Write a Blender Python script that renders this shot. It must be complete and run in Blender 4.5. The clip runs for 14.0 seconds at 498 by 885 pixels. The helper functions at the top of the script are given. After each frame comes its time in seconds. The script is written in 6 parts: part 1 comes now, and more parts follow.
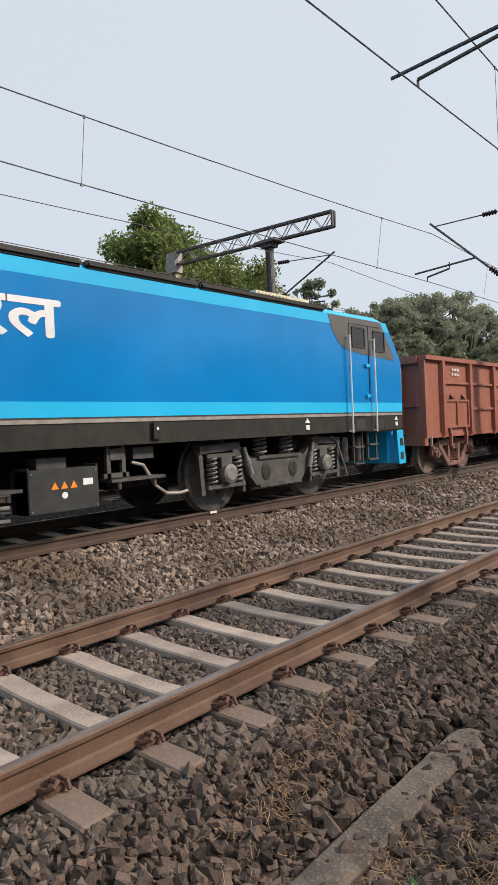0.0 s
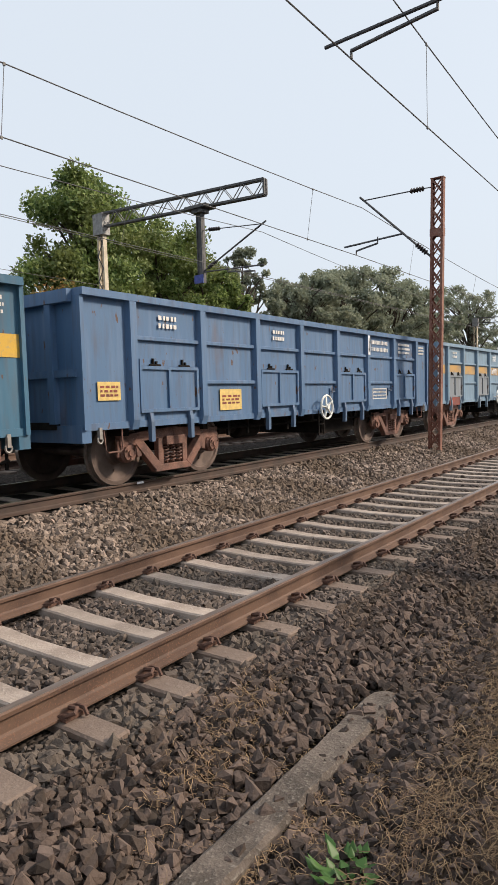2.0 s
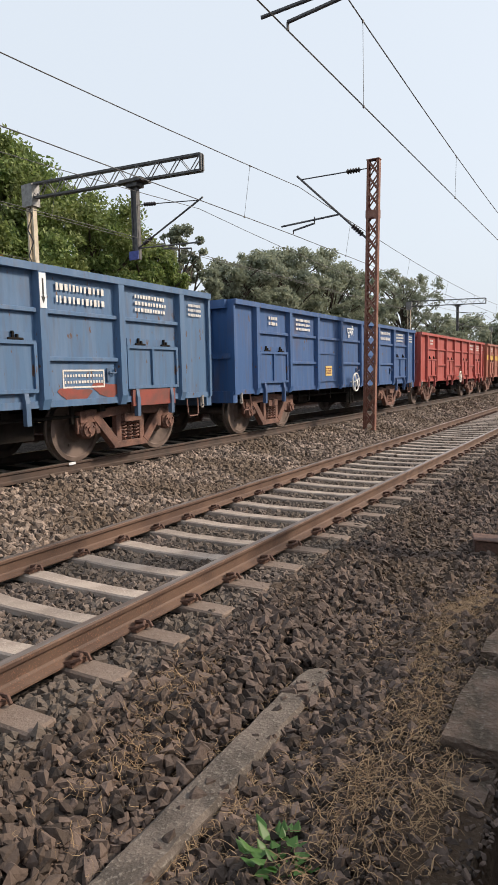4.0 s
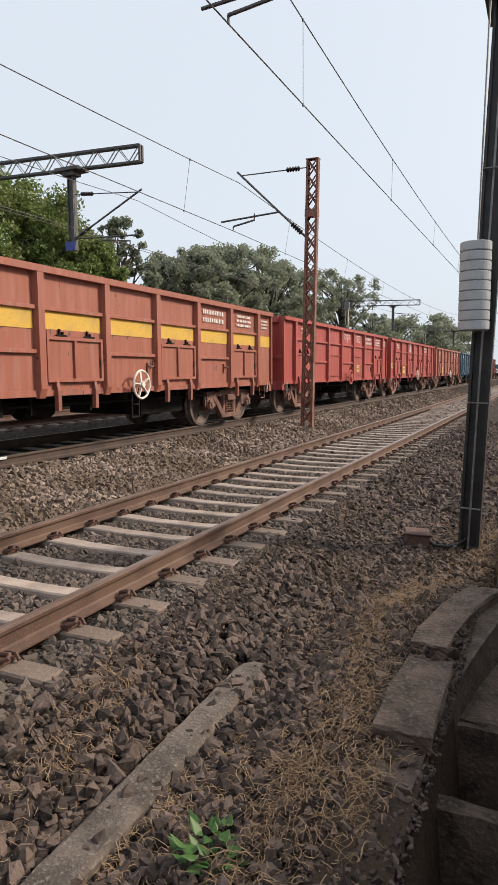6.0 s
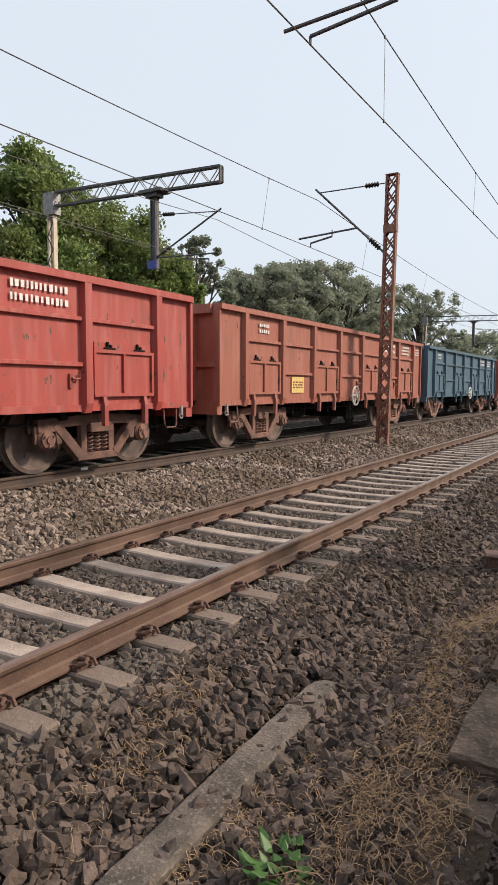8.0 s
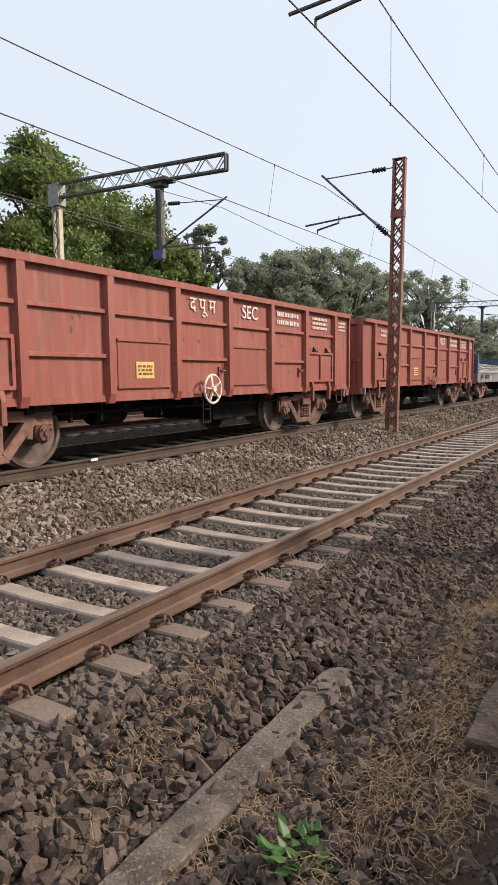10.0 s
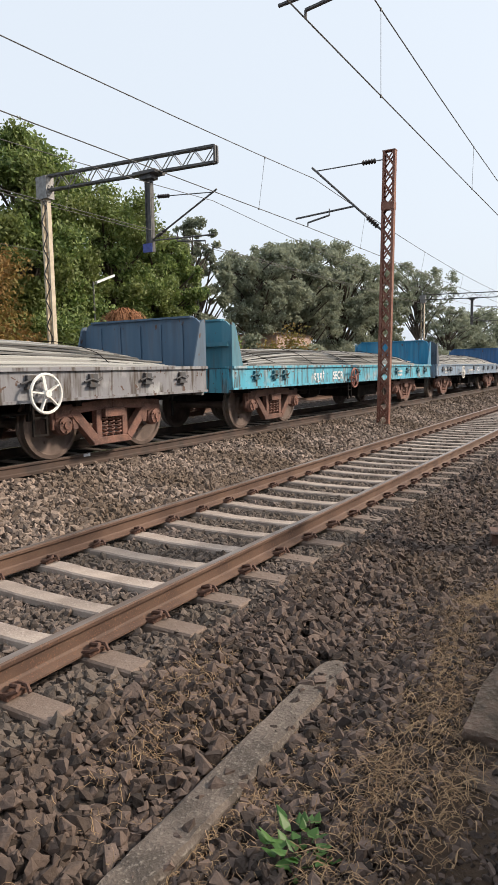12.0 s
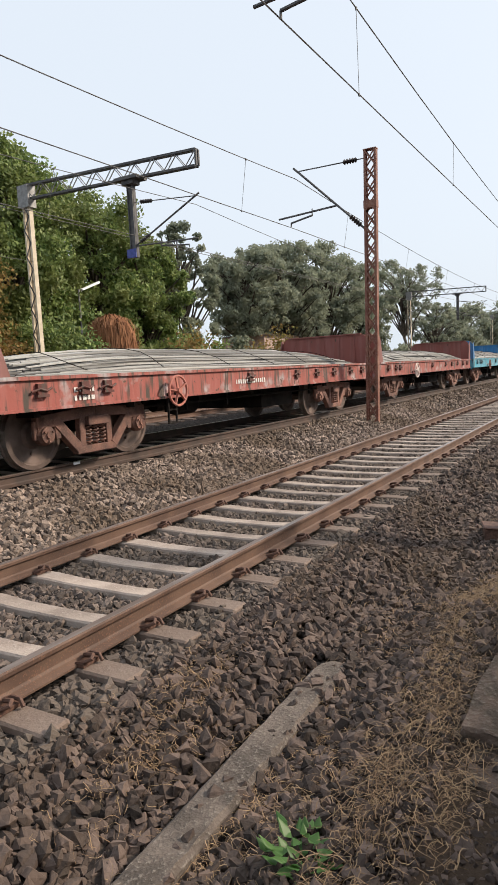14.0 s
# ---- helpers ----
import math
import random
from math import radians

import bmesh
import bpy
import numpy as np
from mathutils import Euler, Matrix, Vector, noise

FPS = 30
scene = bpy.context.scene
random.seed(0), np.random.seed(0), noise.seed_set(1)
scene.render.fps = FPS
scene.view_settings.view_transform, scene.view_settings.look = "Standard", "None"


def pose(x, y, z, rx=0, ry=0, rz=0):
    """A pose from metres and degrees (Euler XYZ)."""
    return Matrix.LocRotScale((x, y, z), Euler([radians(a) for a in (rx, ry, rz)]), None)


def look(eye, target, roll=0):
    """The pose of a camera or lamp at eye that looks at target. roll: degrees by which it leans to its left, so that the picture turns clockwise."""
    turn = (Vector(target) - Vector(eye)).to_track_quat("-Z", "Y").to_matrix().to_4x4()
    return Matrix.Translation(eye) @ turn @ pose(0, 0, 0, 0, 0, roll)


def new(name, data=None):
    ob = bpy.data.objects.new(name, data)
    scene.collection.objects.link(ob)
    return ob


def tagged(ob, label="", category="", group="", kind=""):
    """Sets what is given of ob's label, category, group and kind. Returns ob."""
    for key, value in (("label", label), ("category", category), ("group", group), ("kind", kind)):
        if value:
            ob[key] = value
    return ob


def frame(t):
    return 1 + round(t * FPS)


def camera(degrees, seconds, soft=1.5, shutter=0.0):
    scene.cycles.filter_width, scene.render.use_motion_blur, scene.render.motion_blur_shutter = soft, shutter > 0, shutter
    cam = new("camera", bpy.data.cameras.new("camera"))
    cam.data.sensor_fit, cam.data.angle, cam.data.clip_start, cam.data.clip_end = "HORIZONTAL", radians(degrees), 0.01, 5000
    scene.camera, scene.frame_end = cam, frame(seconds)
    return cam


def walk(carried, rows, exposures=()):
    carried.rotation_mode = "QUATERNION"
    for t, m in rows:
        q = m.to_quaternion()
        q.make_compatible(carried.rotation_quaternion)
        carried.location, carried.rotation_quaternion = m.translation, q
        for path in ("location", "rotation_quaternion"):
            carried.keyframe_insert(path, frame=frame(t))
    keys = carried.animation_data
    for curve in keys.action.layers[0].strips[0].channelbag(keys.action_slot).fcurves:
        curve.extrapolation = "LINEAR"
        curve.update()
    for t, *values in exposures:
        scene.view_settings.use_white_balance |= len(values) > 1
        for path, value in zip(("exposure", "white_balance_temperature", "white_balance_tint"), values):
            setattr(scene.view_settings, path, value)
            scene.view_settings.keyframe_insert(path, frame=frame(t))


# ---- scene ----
cam = camera(42.3, 14.0, soft=1.3)
PATH = [
    (0, (-2.238, -2.874, 1.559), (-0.751, -1.538, 1.521), -2.6),
    (0.5, (-2.225, -2.87, 1.555), (-0.737, -1.534, 1.526), -2.6),
    (1, (-2.2, -2.877, 1.556), (-0.637, -1.63, 1.509), -2.9),
    (1.5, (-2.168, -2.885, 1.548), (-0.543, -1.728, 1.395), -1.8),
    (2, (-2.234, -2.881, 1.593), (-0.613, -1.717, 1.45), -1.6),
    (2.5, (-2.202, -2.857, 1.583), (-0.644, -1.626, 1.346), 0.2),
    (3, (-2.235, -2.864, 1.571), (-0.692, -1.604, 1.388), 0.3),
    (3.5, (-2.163, -2.844, 1.567), (-0.508, -1.727, 1.457), -1.4),
    (4, (-2.135, -2.856, 1.562), (-0.416, -1.855, 1.356), -1.2),
    (4.2, (-2.133, -2.86, 1.564), (-0.386, -1.919, 1.324), -1.0),
    (6.3, (-2.106, -2.861, 1.539), (-0.296, -2.035, 1.333), -0.5),
    (6.5, (-2.127, -2.873, 1.557), (-0.323, -2.03, 1.379), -0.8),
    (7, (-2.116, -2.865, 1.546), (-0.37, -1.903, 1.387), -1.0),
    (7.5, (-2.123, -2.852, 1.538), (-0.414, -1.827, 1.378), 0.3),
    (9.8, (-2.133, -2.847, 1.541), (-0.453, -1.781, 1.343), -0.9),
    (10, (-2.127, -2.827, 1.528), (-0.44, -1.772, 1.325), -0.6),
    (10.5, (-2.144, -2.814, 1.54), (-0.449, -1.778, 1.306), -1.1),
    (11, (-2.134, -2.817, 1.545), (-0.416, -1.827, 1.291), -2.7),
    (11.5, (-2.133, -2.819, 1.545), (-0.42, -1.812, 1.32), -1.7),
    (12, (-2.141, -2.808, 1.544), (-0.442, -1.777, 1.319), -1.0),
    (12.5, (-2.134, -2.812, 1.546), (-0.443, -1.766, 1.326), -1.6),
    (13, (-2.136, -2.795, 1.543), (-0.531, -1.621, 1.333), -2.1),
    (13.5, (-2.098, -2.772, 1.526), (-0.456, -1.652, 1.306), -3.1),
    (14, (-2.104, -2.81, 1.541), (-0.391, -1.801, 1.322), -2.9),
]
walk(cam, [(t, look(e, g, r)) for t, e, g, r in PATH], [(0, -0.13), (1, -0.10), (2, 0.0), (3, 0.07), (4, 0.03), (6.5, -0.01), (7.5, 0.0), (10, 0.08), (14, 0.10)])

# ---- light ----
SUN_FROM = Vector((0.52, -0.68, 0.578)).normalized()
world = bpy.data.worlds.new("world")
scene.world = world
world.use_nodes = True
wn = world.node_tree
sky = wn.nodes.new("ShaderNodeTexSky")
sky.sky_type, sky.sun_disc = "NISHITA", False
sky.sun_elevation = math.asin(SUN_FROM.z)
sky.sun_rotation = math.atan2(SUN_FROM.x, SUN_FROM.y)
sky.air_density, sky.dust_density, sky.ozone_density = 1.0, 7.0, 2.0
haze = wn.nodes.new("ShaderNodeMix")
haze.data_type = "RGBA"
haze.inputs[0].default_value = 0.8
haze.inputs[7].default_value = (6.75, 7.35, 8.05, 1)
wn.links.new(sky.outputs[0], haze.inputs[6])
wn.links.new(haze.outputs[2], wn.nodes["Background"].inputs[0])
wn.nodes["Background"].inputs[1].default_value = 0.13
sun_data = bpy.data.lights.new("sun", "SUN")
sun_data.energy, sun_data.angle, sun_data.color = 4.5, radians(8), (1.0, 0.85, 0.69)
sun = new("sun", sun_data)
sun.matrix_world = look(SUN_FROM * 100, (0, 0, 0))

# ---- materials ----
def mat(name, a, b=None, scale=6.0, rough=0.8, metal=0.0, bump=0.15, fine=60.0, c=None, rnd=0.0, kind="plain", stretch=(1, 1, 1), spread=(0.4, 0.62), coat=0.0, leafy=False, chips=None, chip_at=0.66, streaks=1.22, gloss=None):
    """a, b: base colours mixed by a broad noise; c: a third by a fine noise; kind "object": a comes from the object's colour, "island": random per stone or leaf."""
    m = bpy.data.materials.new(name)
    m.use_nodes = True
    nt = m.node_tree
    n, ln = nt.nodes, nt.links
    p = n["Principled BSDF"]
    p.inputs["Roughness"].default_value, p.inputs["Metallic"].default_value = rough, metal
    p.inputs["Coat Weight"].default_value = coat
    p.inputs["Specular IOR Level"].default_value = gloss if gloss is not None else 0.35 if rough < 0.3 and not metal else 0.5
    tc = n.new("ShaderNodeTexCoord")
    mp = n.new("ShaderNodeMapping")
    mp.inputs["Scale"].default_value = stretch
    ln.new(tc.outputs["Object"], mp.inputs[0])

    def noise_at(s, detail=4.0):
        t = n.new("ShaderNodeTexNoise")
        t.inputs["Scale"].default_value, t.inputs["Detail"].default_value = s, detail
        ln.new(mp.outputs[0], t.inputs[0])
        return t

    def mixed(fac, x, y):
        q = n.new("ShaderNodeMix")
        q.data_type = "RGBA"
        ln.new(fac, q.inputs[0])
        for sock, v in ((q.inputs[6], x), (q.inputs[7], y)):
            if isinstance(v, tuple):
                sock.default_value = (*v, 1)
            else:
                ln.new(v, sock)
        return q.outputs[2]

    def ramp(sock, lo, hi):
        r = n.new("ShaderNodeMapRange")
        r.inputs["From Min"].default_value, r.inputs["From Max"].default_value = lo, hi
        ln.new(sock, r.inputs[0])
        return r.outputs[0]

    base = a
    info = n.new("ShaderNodeObjectInfo")
    geo = n.new("ShaderNodeNewGeometry")
    broad = noise_at(scale)
    if kind == "object":
        base = info.outputs["Color"]
    if b:
        if kind == "island":
            base = mixed(geo.outputs["Random Per Island"], a, b)
            if c:
                base = mixed(ramp(broad.outputs[0], *spread), base, c)
        else:
            base = mixed(ramp(broad.outputs[0], *spread), base, b)
            if c:
                base = mixed(ramp(noise_at(fine).outputs[0], 0.55, 0.75), base, c)
    if chips:
        st = n.new("ShaderNodeMapping")
        st.inputs["Scale"].default_value = (7.5, 7.5, 0.9)
        ln.new(tc.outputs["Object"], st.inputs[0])
        shift = n.new("ShaderNodeVectorMath")
        ln.new(st.outputs[0], shift.inputs[0])
        ln.new(info.outputs["Random"], shift.inputs[1])
        streak = n.new("ShaderNodeTexNoise")
        streak.inputs["Scale"].default_value, streak.inputs["Detail"].default_value = 1.6, 5
        ln.new(shift.outputs[0], streak.inputs[0])
        base = mixed(ramp(streak.outputs[0], 0.50, streaks), base, chips)
        pale = n.new("ShaderNodeTexNoise")
        pale.inputs["Scale"].default_value, pale.inputs["Detail"].default_value = 0.9, 3
        ln.new(shift.outputs[0], pale.inputs[0])
        faded = n.new("ShaderNodeHueSaturation")
        faded.inputs["Saturation"].default_value, faded.inputs["Value"].default_value = 0.86, 1.14
        ln.new(base, faded.inputs["Color"])
        base = mixed(ramp(pale.outputs[0], 0.45, 0.75), base, faded.outputs[0])
        spot = noise_at(9.0, 6.0)
        base = mixed(ramp(spot.outputs[0], chip_at, chip_at + 0.04), base, (0.09, 0.05, 0.035))
    if rnd:
        h = n.new("ShaderNodeHueSaturation")
        r = n.new("ShaderNodeMapRange")
        r.inputs["To Min"].default_value, r.inputs["To Max"].default_value = 1 - rnd, 1 + rnd
        ln.new(info.outputs["Random"], r.inputs[0])
        ln.new(r.outputs[0], h.inputs["Value"])
        if isinstance(base, tuple):
            h.inputs["Color"].default_value = (*base, 1)
        else:
            ln.new(base, h.inputs["Color"])
        base = h.outputs[0]
    if isinstance(base, tuple):
        p.inputs["Base Color"].default_value = (*base, 1)
    else:
        ln.new(base, p.inputs["Base Color"])
    if bump:
        bp = n.new("ShaderNodeBump")
        bp.inputs["Strength"].default_value, bp.inputs["Distance"].default_value = bump, 0.02
        ln.new(noise_at(fine).outputs[0], bp.inputs["Height"])
        ln.new(bp.outputs[0], p.inputs["Normal"])
    if leafy:
        out = n["Material Output"]
        tr = n.new("ShaderNodeBsdfTranslucent")
        if isinstance(base, tuple):
            tr.inputs[0].default_value = (*base, 1)
        else:
            ln.new(base, tr.inputs[0])
        mix = n.new("ShaderNodeMixShader")
        mix.inputs[0].default_value = 0.40
        ln.new(p.outputs[0], mix.inputs[1])
        ln.new(tr.outputs[0], mix.inputs[2])
        ln.new(mix.outputs[0], out.inputs[0])
    return m


def ground_material():
    """Ballast along the tracks, dry earth and weeds beyond them."""
    m = bpy.data.materials.new("ballast_and_earth")
    m.use_nodes = True
    n, ln = m.node_tree.nodes, m.node_tree.links
    p = n["Principled BSDF"]
    p.inputs["Roughness"].default_value, p.inputs["Specular IOR Level"].default_value = 0.95, 0.1
    tc = n.new("ShaderNodeTexCoord")
    v = n.new("ShaderNodeTexVoronoi")
    v.inputs["Scale"].default_value = 24.0
    ln.new(tc.outputs["Object"], v.inputs[0])
    broad = n.new("ShaderNodeTexNoise")
    broad.inputs["Scale"].default_value, broad.inputs["Detail"].default_value = 0.7, 6
    ln.new(tc.outputs["Object"], broad.inputs[0])
    # Shade of the gaps between stones is put into this dark bed colour.
    cr = n.new("ShaderNodeValToRGB")
    cr.color_ramp.elements[0].color, cr.color_ramp.elements[1].color = (0.018, 0.015, 0.013, 1), (0.085, 0.069, 0.06, 1)
    sep = n.new("ShaderNodeSeparateColor")
    ln.new(v.outputs["Color"], sep.inputs[0])
    ln.new(sep.outputs[0], cr.inputs[0])
    earth = n.new("ShaderNodeMix")
    earth.data_type = "RGBA"
    earth.inputs[6].default_value, earth.inputs[7].default_value = (0.075, 0.051, 0.038, 1), (0.045, 0.034, 0.023, 1)
    ln.new(broad.outputs[0], earth.inputs[0])
    xyz = n.new("ShaderNodeSeparateXYZ")
    ln.new(tc.outputs["Object"], xyz.inputs[0])
    ab = n.new("ShaderNodeMath")
    ab.operation = "SUBTRACT"
    ln.new(xyz.outputs["Y"], ab.inputs[0])
    ab.inputs[1].default_value = 6.1
    ab2 = n.new("ShaderNodeMath")
    ab2.operation = "ABSOLUTE"
    ln.new(ab.outputs[0], ab2.inputs[0])
    wob = n.new("ShaderNodeMath")
    wob.operation = "MULTIPLY_ADD"
    ln.new(broad.outputs[0], wob.inputs[0])
    wob.inputs[1].default_value = 1.6
    ln.new(ab2.outputs[0], wob.inputs[2])
    side = n.new("ShaderNodeMapRange")
    side.inputs["From Min"].default_value, side.inputs["From Max"].default_value = 8.2, 8.9
    ln.new(wob.outputs[0], side.inputs[0])
    mx = n.new("ShaderNodeMix")
    mx.data_type = "RGBA"
    ln.new(side.outputs[0], mx.inputs[0])
    # Oil stain and under-train shade, both put into the ballast colour.
    oil_shade = n.new("ShaderNodeMapRange")
    oil_shade.inputs["From Min"].default_value, oil_shade.inputs["From Max"].default_value = 1.7, 1.2
    off = n.new("ShaderNodeMath")
    off.operation = "SUBTRACT"
    ln.new(xyz.outputs["Y"], off.inputs[0])
    off.inputs[1].default_value = 5.37
    offa = n.new("ShaderNodeMath")
    offa.operation = "ABSOLUTE"
    ln.new(off.outputs[0], offa.inputs[0])
    ln.new(offa.outputs[0], oil_shade.inputs[0])
    oil_shaded = n.new("ShaderNodeMix")
    oil_shaded.data_type = "RGBA"
    ln.new(oil_shade.outputs[0], oil_shaded.inputs[0])
    ln.new(cr.outputs[0], oil_shaded.inputs[6])
    oil_shaded.inputs[7].default_value = (0.015, 0.013, 0.012, 1)
    ln.new(oil_shaded.outputs[2], mx.inputs[6])
    ln.new(earth.outputs[2], mx.inputs[7])
    ln.new(mx.outputs[2], p.inputs["Base Color"])
    bp = n.new("ShaderNodeBump")
    bp.inputs["Strength"].default_value, bp.inputs["Distance"].default_value = 0.9, 0.04
    inv = n.new("ShaderNodeMath")
    inv.operation = "MULTIPLY"
    inv.inputs[1].default_value = -1.0
    ln.new(v.outputs["Distance"], inv.inputs[0])
    clods = n.new("ShaderNodeTexNoise")
    clods.inputs["Scale"].default_value, clods.inputs["Detail"].default_value = 22.0, 8
    ln.new(tc.outputs["Object"], clods.inputs[0])
    height = n.new("ShaderNodeMix")
    ln.new(side.outputs[0], height.inputs[0])
    ln.new(inv.outputs[0], height.inputs[2])
    ln.new(clods.outputs[0], height.inputs[3])
    ln.new(height.outputs[0], bp.inputs["Height"])
    ln.new(bp.outputs[0], p.inputs["Normal"])
    return m


M_ground = ground_material()
M_stone = mat("ballast_stone", (0.055, 0.042, 0.035), (0.36, 0.28, 0.228), scale=0.9, rough=0.9, gloss=0.3, kind="island", c=(0.13, 0.095, 0.07), bump=0.5, fine=40)
M_stone_grey = mat("ballast_stone_grey", (0.022, 0.0167, 0.0143), (0.15, 0.109, 0.09), scale=1.1, rough=0.85, gloss=0.3, kind="island", c=(0.095, 0.067, 0.047), bump=0.5, fine=40, spread=(0.5, 0.75))
M_stone_mid = mat("ballast_stone_fresh", (0.034, 0.027, 0.0235), (0.205, 0.16, 0.136), scale=0.9, rough=0.9, gloss=0.3, kind="island", c=(0.11, 0.088, 0.072), bump=0.5, fine=40)
M_rail = mat("rail_rust", (0.08, 0.045, 0.032), (0.125, 0.074, 0.051), scale=3, rough=0.75, bump=0.1, fine=80, c=(0.20, 0.10, 0.06))
# Rust with the shade beside the train put into a darker colour.
M_raildark = mat("rail_oily_rust", (0.045, 0.03, 0.024), (0.075, 0.046, 0.034), scale=3, rough=0.75, bump=0.1, fine=80)
M_railtop = mat("rail_top_steel", (0.20, 0.145, 0.115), (0.30, 0.25, 0.22), scale=5, rough=0.4, metal=0.6, bump=0.03, stretch=(0.2, 3, 1))
M_shine = mat("rail_top_polished", (0.45, 0.42, 0.40), (0.3, 0.26, 0.24), scale=5, rough=0.28, metal=0.9, bump=0.02, stretch=(0.2, 3, 1))
M_sleeper = mat("sleeper_concrete", (0.36, 0.295, 0.25), (0.25, 0.20, 0.168), scale=3, rough=0.9, bump=0.4, fine=45, c=(0.40, 0.345, 0.295), rnd=0.22)

def brown_sleeper_ends(m):
    """Darker brown on the sleeper outside the rails, with an uneven edge."""
    n, ln = m.node_tree.nodes, m.node_tree.links
    p = n["Principled BSDF"]
    base = p.inputs["Base Color"].links[0].from_socket
    tc, xyz, ab, noise, add, r, mix = (n.new("ShaderNode" + k) for k in ("TexCoord", "SeparateXYZ", "Math", "TexNoise", "Math", "MapRange", "Mix"))
    ln.new(tc.outputs["Object"], xyz.inputs[0])
    ln.new(tc.outputs["Object"], noise.inputs[0])
    noise.inputs["Scale"].default_value, noise.inputs["Detail"].default_value = 9.0, 5
    ab.operation, add.operation = "ABSOLUTE", "MULTIPLY_ADD"
    ln.new(xyz.outputs["Y"], ab.inputs[0])
    ln.new(noise.outputs[0], add.inputs[0])
    add.inputs[1].default_value = 0.35
    ln.new(ab.outputs[0], add.inputs[2])
    r.inputs["From Min"].default_value, r.inputs["From Max"].default_value, r.inputs["To Max"].default_value = 0.98, 1.12, 0.75
    ln.new(add.outputs[0], r.inputs[0])
    mix.data_type = "RGBA"
    mix.inputs[7].default_value = (0.13, 0.088, 0.066, 1)
    ln.new(r.outputs[0], mix.inputs[0])
    ln.new(base, mix.inputs[6])
    ln.new(mix.outputs[2], p.inputs["Base Color"])


brown_sleeper_ends(M_sleeper)
M_clip = mat("rail_clip_rust", (0.075, 0.038, 0.027), (0.125, 0.065, 0.045), scale=30, rough=0.8, bump=0.2)
M_conc = mat("weathered_concrete", (0.135, 0.108, 0.09), (0.07, 0.056, 0.046), scale=5, rough=0.92, bump=0.6, fine=55, c=(0.22, 0.19, 0.16))
M_wall = mat("mossy_concrete", (0.12, 0.083, 0.063), (0.052, 0.038, 0.027), scale=7, rough=0.95, bump=0.9, fine=40, c=(0.16, 0.135, 0.11))
M_paint = mat("wagon_paint", (0.3, 0.1, 0.06), (0.12, 0.07, 0.05), scale=1.6, rough=0.62, bump=0.12, fine=14, kind="object", c=None, spread=(0.62, 0.95), stretch=(1, 1, 0.45), chips=(0.085, 0.055, 0.04))
M_worn = mat("worn_flat_paint", (0.3, 0.1, 0.06), (0.38, 0.385, 0.385), scale=2.6, rough=0.7, bump=0.2, fine=18, kind="object", spread=(0.55, 0.74), chips=(0.06, 0.045, 0.035), chip_at=0.645, streaks=0.66)
M_yellow = mat("yellow_paint", (0.47, 0.27, 0.075), (0.27, 0.21, 0.14), scale=3, rough=0.65, spread=(0.45, 0.7), c=(0.30, 0.27, 0.22), fine=22)
M_yellowbright = mat("yellow_stripe_paint", (0.60, 0.36, 0.045), (0.42, 0.27, 0.07), scale=3, rough=0.6, spread=(0.5, 0.8), c=(0.40, 0.30, 0.12), fine=22)
M_white = mat("white_lettering", (0.66, 0.64, 0.61), (0.46, 0.42, 0.39), scale=25, rough=0.6, bump=0, spread=(0.5, 0.75))
M_placard = mat("yellow_placard", (0.66, 0.48, 0.15), (0.54, 0.38, 0.14), scale=12, rough=0.6, bump=0)
M_dark = mat("black_underframe", (0.011, 0.010, 0.0095), (0.022, 0.018, 0.016), scale=5, rough=0.9, bump=0.2, gloss=0.1)
M_bogie = mat("bogie_rust", (0.20, 0.098, 0.072), (0.105, 0.056, 0.045), scale=5, rough=0.8, bump=0.3, c=(0.26, 0.16, 0.12), rnd=0.25)
M_wheel = mat("wheel_steel", (0.175, 0.128, 0.108), (0.10, 0.072, 0.06), scale=4, rough=0.7, metal=0.2, bump=0.1)
M_tread = mat("wheel_tread_steel", (0.34, 0.30, 0.27), (0.22, 0.18, 0.15), scale=6, rough=0.4, metal=0.8, bump=0.05)
M_blue = mat("locomotive_blue", (0.0, 0.185, 0.53), (0.0, 0.20, 0.57), scale=1.5, rough=0.16, bump=0.012, fine=3)
M_sky = mat("locomotive_light_blue", (0.02, 0.44, 0.80), (0.03, 0.46, 0.82), scale=1.5, rough=0.22, bump=0.015, fine=3)
M_grey = mat("locomotive_dark_grey", (0.017, 0.017, 0.016), (0.027, 0.026, 0.023), scale=4, rough=0.55, bump=0.1, gloss=0.25)
M_bogiegrey = mat("bogie_grey", (0.075, 0.072, 0.072), (0.042, 0.04, 0.04), scale=5, rough=0.6, bump=0.2)
M_boxgrey = mat("equipment_box_grey", (0.028, 0.031, 0.033), (0.04, 0.042, 0.044), scale=5, rough=0.55, bump=0.05, gloss=0.3)
M_springgrey = mat("spring_grey", (0.19, 0.185, 0.18), (0.11, 0.105, 0.10), scale=9, rough=0.6, bump=0.1)
M_cabgrey = mat("cab_grey", (0.085, 0.08, 0.078), (0.10, 0.095, 0.09), scale=3, rough=0.35, bump=0.03)
M_lightgrey = mat("light_grey_paint", (0.30, 0.28, 0.26), (0.22, 0.2, 0.18), scale=6, rough=0.5)
M_glass = mat("cab_glass", (0.012, 0.014, 0.016), (0.02, 0.02, 0.022), scale=2, rough=0.06, bump=0)
M_galv = mat("galvanised_steel", (0.26, 0.255, 0.25), (0.18, 0.175, 0.17), scale=8, rough=0.55, metal=0.4)
M_mast = mat("mast_rust_paint", (0.155, 0.052, 0.034), (0.23, 0.105, 0.07), scale=4, rough=0.75, bump=0.2, c=(0.34, 0.27, 0.22))
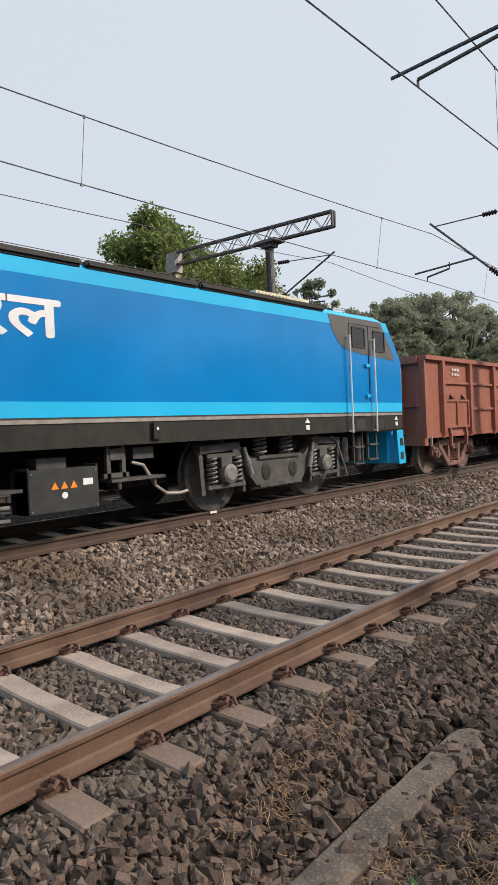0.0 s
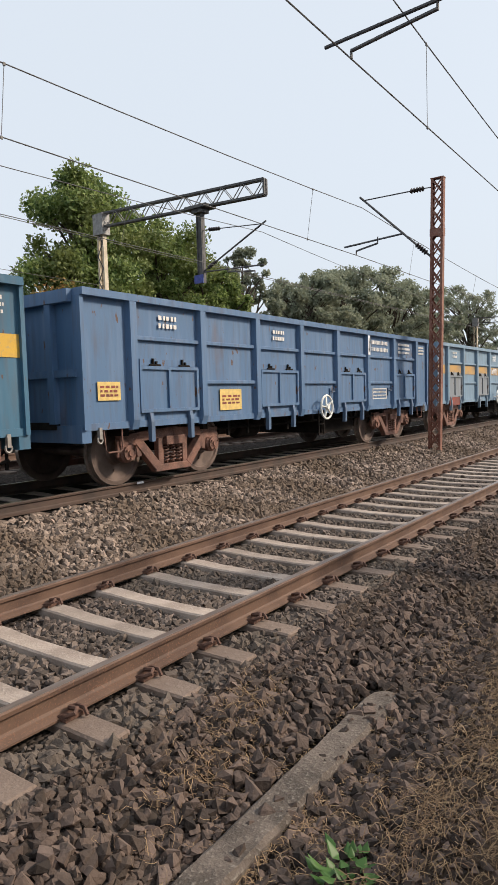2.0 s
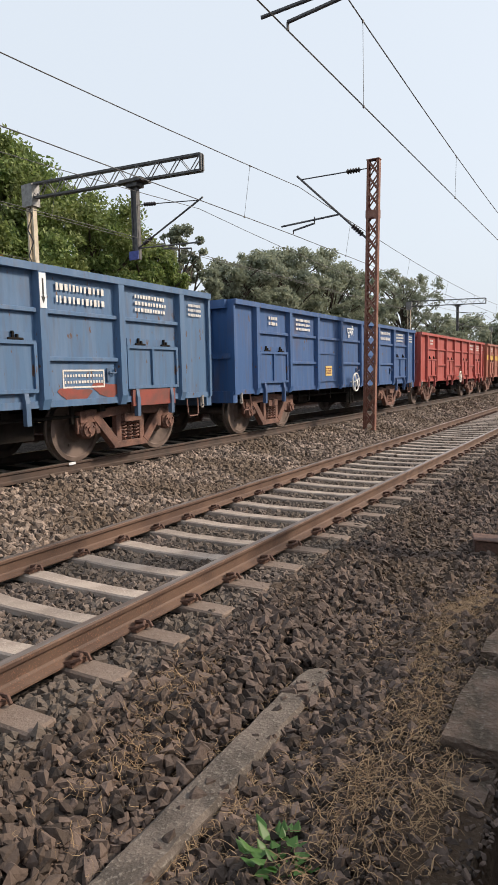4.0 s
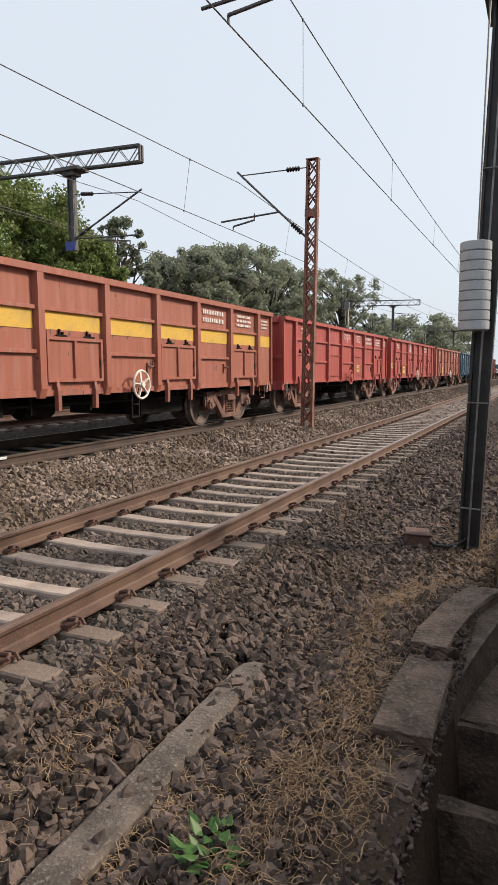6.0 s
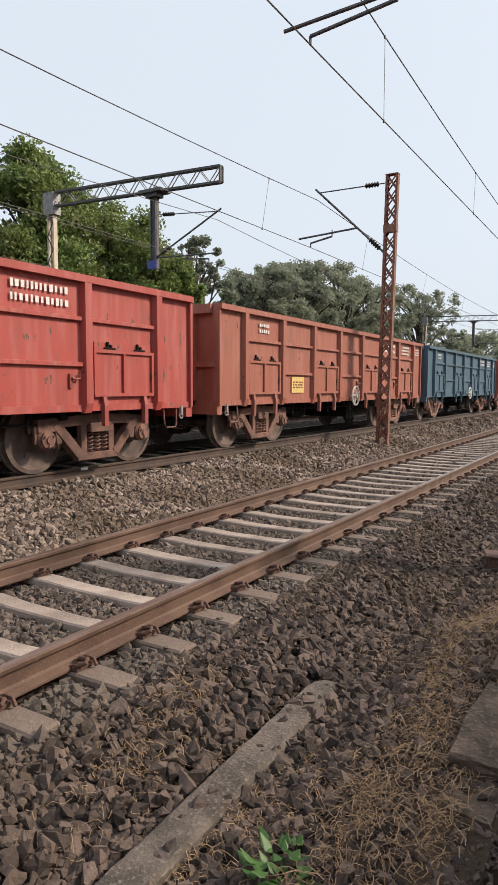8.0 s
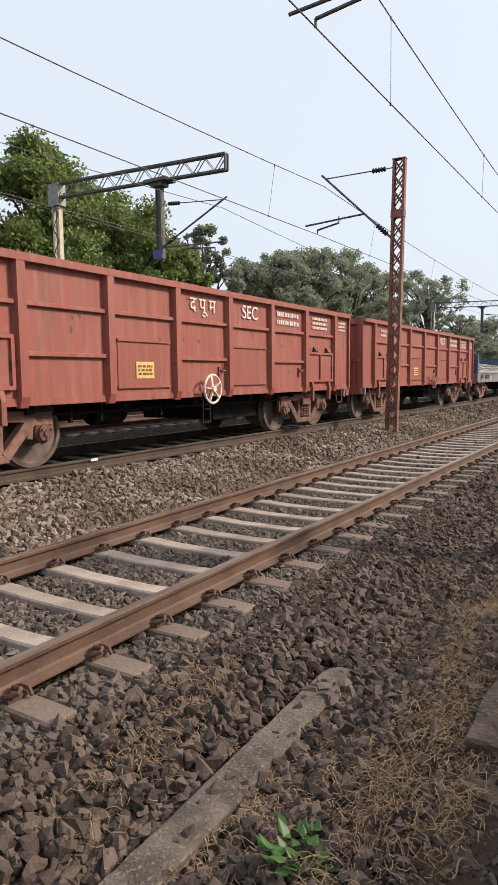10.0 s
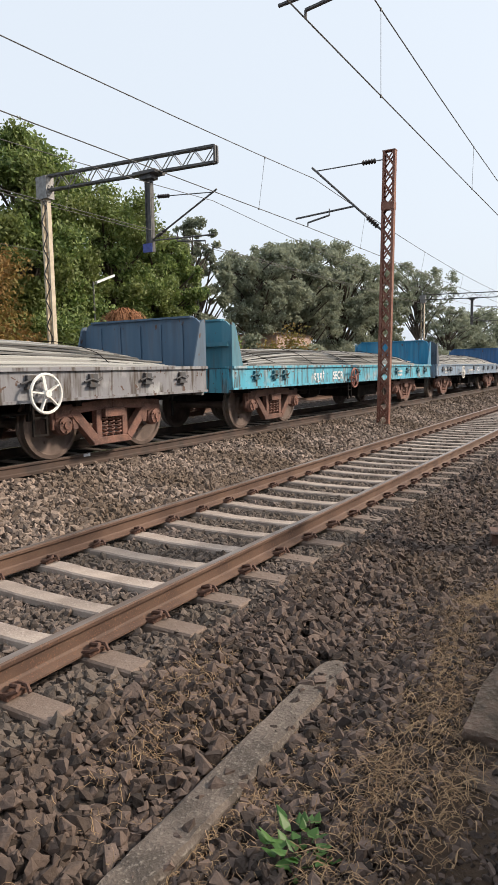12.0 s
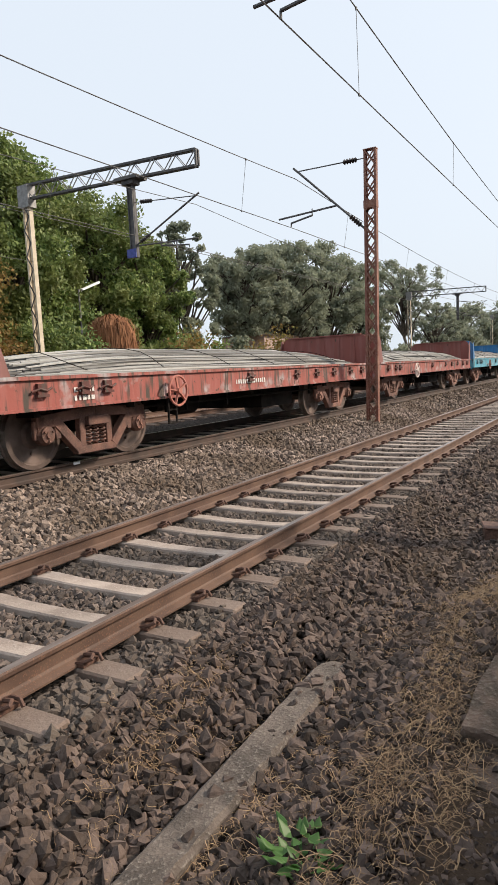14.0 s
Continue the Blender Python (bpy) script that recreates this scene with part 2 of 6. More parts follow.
M_column = mat("pale_column_paint", (0.58, 0.50, 0.38), (0.46, 0.39, 0.29), scale=3, rough=0.7)
M_boom = mat("boom_dark_steel", (0.055, 0.055, 0.06), (0.10, 0.095, 0.09), scale=6, rough=0.6)
M_pole = mat("black_mast_paint", (0.016, 0.015, 0.016), (0.03, 0.027, 0.025), scale=5, rough=0.45, bump=0.1)
M_weight = mat("weight_aluminium_paint", (0.40, 0.41, 0.41), (0.32, 0.325, 0.33), scale=5, rough=0.5, bump=0.1, spread=(0.4, 0.8))
M_wire = mat("wire_copper_dark", (0.075, 0.07, 0.068), (0.10, 0.095, 0.09), scale=5, rough=0.6, bump=0)
M_insul = mat("insulator_brown", (0.018, 0.013, 0.012), (0.03, 0.02, 0.018), scale=5, rough=0.3, bump=0)
M_bark = mat("bark", (0.09, 0.07, 0.055), (0.05, 0.04, 0.03), scale=4, rough=0.95, bump=0.8, fine=20, stretch=(1, 1, 0.3))
M_leaf = mat("leaf", (0.06, 0.115, 0.03), (0.31, 0.385, 0.125), scale=0.35, rough=0.6, kind="island", c=(0.17, 0.20, 0.06), bump=0, spread=(0.45, 0.6), leafy=True)
# Distance haze is put into this paler, greyer leaf colour.
M_leaf_hazed = mat("leaf_dusty", (0.23, 0.255, 0.185), (0.42, 0.445, 0.33), scale=0.3, rough=0.85, kind="island", c=(0.21, 0.235, 0.165), bump=0, leafy=True)
M_leaf_dry = mat("leaf_dry", (0.28, 0.175, 0.05), (0.17, 0.19, 0.055), scale=0.6, rough=0.8, kind="island", c=(0.27, 0.16, 0.055), bump=0, leafy=True)
M_twig = mat("twig_dry", (0.33, 0.15, 0.065), (0.20, 0.085, 0.04), scale=2, rough=0.9, kind="island", bump=0)
M_fresh = mat("leaf_fresh", (0.05, 0.13, 0.025), (0.10, 0.21, 0.05), scale=20, rough=0.45, kind="island", bump=0, leafy=True)
M_straw = mat("dry_grass", (0.13, 0.077, 0.042), (0.33, 0.225, 0.127), scale=2, rough=0.9, kind="island", bump=0)
M_rod = mat("steel_rod", (0.44, 0.435, 0.41), (0.035, 0.032, 0.03), scale=3, rough=0.6, metal=0.2, kind="island", bump=0.1)
M_house = mat("pink_plaster", (0.44, 0.31, 0.26), (0.35, 0.25, 0.21), scale=2, rough=0.9)
M_houseyellow = mat("yellow_plaster", (0.58, 0.40, 0.12), (0.5, 0.34, 0.12), scale=2, rough=0.9)
M_roof = mat("roof_tile_red", (0.25, 0.08, 0.05), (0.18, 0.07, 0.05), scale=4, rough=0.9)
M_orange = mat("warning_orange", (0.75, 0.25, 0.02), None, bump=0)
M_blueplate = mat("blue_plate", (0.03, 0.05, 0.22), (0.05, 0.07, 0.3), scale=10, rough=0.5, bump=0)
M_redpatch = mat("red_oxide_patch", (0.24, 0.05, 0.035), (0.15, 0.05, 0.04), scale=5, rough=0.7)
M_squareblue = mat("square_blue", (0.03, 0.11, 0.20), (0.05, 0.13, 0.22), scale=9, rough=0.65)
M_redwrap = mat("red_foil", (0.5, 0.03, 0.04), (0.4, 0.05, 0.06), scale=30, rough=0.4, bump=0)
M_palered = mat("pale_red_paint", (0.36, 0.12, 0.085), (0.25, 0.06, 0.045), scale=7, rough=0.75, c=(0.16, 0.08, 0.06), fine=25)
M_lamp = mat("lamp_white", (0.74, 0.77, 0.80), (0.68, 0.70, 0.72), scale=5, rough=0.4, bump=0)
M_cream = mat("cream_box", (0.6, 0.52, 0.36), (0.5, 0.44, 0.3), scale=5, rough=0.6)


# ---- builders ----
def box(bm, x0, x1, y0, y1, z0, z1, m=None):
    vs = [bm.verts.new((x, y, z)) for x in (x0, x1) for y in (y0, y1) for z in (z0, z1)]
    if m is not None:
        for v in vs:
            v.co = m @ v.co
    for f in ((0, 1, 3, 2), (4, 6, 7, 5), (0, 4, 5, 1), (2, 3, 7, 6), (0, 2, 6, 4), (1, 5, 7, 3)):
        bm.faces.new([vs[i] for i in f])


def beam(bm, a, b, w, h=None, seg=4):
    """A bar from a to b: square (seg 4) or round."""
    a, b = Vector(a), Vector(b)
    d = (b - a).normalized()
    up = Vector((0, 0, 1)) if abs(d.z) < 0.95 else Vector((0, 1, 0))
    s = d.cross(up).normalized()
    u = s.cross(d)
    h = h or w
    rings = []
    for p in (a, b):
        ring = []
        for i in range(seg):
            t = 2 * math.pi * (i + 0.5) / seg
            k = 0.7071 if seg == 4 else 0.5
            ring.append(bm.verts.new(p + s * (math.cos(t) * w * k) + u * (math.sin(t) * h * k)))
        rings.append(ring)
    for i in range(seg):
        j = (i + 1) % seg
        bm.faces.new((rings[0][i], rings[0][j], rings[1][j], rings[1][i]))
    bm.faces.new(rings[0][::-1])
    bm.faces.new(rings[1])


def tube(bm, pts, r, seg=6):
    """One round bar along a line of points."""
    pts, rings = [Vector(p) for p in pts], []
    for i, p in enumerate(pts):
        d = (pts[min(i + 1, len(pts) - 1)] - pts[max(i - 1, 0)]).normalized()
        s = d.cross(Vector((0, 0, 1)) if abs(d.z) < 0.95 else Vector((0, 1, 0))).normalized()
        u = s.cross(d)
        rings.append([bm.verts.new(p + (s * math.cos(2 * math.pi * k / seg) + u * math.sin(2 * math.pi * k / seg)) * r) for k in range(seg)])
    for a, b in zip(rings, rings[1:]):
        for k in range(seg):
            bm.faces.new((a[k], a[(k + 1) % seg], b[(k + 1) % seg], b[k]))
    bm.faces.new(rings[0][::-1])
    bm.faces.new(rings[-1])


def lathe(bm, profile, axis_m, seg=24):
    """Turn (r, h) pairs round the z axis of axis_m."""
    rings = []
    for r, h in profile:
        rings.append([bm.verts.new(axis_m @ Vector((r * math.cos(2 * math.pi * i / seg), r * math.sin(2 * math.pi * i / seg), h))) for i in range(seg)])
    for a, b in zip(rings, rings[1:]):
        for i in range(seg):
            j = (i + 1) % seg
            bm.faces.new((a[i], a[j], b[j], b[i]))
    bm.faces.new(rings[0][::-1])
    bm.faces.new(rings[-1])


def plate(bm, pts, t):
    """A flat polygon given as (x, z) pairs, y from -t to 0."""
    fr = [bm.verts.new((x, -t, z)) for x, z in pts]
    bk = [bm.verts.new((x, 0, z)) for x, z in pts]
    bm.faces.new(fr)
    bm.faces.new(bk[::-1])
    n = len(pts)
    for i in range(n):
        j = (i + 1) % n
        bm.faces.new((fr[j], fr[i], bk[i], bk[j]))


def torus(bm, centre, R, r, axis="y", seg=24, tube=6):
    rings = []
    for i in range(seg):
        a = 2 * math.pi * i / seg
        ring = []
        for j in range(tube):
            b = 2 * math.pi * j / tube
            rad = R + r * math.cos(b)
            p = (rad * math.cos(a), r * math.sin(b), rad * math.sin(a)) if axis == "y" else (rad * math.cos(a), rad * math.sin(a), r * math.sin(b))
            ring.append(bm.verts.new(Vector(centre) + Vector(p)))
        rings.append(ring)
    for i in range(seg):
        for j in range(tube):
            bm.faces.new((rings[i][j], rings[(i + 1) % seg][j], rings[(i + 1) % seg][(j + 1) % tube], rings[i][(j + 1) % tube]))


def mesh_of(name, bm, material, smooth=False):
    bmesh.ops.recalc_face_normals(bm, faces=bm.faces)
    me = bpy.data.meshes.new(name)
    bm.to_mesh(me)
    bm.free()
    me.materials.append(material)
    if smooth:
        me.shade_smooth()
    return me


def part(name, bm, material, parent=None, label="", smooth=False, at=(0, 0, 0), color=None):
    me = bm if isinstance(bm, bpy.types.Mesh) else mesh_of(name, bm, material, smooth)
    ob = new(name, me)
    ob.location = at
    if parent:
        ob.parent = parent
    if label:
        ob["label"] = label
    if name == "lettering":
        ob["kind"] = "stuff"
    if color:
        ob.color = (*color, 1)
    return ob


def thing(name, label, category, at=(0, 0, 0), group="", kind=""):
    ob = new(name)
    ob.location = at
    ob.empty_display_size = 0.2
    return tagged(ob, label, category, group, kind)


def arrays_mesh(name, verts, faces, material):
    """A mesh from numpy arrays of corners and of equal-sized faces."""
    me = bpy.data.meshes.new(name)
    k = faces.shape[1]
    me.vertices.add(len(verts))
    me.vertices.foreach_set("co", verts.astype(np.float32).ravel())
    me.loops.add(faces.size)
    me.loops.foreach_set("vertex_index", faces.astype(np.int32).ravel())
    me.polygons.add(len(faces))
    me.polygons.foreach_set("loop_start", np.arange(0, faces.size, k, dtype=np.int32))
    me.update(calc_edges=True)
    me.shade_flat()
    me.materials.append(material)
    return me


def text_mesh(text, size):
    cu = bpy.data.curves.new("lettering", "FONT")
    cu.body, cu.size, cu.align_x = text, size, "CENTER"
    ob = bpy.data.objects.new("lettering", cu)
    scene.collection.objects.link(ob)
    bpy.context.view_layer.update()
    me = bpy.data.meshes.new_from_object(ob.evaluated_get(bpy.context.evaluated_depsgraph_get()))
    bpy.data.objects.remove(ob)
    me.transform(pose(0, 0, 0, 90, 0, 0))
    me.materials.clear()
    me.materials.append(M_white)
    return me


WORDS = {w: text_mesh(w, s) for w, s in (("रेल", 0.61), ("SEC", 0.36), ("CR", 0.34), ("मरे", 0.34), ("NCR", 0.36), ("NWR", 0.30), ("SECR", 0.34), ("द पू म", 0.34), ("द पू म रे", 0.30), ("उपरे", 0.3), ("पूमरे", 0.3), ("ECR", 0.3))}


def bold(me, d):
    """The same letters with thicker strokes."""
    bm = bmesh.new()
    for i, (dx, dz) in enumerate(((0, 0), (d, 0), (-d, 0), (0, d), (0, -d))):
        n = len(bm.verts)
        bm.from_mesh(me)
        bm.verts.ensure_lookup_table()
        for v in bm.verts[n:]:
            v.co += Vector((dx, -0.0006 * i, dz))
    return mesh_of("lettering", bm, M_lamp)


WORDS["रेल"] = bold(WORDS["रेल"], 0.013)

# ---- ground, ballast and tracks ----
NEAR_Y, FAR_Y, TRAIN_Y, TRAIN_Z = 0.09, 1.833, 5.37, 0.30
PROFILE = [(-900, -0.5), (-60, -0.5), (-8, -0.46), (-3.4, -0.44), (-2.55, -0.44), (-2.46, -0.44), (-2.2, -0.44), (-1.9, -0.435), (-1.55, -0.43), (-1.35, -0.42), (-1.0, -0.40), (-0.82, -0.31), (-0.56, -0.222), (-0.3, -0.212), (0.0, -0.228), (0.3, -0.246), (1.6, -0.246), (1.9, -0.24), (2.45, -0.235), (3.75, 0.08), (4.2, 0.1), (6.6, 0.1), (7.1, 0.05), (7.6, 0.0), (8.2, 0.17), (11.4, 0.17), (12.8, -0.3), (14, -0.4), (60, -0.4), (900, -0.4)]


def ground_z(x, y):
    """Height of the ballast and earth: it climbs to the low parapet and drops behind it."""
    z = np.interp(y, [p[0] for p in PROFILE], [p[1] for p in PROFILE])
    climb = 0.30 * np.clip((-1.5 - y) / 0.65, 0, 1) * np.clip((4.0 - x) / 1.4, 0, 1) * np.clip((x + 1.6) / 1.6, 0, 1)
    climb = np.where(y < -2.5, 0.0, climb)
    hole = np.where((y < -2.5) & (y > -3.6), 0.9, 0.0) * np.clip((x - 0.2) / 0.3, 0, 1) * np.clip((6.0 - x) / 0.5, 0, 1)
    return z + climb - hole


def make_ground():
    bm = bmesh.new()
    xs = [-900, -60, -20, -5] + [0.4 * i - 4 for i in range(31)] + [9, 20, 40, 80, 160, 400, 900]
    grid = [[bm.verts.new((x, y, float(ground_z(x, y)))) for y, _ in PROFILE] for x in xs]
    for a, b in zip(grid, grid[1:]):
        for i in range(len(PROFILE) - 1):
            bm.faces.new((a[i], b[i], b[i + 1], a[i + 1]))
    return tagged(part("ground", bm, M_ground), "brown-grey crushed stone ballast and dry earth", "ground", kind="structure")


make_ground()


def rail_profile():
    """Half section of a flat-bottomed rail, (y, z), its top at z 0."""
    half = [(0.075, -0.172), (0.075, -0.160), (0.020, -0.140), (0.009, -0.125), (0.009, -0.048), (0.034, -0.036), (0.036, -0.012), (0.028, -0.001)]
    return half + [(-y, z) for y, z in half[::-1]]


def make_rail(parent, y, z, x0, x1, top, side):
    bm = bmesh.new()
    prof = rail_profile()
    xs = np.linspace(x0, x1, 40)
    rings = [[bm.verts.new((x, y + py, z + pz)) for py, pz in prof] for x in xs]
    n = len(prof)
    for a, b in zip(rings, rings[1:]):
        for i in range(n):
            j = (i + 1) % n
            f = bm.faces.new((a[i], a[j], b[j], b[i]))
            if i == 7:
                f.material_index = 1
    ob = part("rail", bm, side, parent)
    ob.data.materials.append(top)
    return ob


def sleeper_mesh():
    """A concrete sleeper, dipped in the middle."""
    bm = bmesh.new()
    st = [(-1.335, 0.0, 0.085), (-1.32, 0.012, 0.095), (-0.62, 0.012, 0.095), (-0.3, -0.002, 0.088), (0.3, -0.002, 0.088), (0.62, 0.012, 0.095), (1.32, 0.012, 0.095), (1.335, 0.0, 0.085)]
    rings = [[bm.verts.new((x, y, z)) for x, z in ((-w - 0.02, -0.2), (w + 0.02, -0.2), (w, top - 0.012), (w - 0.014, top), (-w + 0.014, top), (-w, top - 0.012))] for y, top, w in st]
    for a, b in zip(rings, rings[1:]):
        for i in range(6):
            j = (i + 1) % 6
            bm.faces.new((a[i], a[j], b[j], b[i]))
    bm.faces.new(rings[0])
    bm.faces.new(rings[-1][::-1])
    return mesh_of("sleeper", bm, M_sleeper)


def clip_mesh():
    """An elastic rail clip: a bent round bar beside the foot of the rail."""
    bm = bmesh.new()
    pts = [(-0.055, 0.05, 0.01), (-0.055, -0.02, 0.03), (-0.03, -0.06, 0.05), (0.0, -0.045, 0.062), (0.0, 0.02, 0.05), (0.02, 0.05, 0.035), (0.05, 0.02, 0.045), (0.055, -0.04, 0.045), (0.05, -0.07, 0.01)]
    tube(bm, pts, 0.0135, 6)
    box(bm, -0.07, 0.07, -0.03, 0.05, 0.0, 0.022)
    return mesh_of("clip", bm, M_clip)


SLEEPER, CLIP = sleeper_mesh(), clip_mesh()


def make_track(name, y_near, z, x0, x1, split, top, side, label, clips):
    track = thing(name, label, "railway track", kind="structure")
    yc = y_near + 0.8715
    for y in (y_near, y_near + 1.743):
        make_rail(track, y, z, -60, 260, top, side)
    k0, k1, k2 = math.ceil(x0 / 0.6), math.ceil(split / 0.6), math.ceil(x1 / 0.6)
    rest = bmesh.new()
    for k in range(k0, k2):
        at = (0.6 * k, yc, z - 0.19)
        if k < k1:
            s = part("sleeper", SLEEPER, None, track, at=at)
            s.rotation_euler = (0, random.uniform(-0.012, 0.012), random.uniform(-0.01, 0.01))
        else:
            rest.from_mesh(SLEEPER)
            bmesh.ops.translate(rest, verts=rest.verts[-48:], vec=at)
        if k < clips:
            for y in (y_near, y_near + 1.743):
                for side in (-1, 1):
                    c = part("clip", CLIP, None, track, at=(0.6 * k, y + side * 0.095, z - 0.172))
                    c.rotation_euler = (0, 0, 0 if side < 0 else math.pi)
    ob = part("far_sleepers", rest, M_sleeper, track)
    ob["kind"] = "stuff"
    return track


make_track("track_1", NEAR_Y, 0.0, -14, 170, 70, M_railtop, M_rail, "rusty rails on pale concrete sleepers in ballast", 45)
make_track("track_2", TRAIN_Y - 0.8715, TRAIN_Z, -14, 120, 30, M_shine, M_raildark, "polished rails on concrete sleepers under the train", 0)
make_track("track_3", 9.75 - 0.8715, 0.40, -14, 100, 24, M_railtop, M_rail, "rusty rails on concrete sleepers beyond the train", 0)


def rock_templates(n, seed):
    rng = np.random.default_rng(seed)
    out = []
    for _ in range(n):
        bm = bmesh.new()
        m = int(rng.integers(7, 10))
        if rng.uniform() < 0.65:
            p = np.array([(x, y, z) for x in (-1, 1) for y in (-1, 1) for z in (-1, 1)]) * 0.58 + rng.normal(0, 0.13, (8, 3))
            p = np.concatenate([p, rng.normal(0, 0.25, (4, 3)) + np.array([(0.85, 0, 0), (-0.85, 0, 0), (0, 0.8, 0), (0, 0, 0.8)])])
            p *= np.array([1.3, 1.0, 0.72])
        else:
            p = rng.normal(size=(m + 3, 3))
            p /= np.linalg.norm(p, axis=1)[:, None]
            p *= rng.uniform(0.85, 1.1, (m + 3, 1)) * np.array([1.15, 0.85, 0.62])
        for q in p * 0.86:
            bm.verts.new(q)
        res = bmesh.ops.convex_hull(bm, input=bm.verts)
        bmesh.ops.delete(bm, geom=[v for v in res["geom_interior"] if isinstance(v, bmesh.types.BMVert)], context="VERTS")
        bmesh.ops.triangulate(bm, faces=bm.faces)
        bm.verts.index_update()
        out.append((np.array([v.co[:] for v in bm.verts]), np.array([[v.index for v in f.verts] for f in bm.faces])))
        bm.free()
    return out


ROCKS = rock_templates(26, 3)


def random_turns(rng, n):
    q = rng.normal(size=(n, 4))
    q /= np.linalg.norm(q, axis=1)[:, None]
    w, x, y, z = q.T
    return np.stack([np.stack([1 - 2 * (y * y + z * z), 2 * (x * y - z * w), 2 * (x * z + y * w)], -1),
                     np.stack([2 * (x * y + z * w), 1 - 2 * (x * x + z * z), 2 * (y * z - x * w)], -1),
                     np.stack([2 * (x * z - y * w), 2 * (y * z + x * w), 1 - 2 * (x * x + y * y)], -1)], 1)


def on_sleeper(x, y, yc, spare):
    k = np.abs((x / 0.6) - np.round(x / 0.6)) * 0.6
    return (k < 0.10 + spare) & (np.abs(y - yc) < 1.335 + spare)


def scatter_stones(name, label, x0, x1, y0, y1, per_m2, size, material, seed, keep=None, lift=0.0):
    rng = np.random.default_rng(seed)
    n = int((x1 - x0) * (y1 - y0) * per_m2)
    x, y = rng.uniform(x0, x1, n), rng.uniform(y0, y1, n)
    s = size * np.minimum(rng.lognormal(0, 0.32, n), 1.7)
    ok = ~(on_sleeper(x, y, NEAR_Y + 0.8715, 0.012) & ((y > -0.1) | (rng.uniform(size=n) < 0.93))) & ~on_sleeper(x, y, TRAIN_Y, 0.0)
    for yr in (NEAR_Y, FAR_Y, TRAIN_Y - 0.8715):
        ok &= np.abs(y - yr) > 0.085
    ok &= ~((y > -1.225 + 0.03 * np.sin(7 * x) + 0.015 * np.sin(23 * x) + 0.025 * np.clip(x - 0.4, 0, 1.2)) & (y < -1.075 + 0.02 * (x - 1.5)) & (x < 1.64))
    if keep is not None:
        ok &= keep(x, y)
    x, y, s = x[ok], y[ok], s[ok]
    n = len(x)
    shoulder = np.clip((-0.55 - y) / 0.3, 0, 1) + np.clip((y - 2.5) / 0.3, 0, 1)
    z = ground_z(x, y) + s * (rng.uniform(-0.35, 0.35, n) + 0.35 * shoulder) + lift
    z += shoulder * (0.012 + 0.016 * np.sin(x * 2.1 + y) + 0.012 * np.sin(y * 3.3 - x * 1.3))
    pick = rng.integers(0, len(ROCKS), n)
    turn = random_turns(rng, n)
    vs, fs, base = [], [], 0
    for k, (v, f) in enumerate(ROCKS):
        idx = np.nonzero(pick == k)[0]
        if not len(idx):
            continue
        w = np.einsum("nij,vj->nvi", turn[idx], v) * s[idx, None, None] + np.stack([x[idx], y[idx], z[idx]], -1)[:, None, :]
        vs.append(w.reshape(-1, 3))
        fs.append((f[None] + (np.arange(len(idx)) * len(v))[:, None, None]).reshape(-1, 3) + base)
        base += len(idx) * len(v)
    ob = new(name, arrays_mesh(name, np.concatenate(vs), np.concatenate(fs), material))
    return tagged(ob, label, "ballast", kind="stuff")


scatter_stones("ballast_stones", "brownish crushed stone ballast along the tracks", -3.2, 9, 2.3, 4.2, 960, 0.039, M_stone, 11)
scatter_stones("ballast_stones", "grey-brown crushed stone between the near rails", -3.2, 9, -0.45, 2.3, 1150, 0.033, M_stone_mid, 61)
scatter_stones("ballast_stones", "brownish crushed stone ballast along the tracks", 9, 22, 2.3, 4.2, 540, 0.042, M_stone, 12)
scatter_stones("ballast_stones", "grey-brown crushed stone between the near rails", 9, 22, -0.45, 2.3, 520, 0.038, M_stone_mid, 62)
scatter_stones("ballast_stones", "brownish crushed stone ballast along the tracks", 22, 48, 2.3, 4.2, 150, 0.05, M_stone, 13)
scatter_stones("ballast_stones", "grey-brown crushed stone between the near rails", 22, 48, -0.45, 2.3, 150, 0.05, M_stone_mid, 63)
scatter_stones("ballast_stones", "dark grey crushed stone on the ballast shoulder", -3.0, 7, -1.75, -0.4, 1250, 0.034, M_stone_grey, 14)
scatter_stones("ballast_stones", "dark stones lying in earth beside the ballast", -3.0, 7, -2.45, -1.7, 380, 0.029, M_stone_grey, 16)
scatter_stones("gravel", "fine gravel and crumbs of earth beside a low parapet", -2.6, 3.6, -2.6, -1.65, 2600, 0.011, M_stone_grey, 18)
scatter_stones("ballast_stones", "brownish crushed stone ballast along the tracks", -14, -3.1, 2.3, 4.2, 420, 0.042, M_stone, 17)
scatter_stones("ballast_stones", "grey-brown crushed stone between the near rails", -14, -3.1, -0.45, 2.3, 420, 0.042, M_stone_mid, 64)
scatter_stones("ballast_stones", "dark grey crushed stone on the ballast shoulder", -14, -2.9, -1.75, -0.4, 420, 0.042, M_stone_grey, 65)
scatter_stones("ballast_stones", "dark stones lying in earth beside the ballast", -9, 0.2, -4.5, -2.4, 70, 0.026, M_stone_grey, 66)
scatter_stones("ballast_stones", "dark stones lying in earth beside the ballast", -9, -2.9, -2.45, -1.7, 220, 0.03, M_stone_grey, 67)
scatter_stones("ballast_stones", "dark grey crushed stone on the ballast shoulder", 7, 24, -3.2, -0.4, 380, 0.044, M_stone_grey, 15)


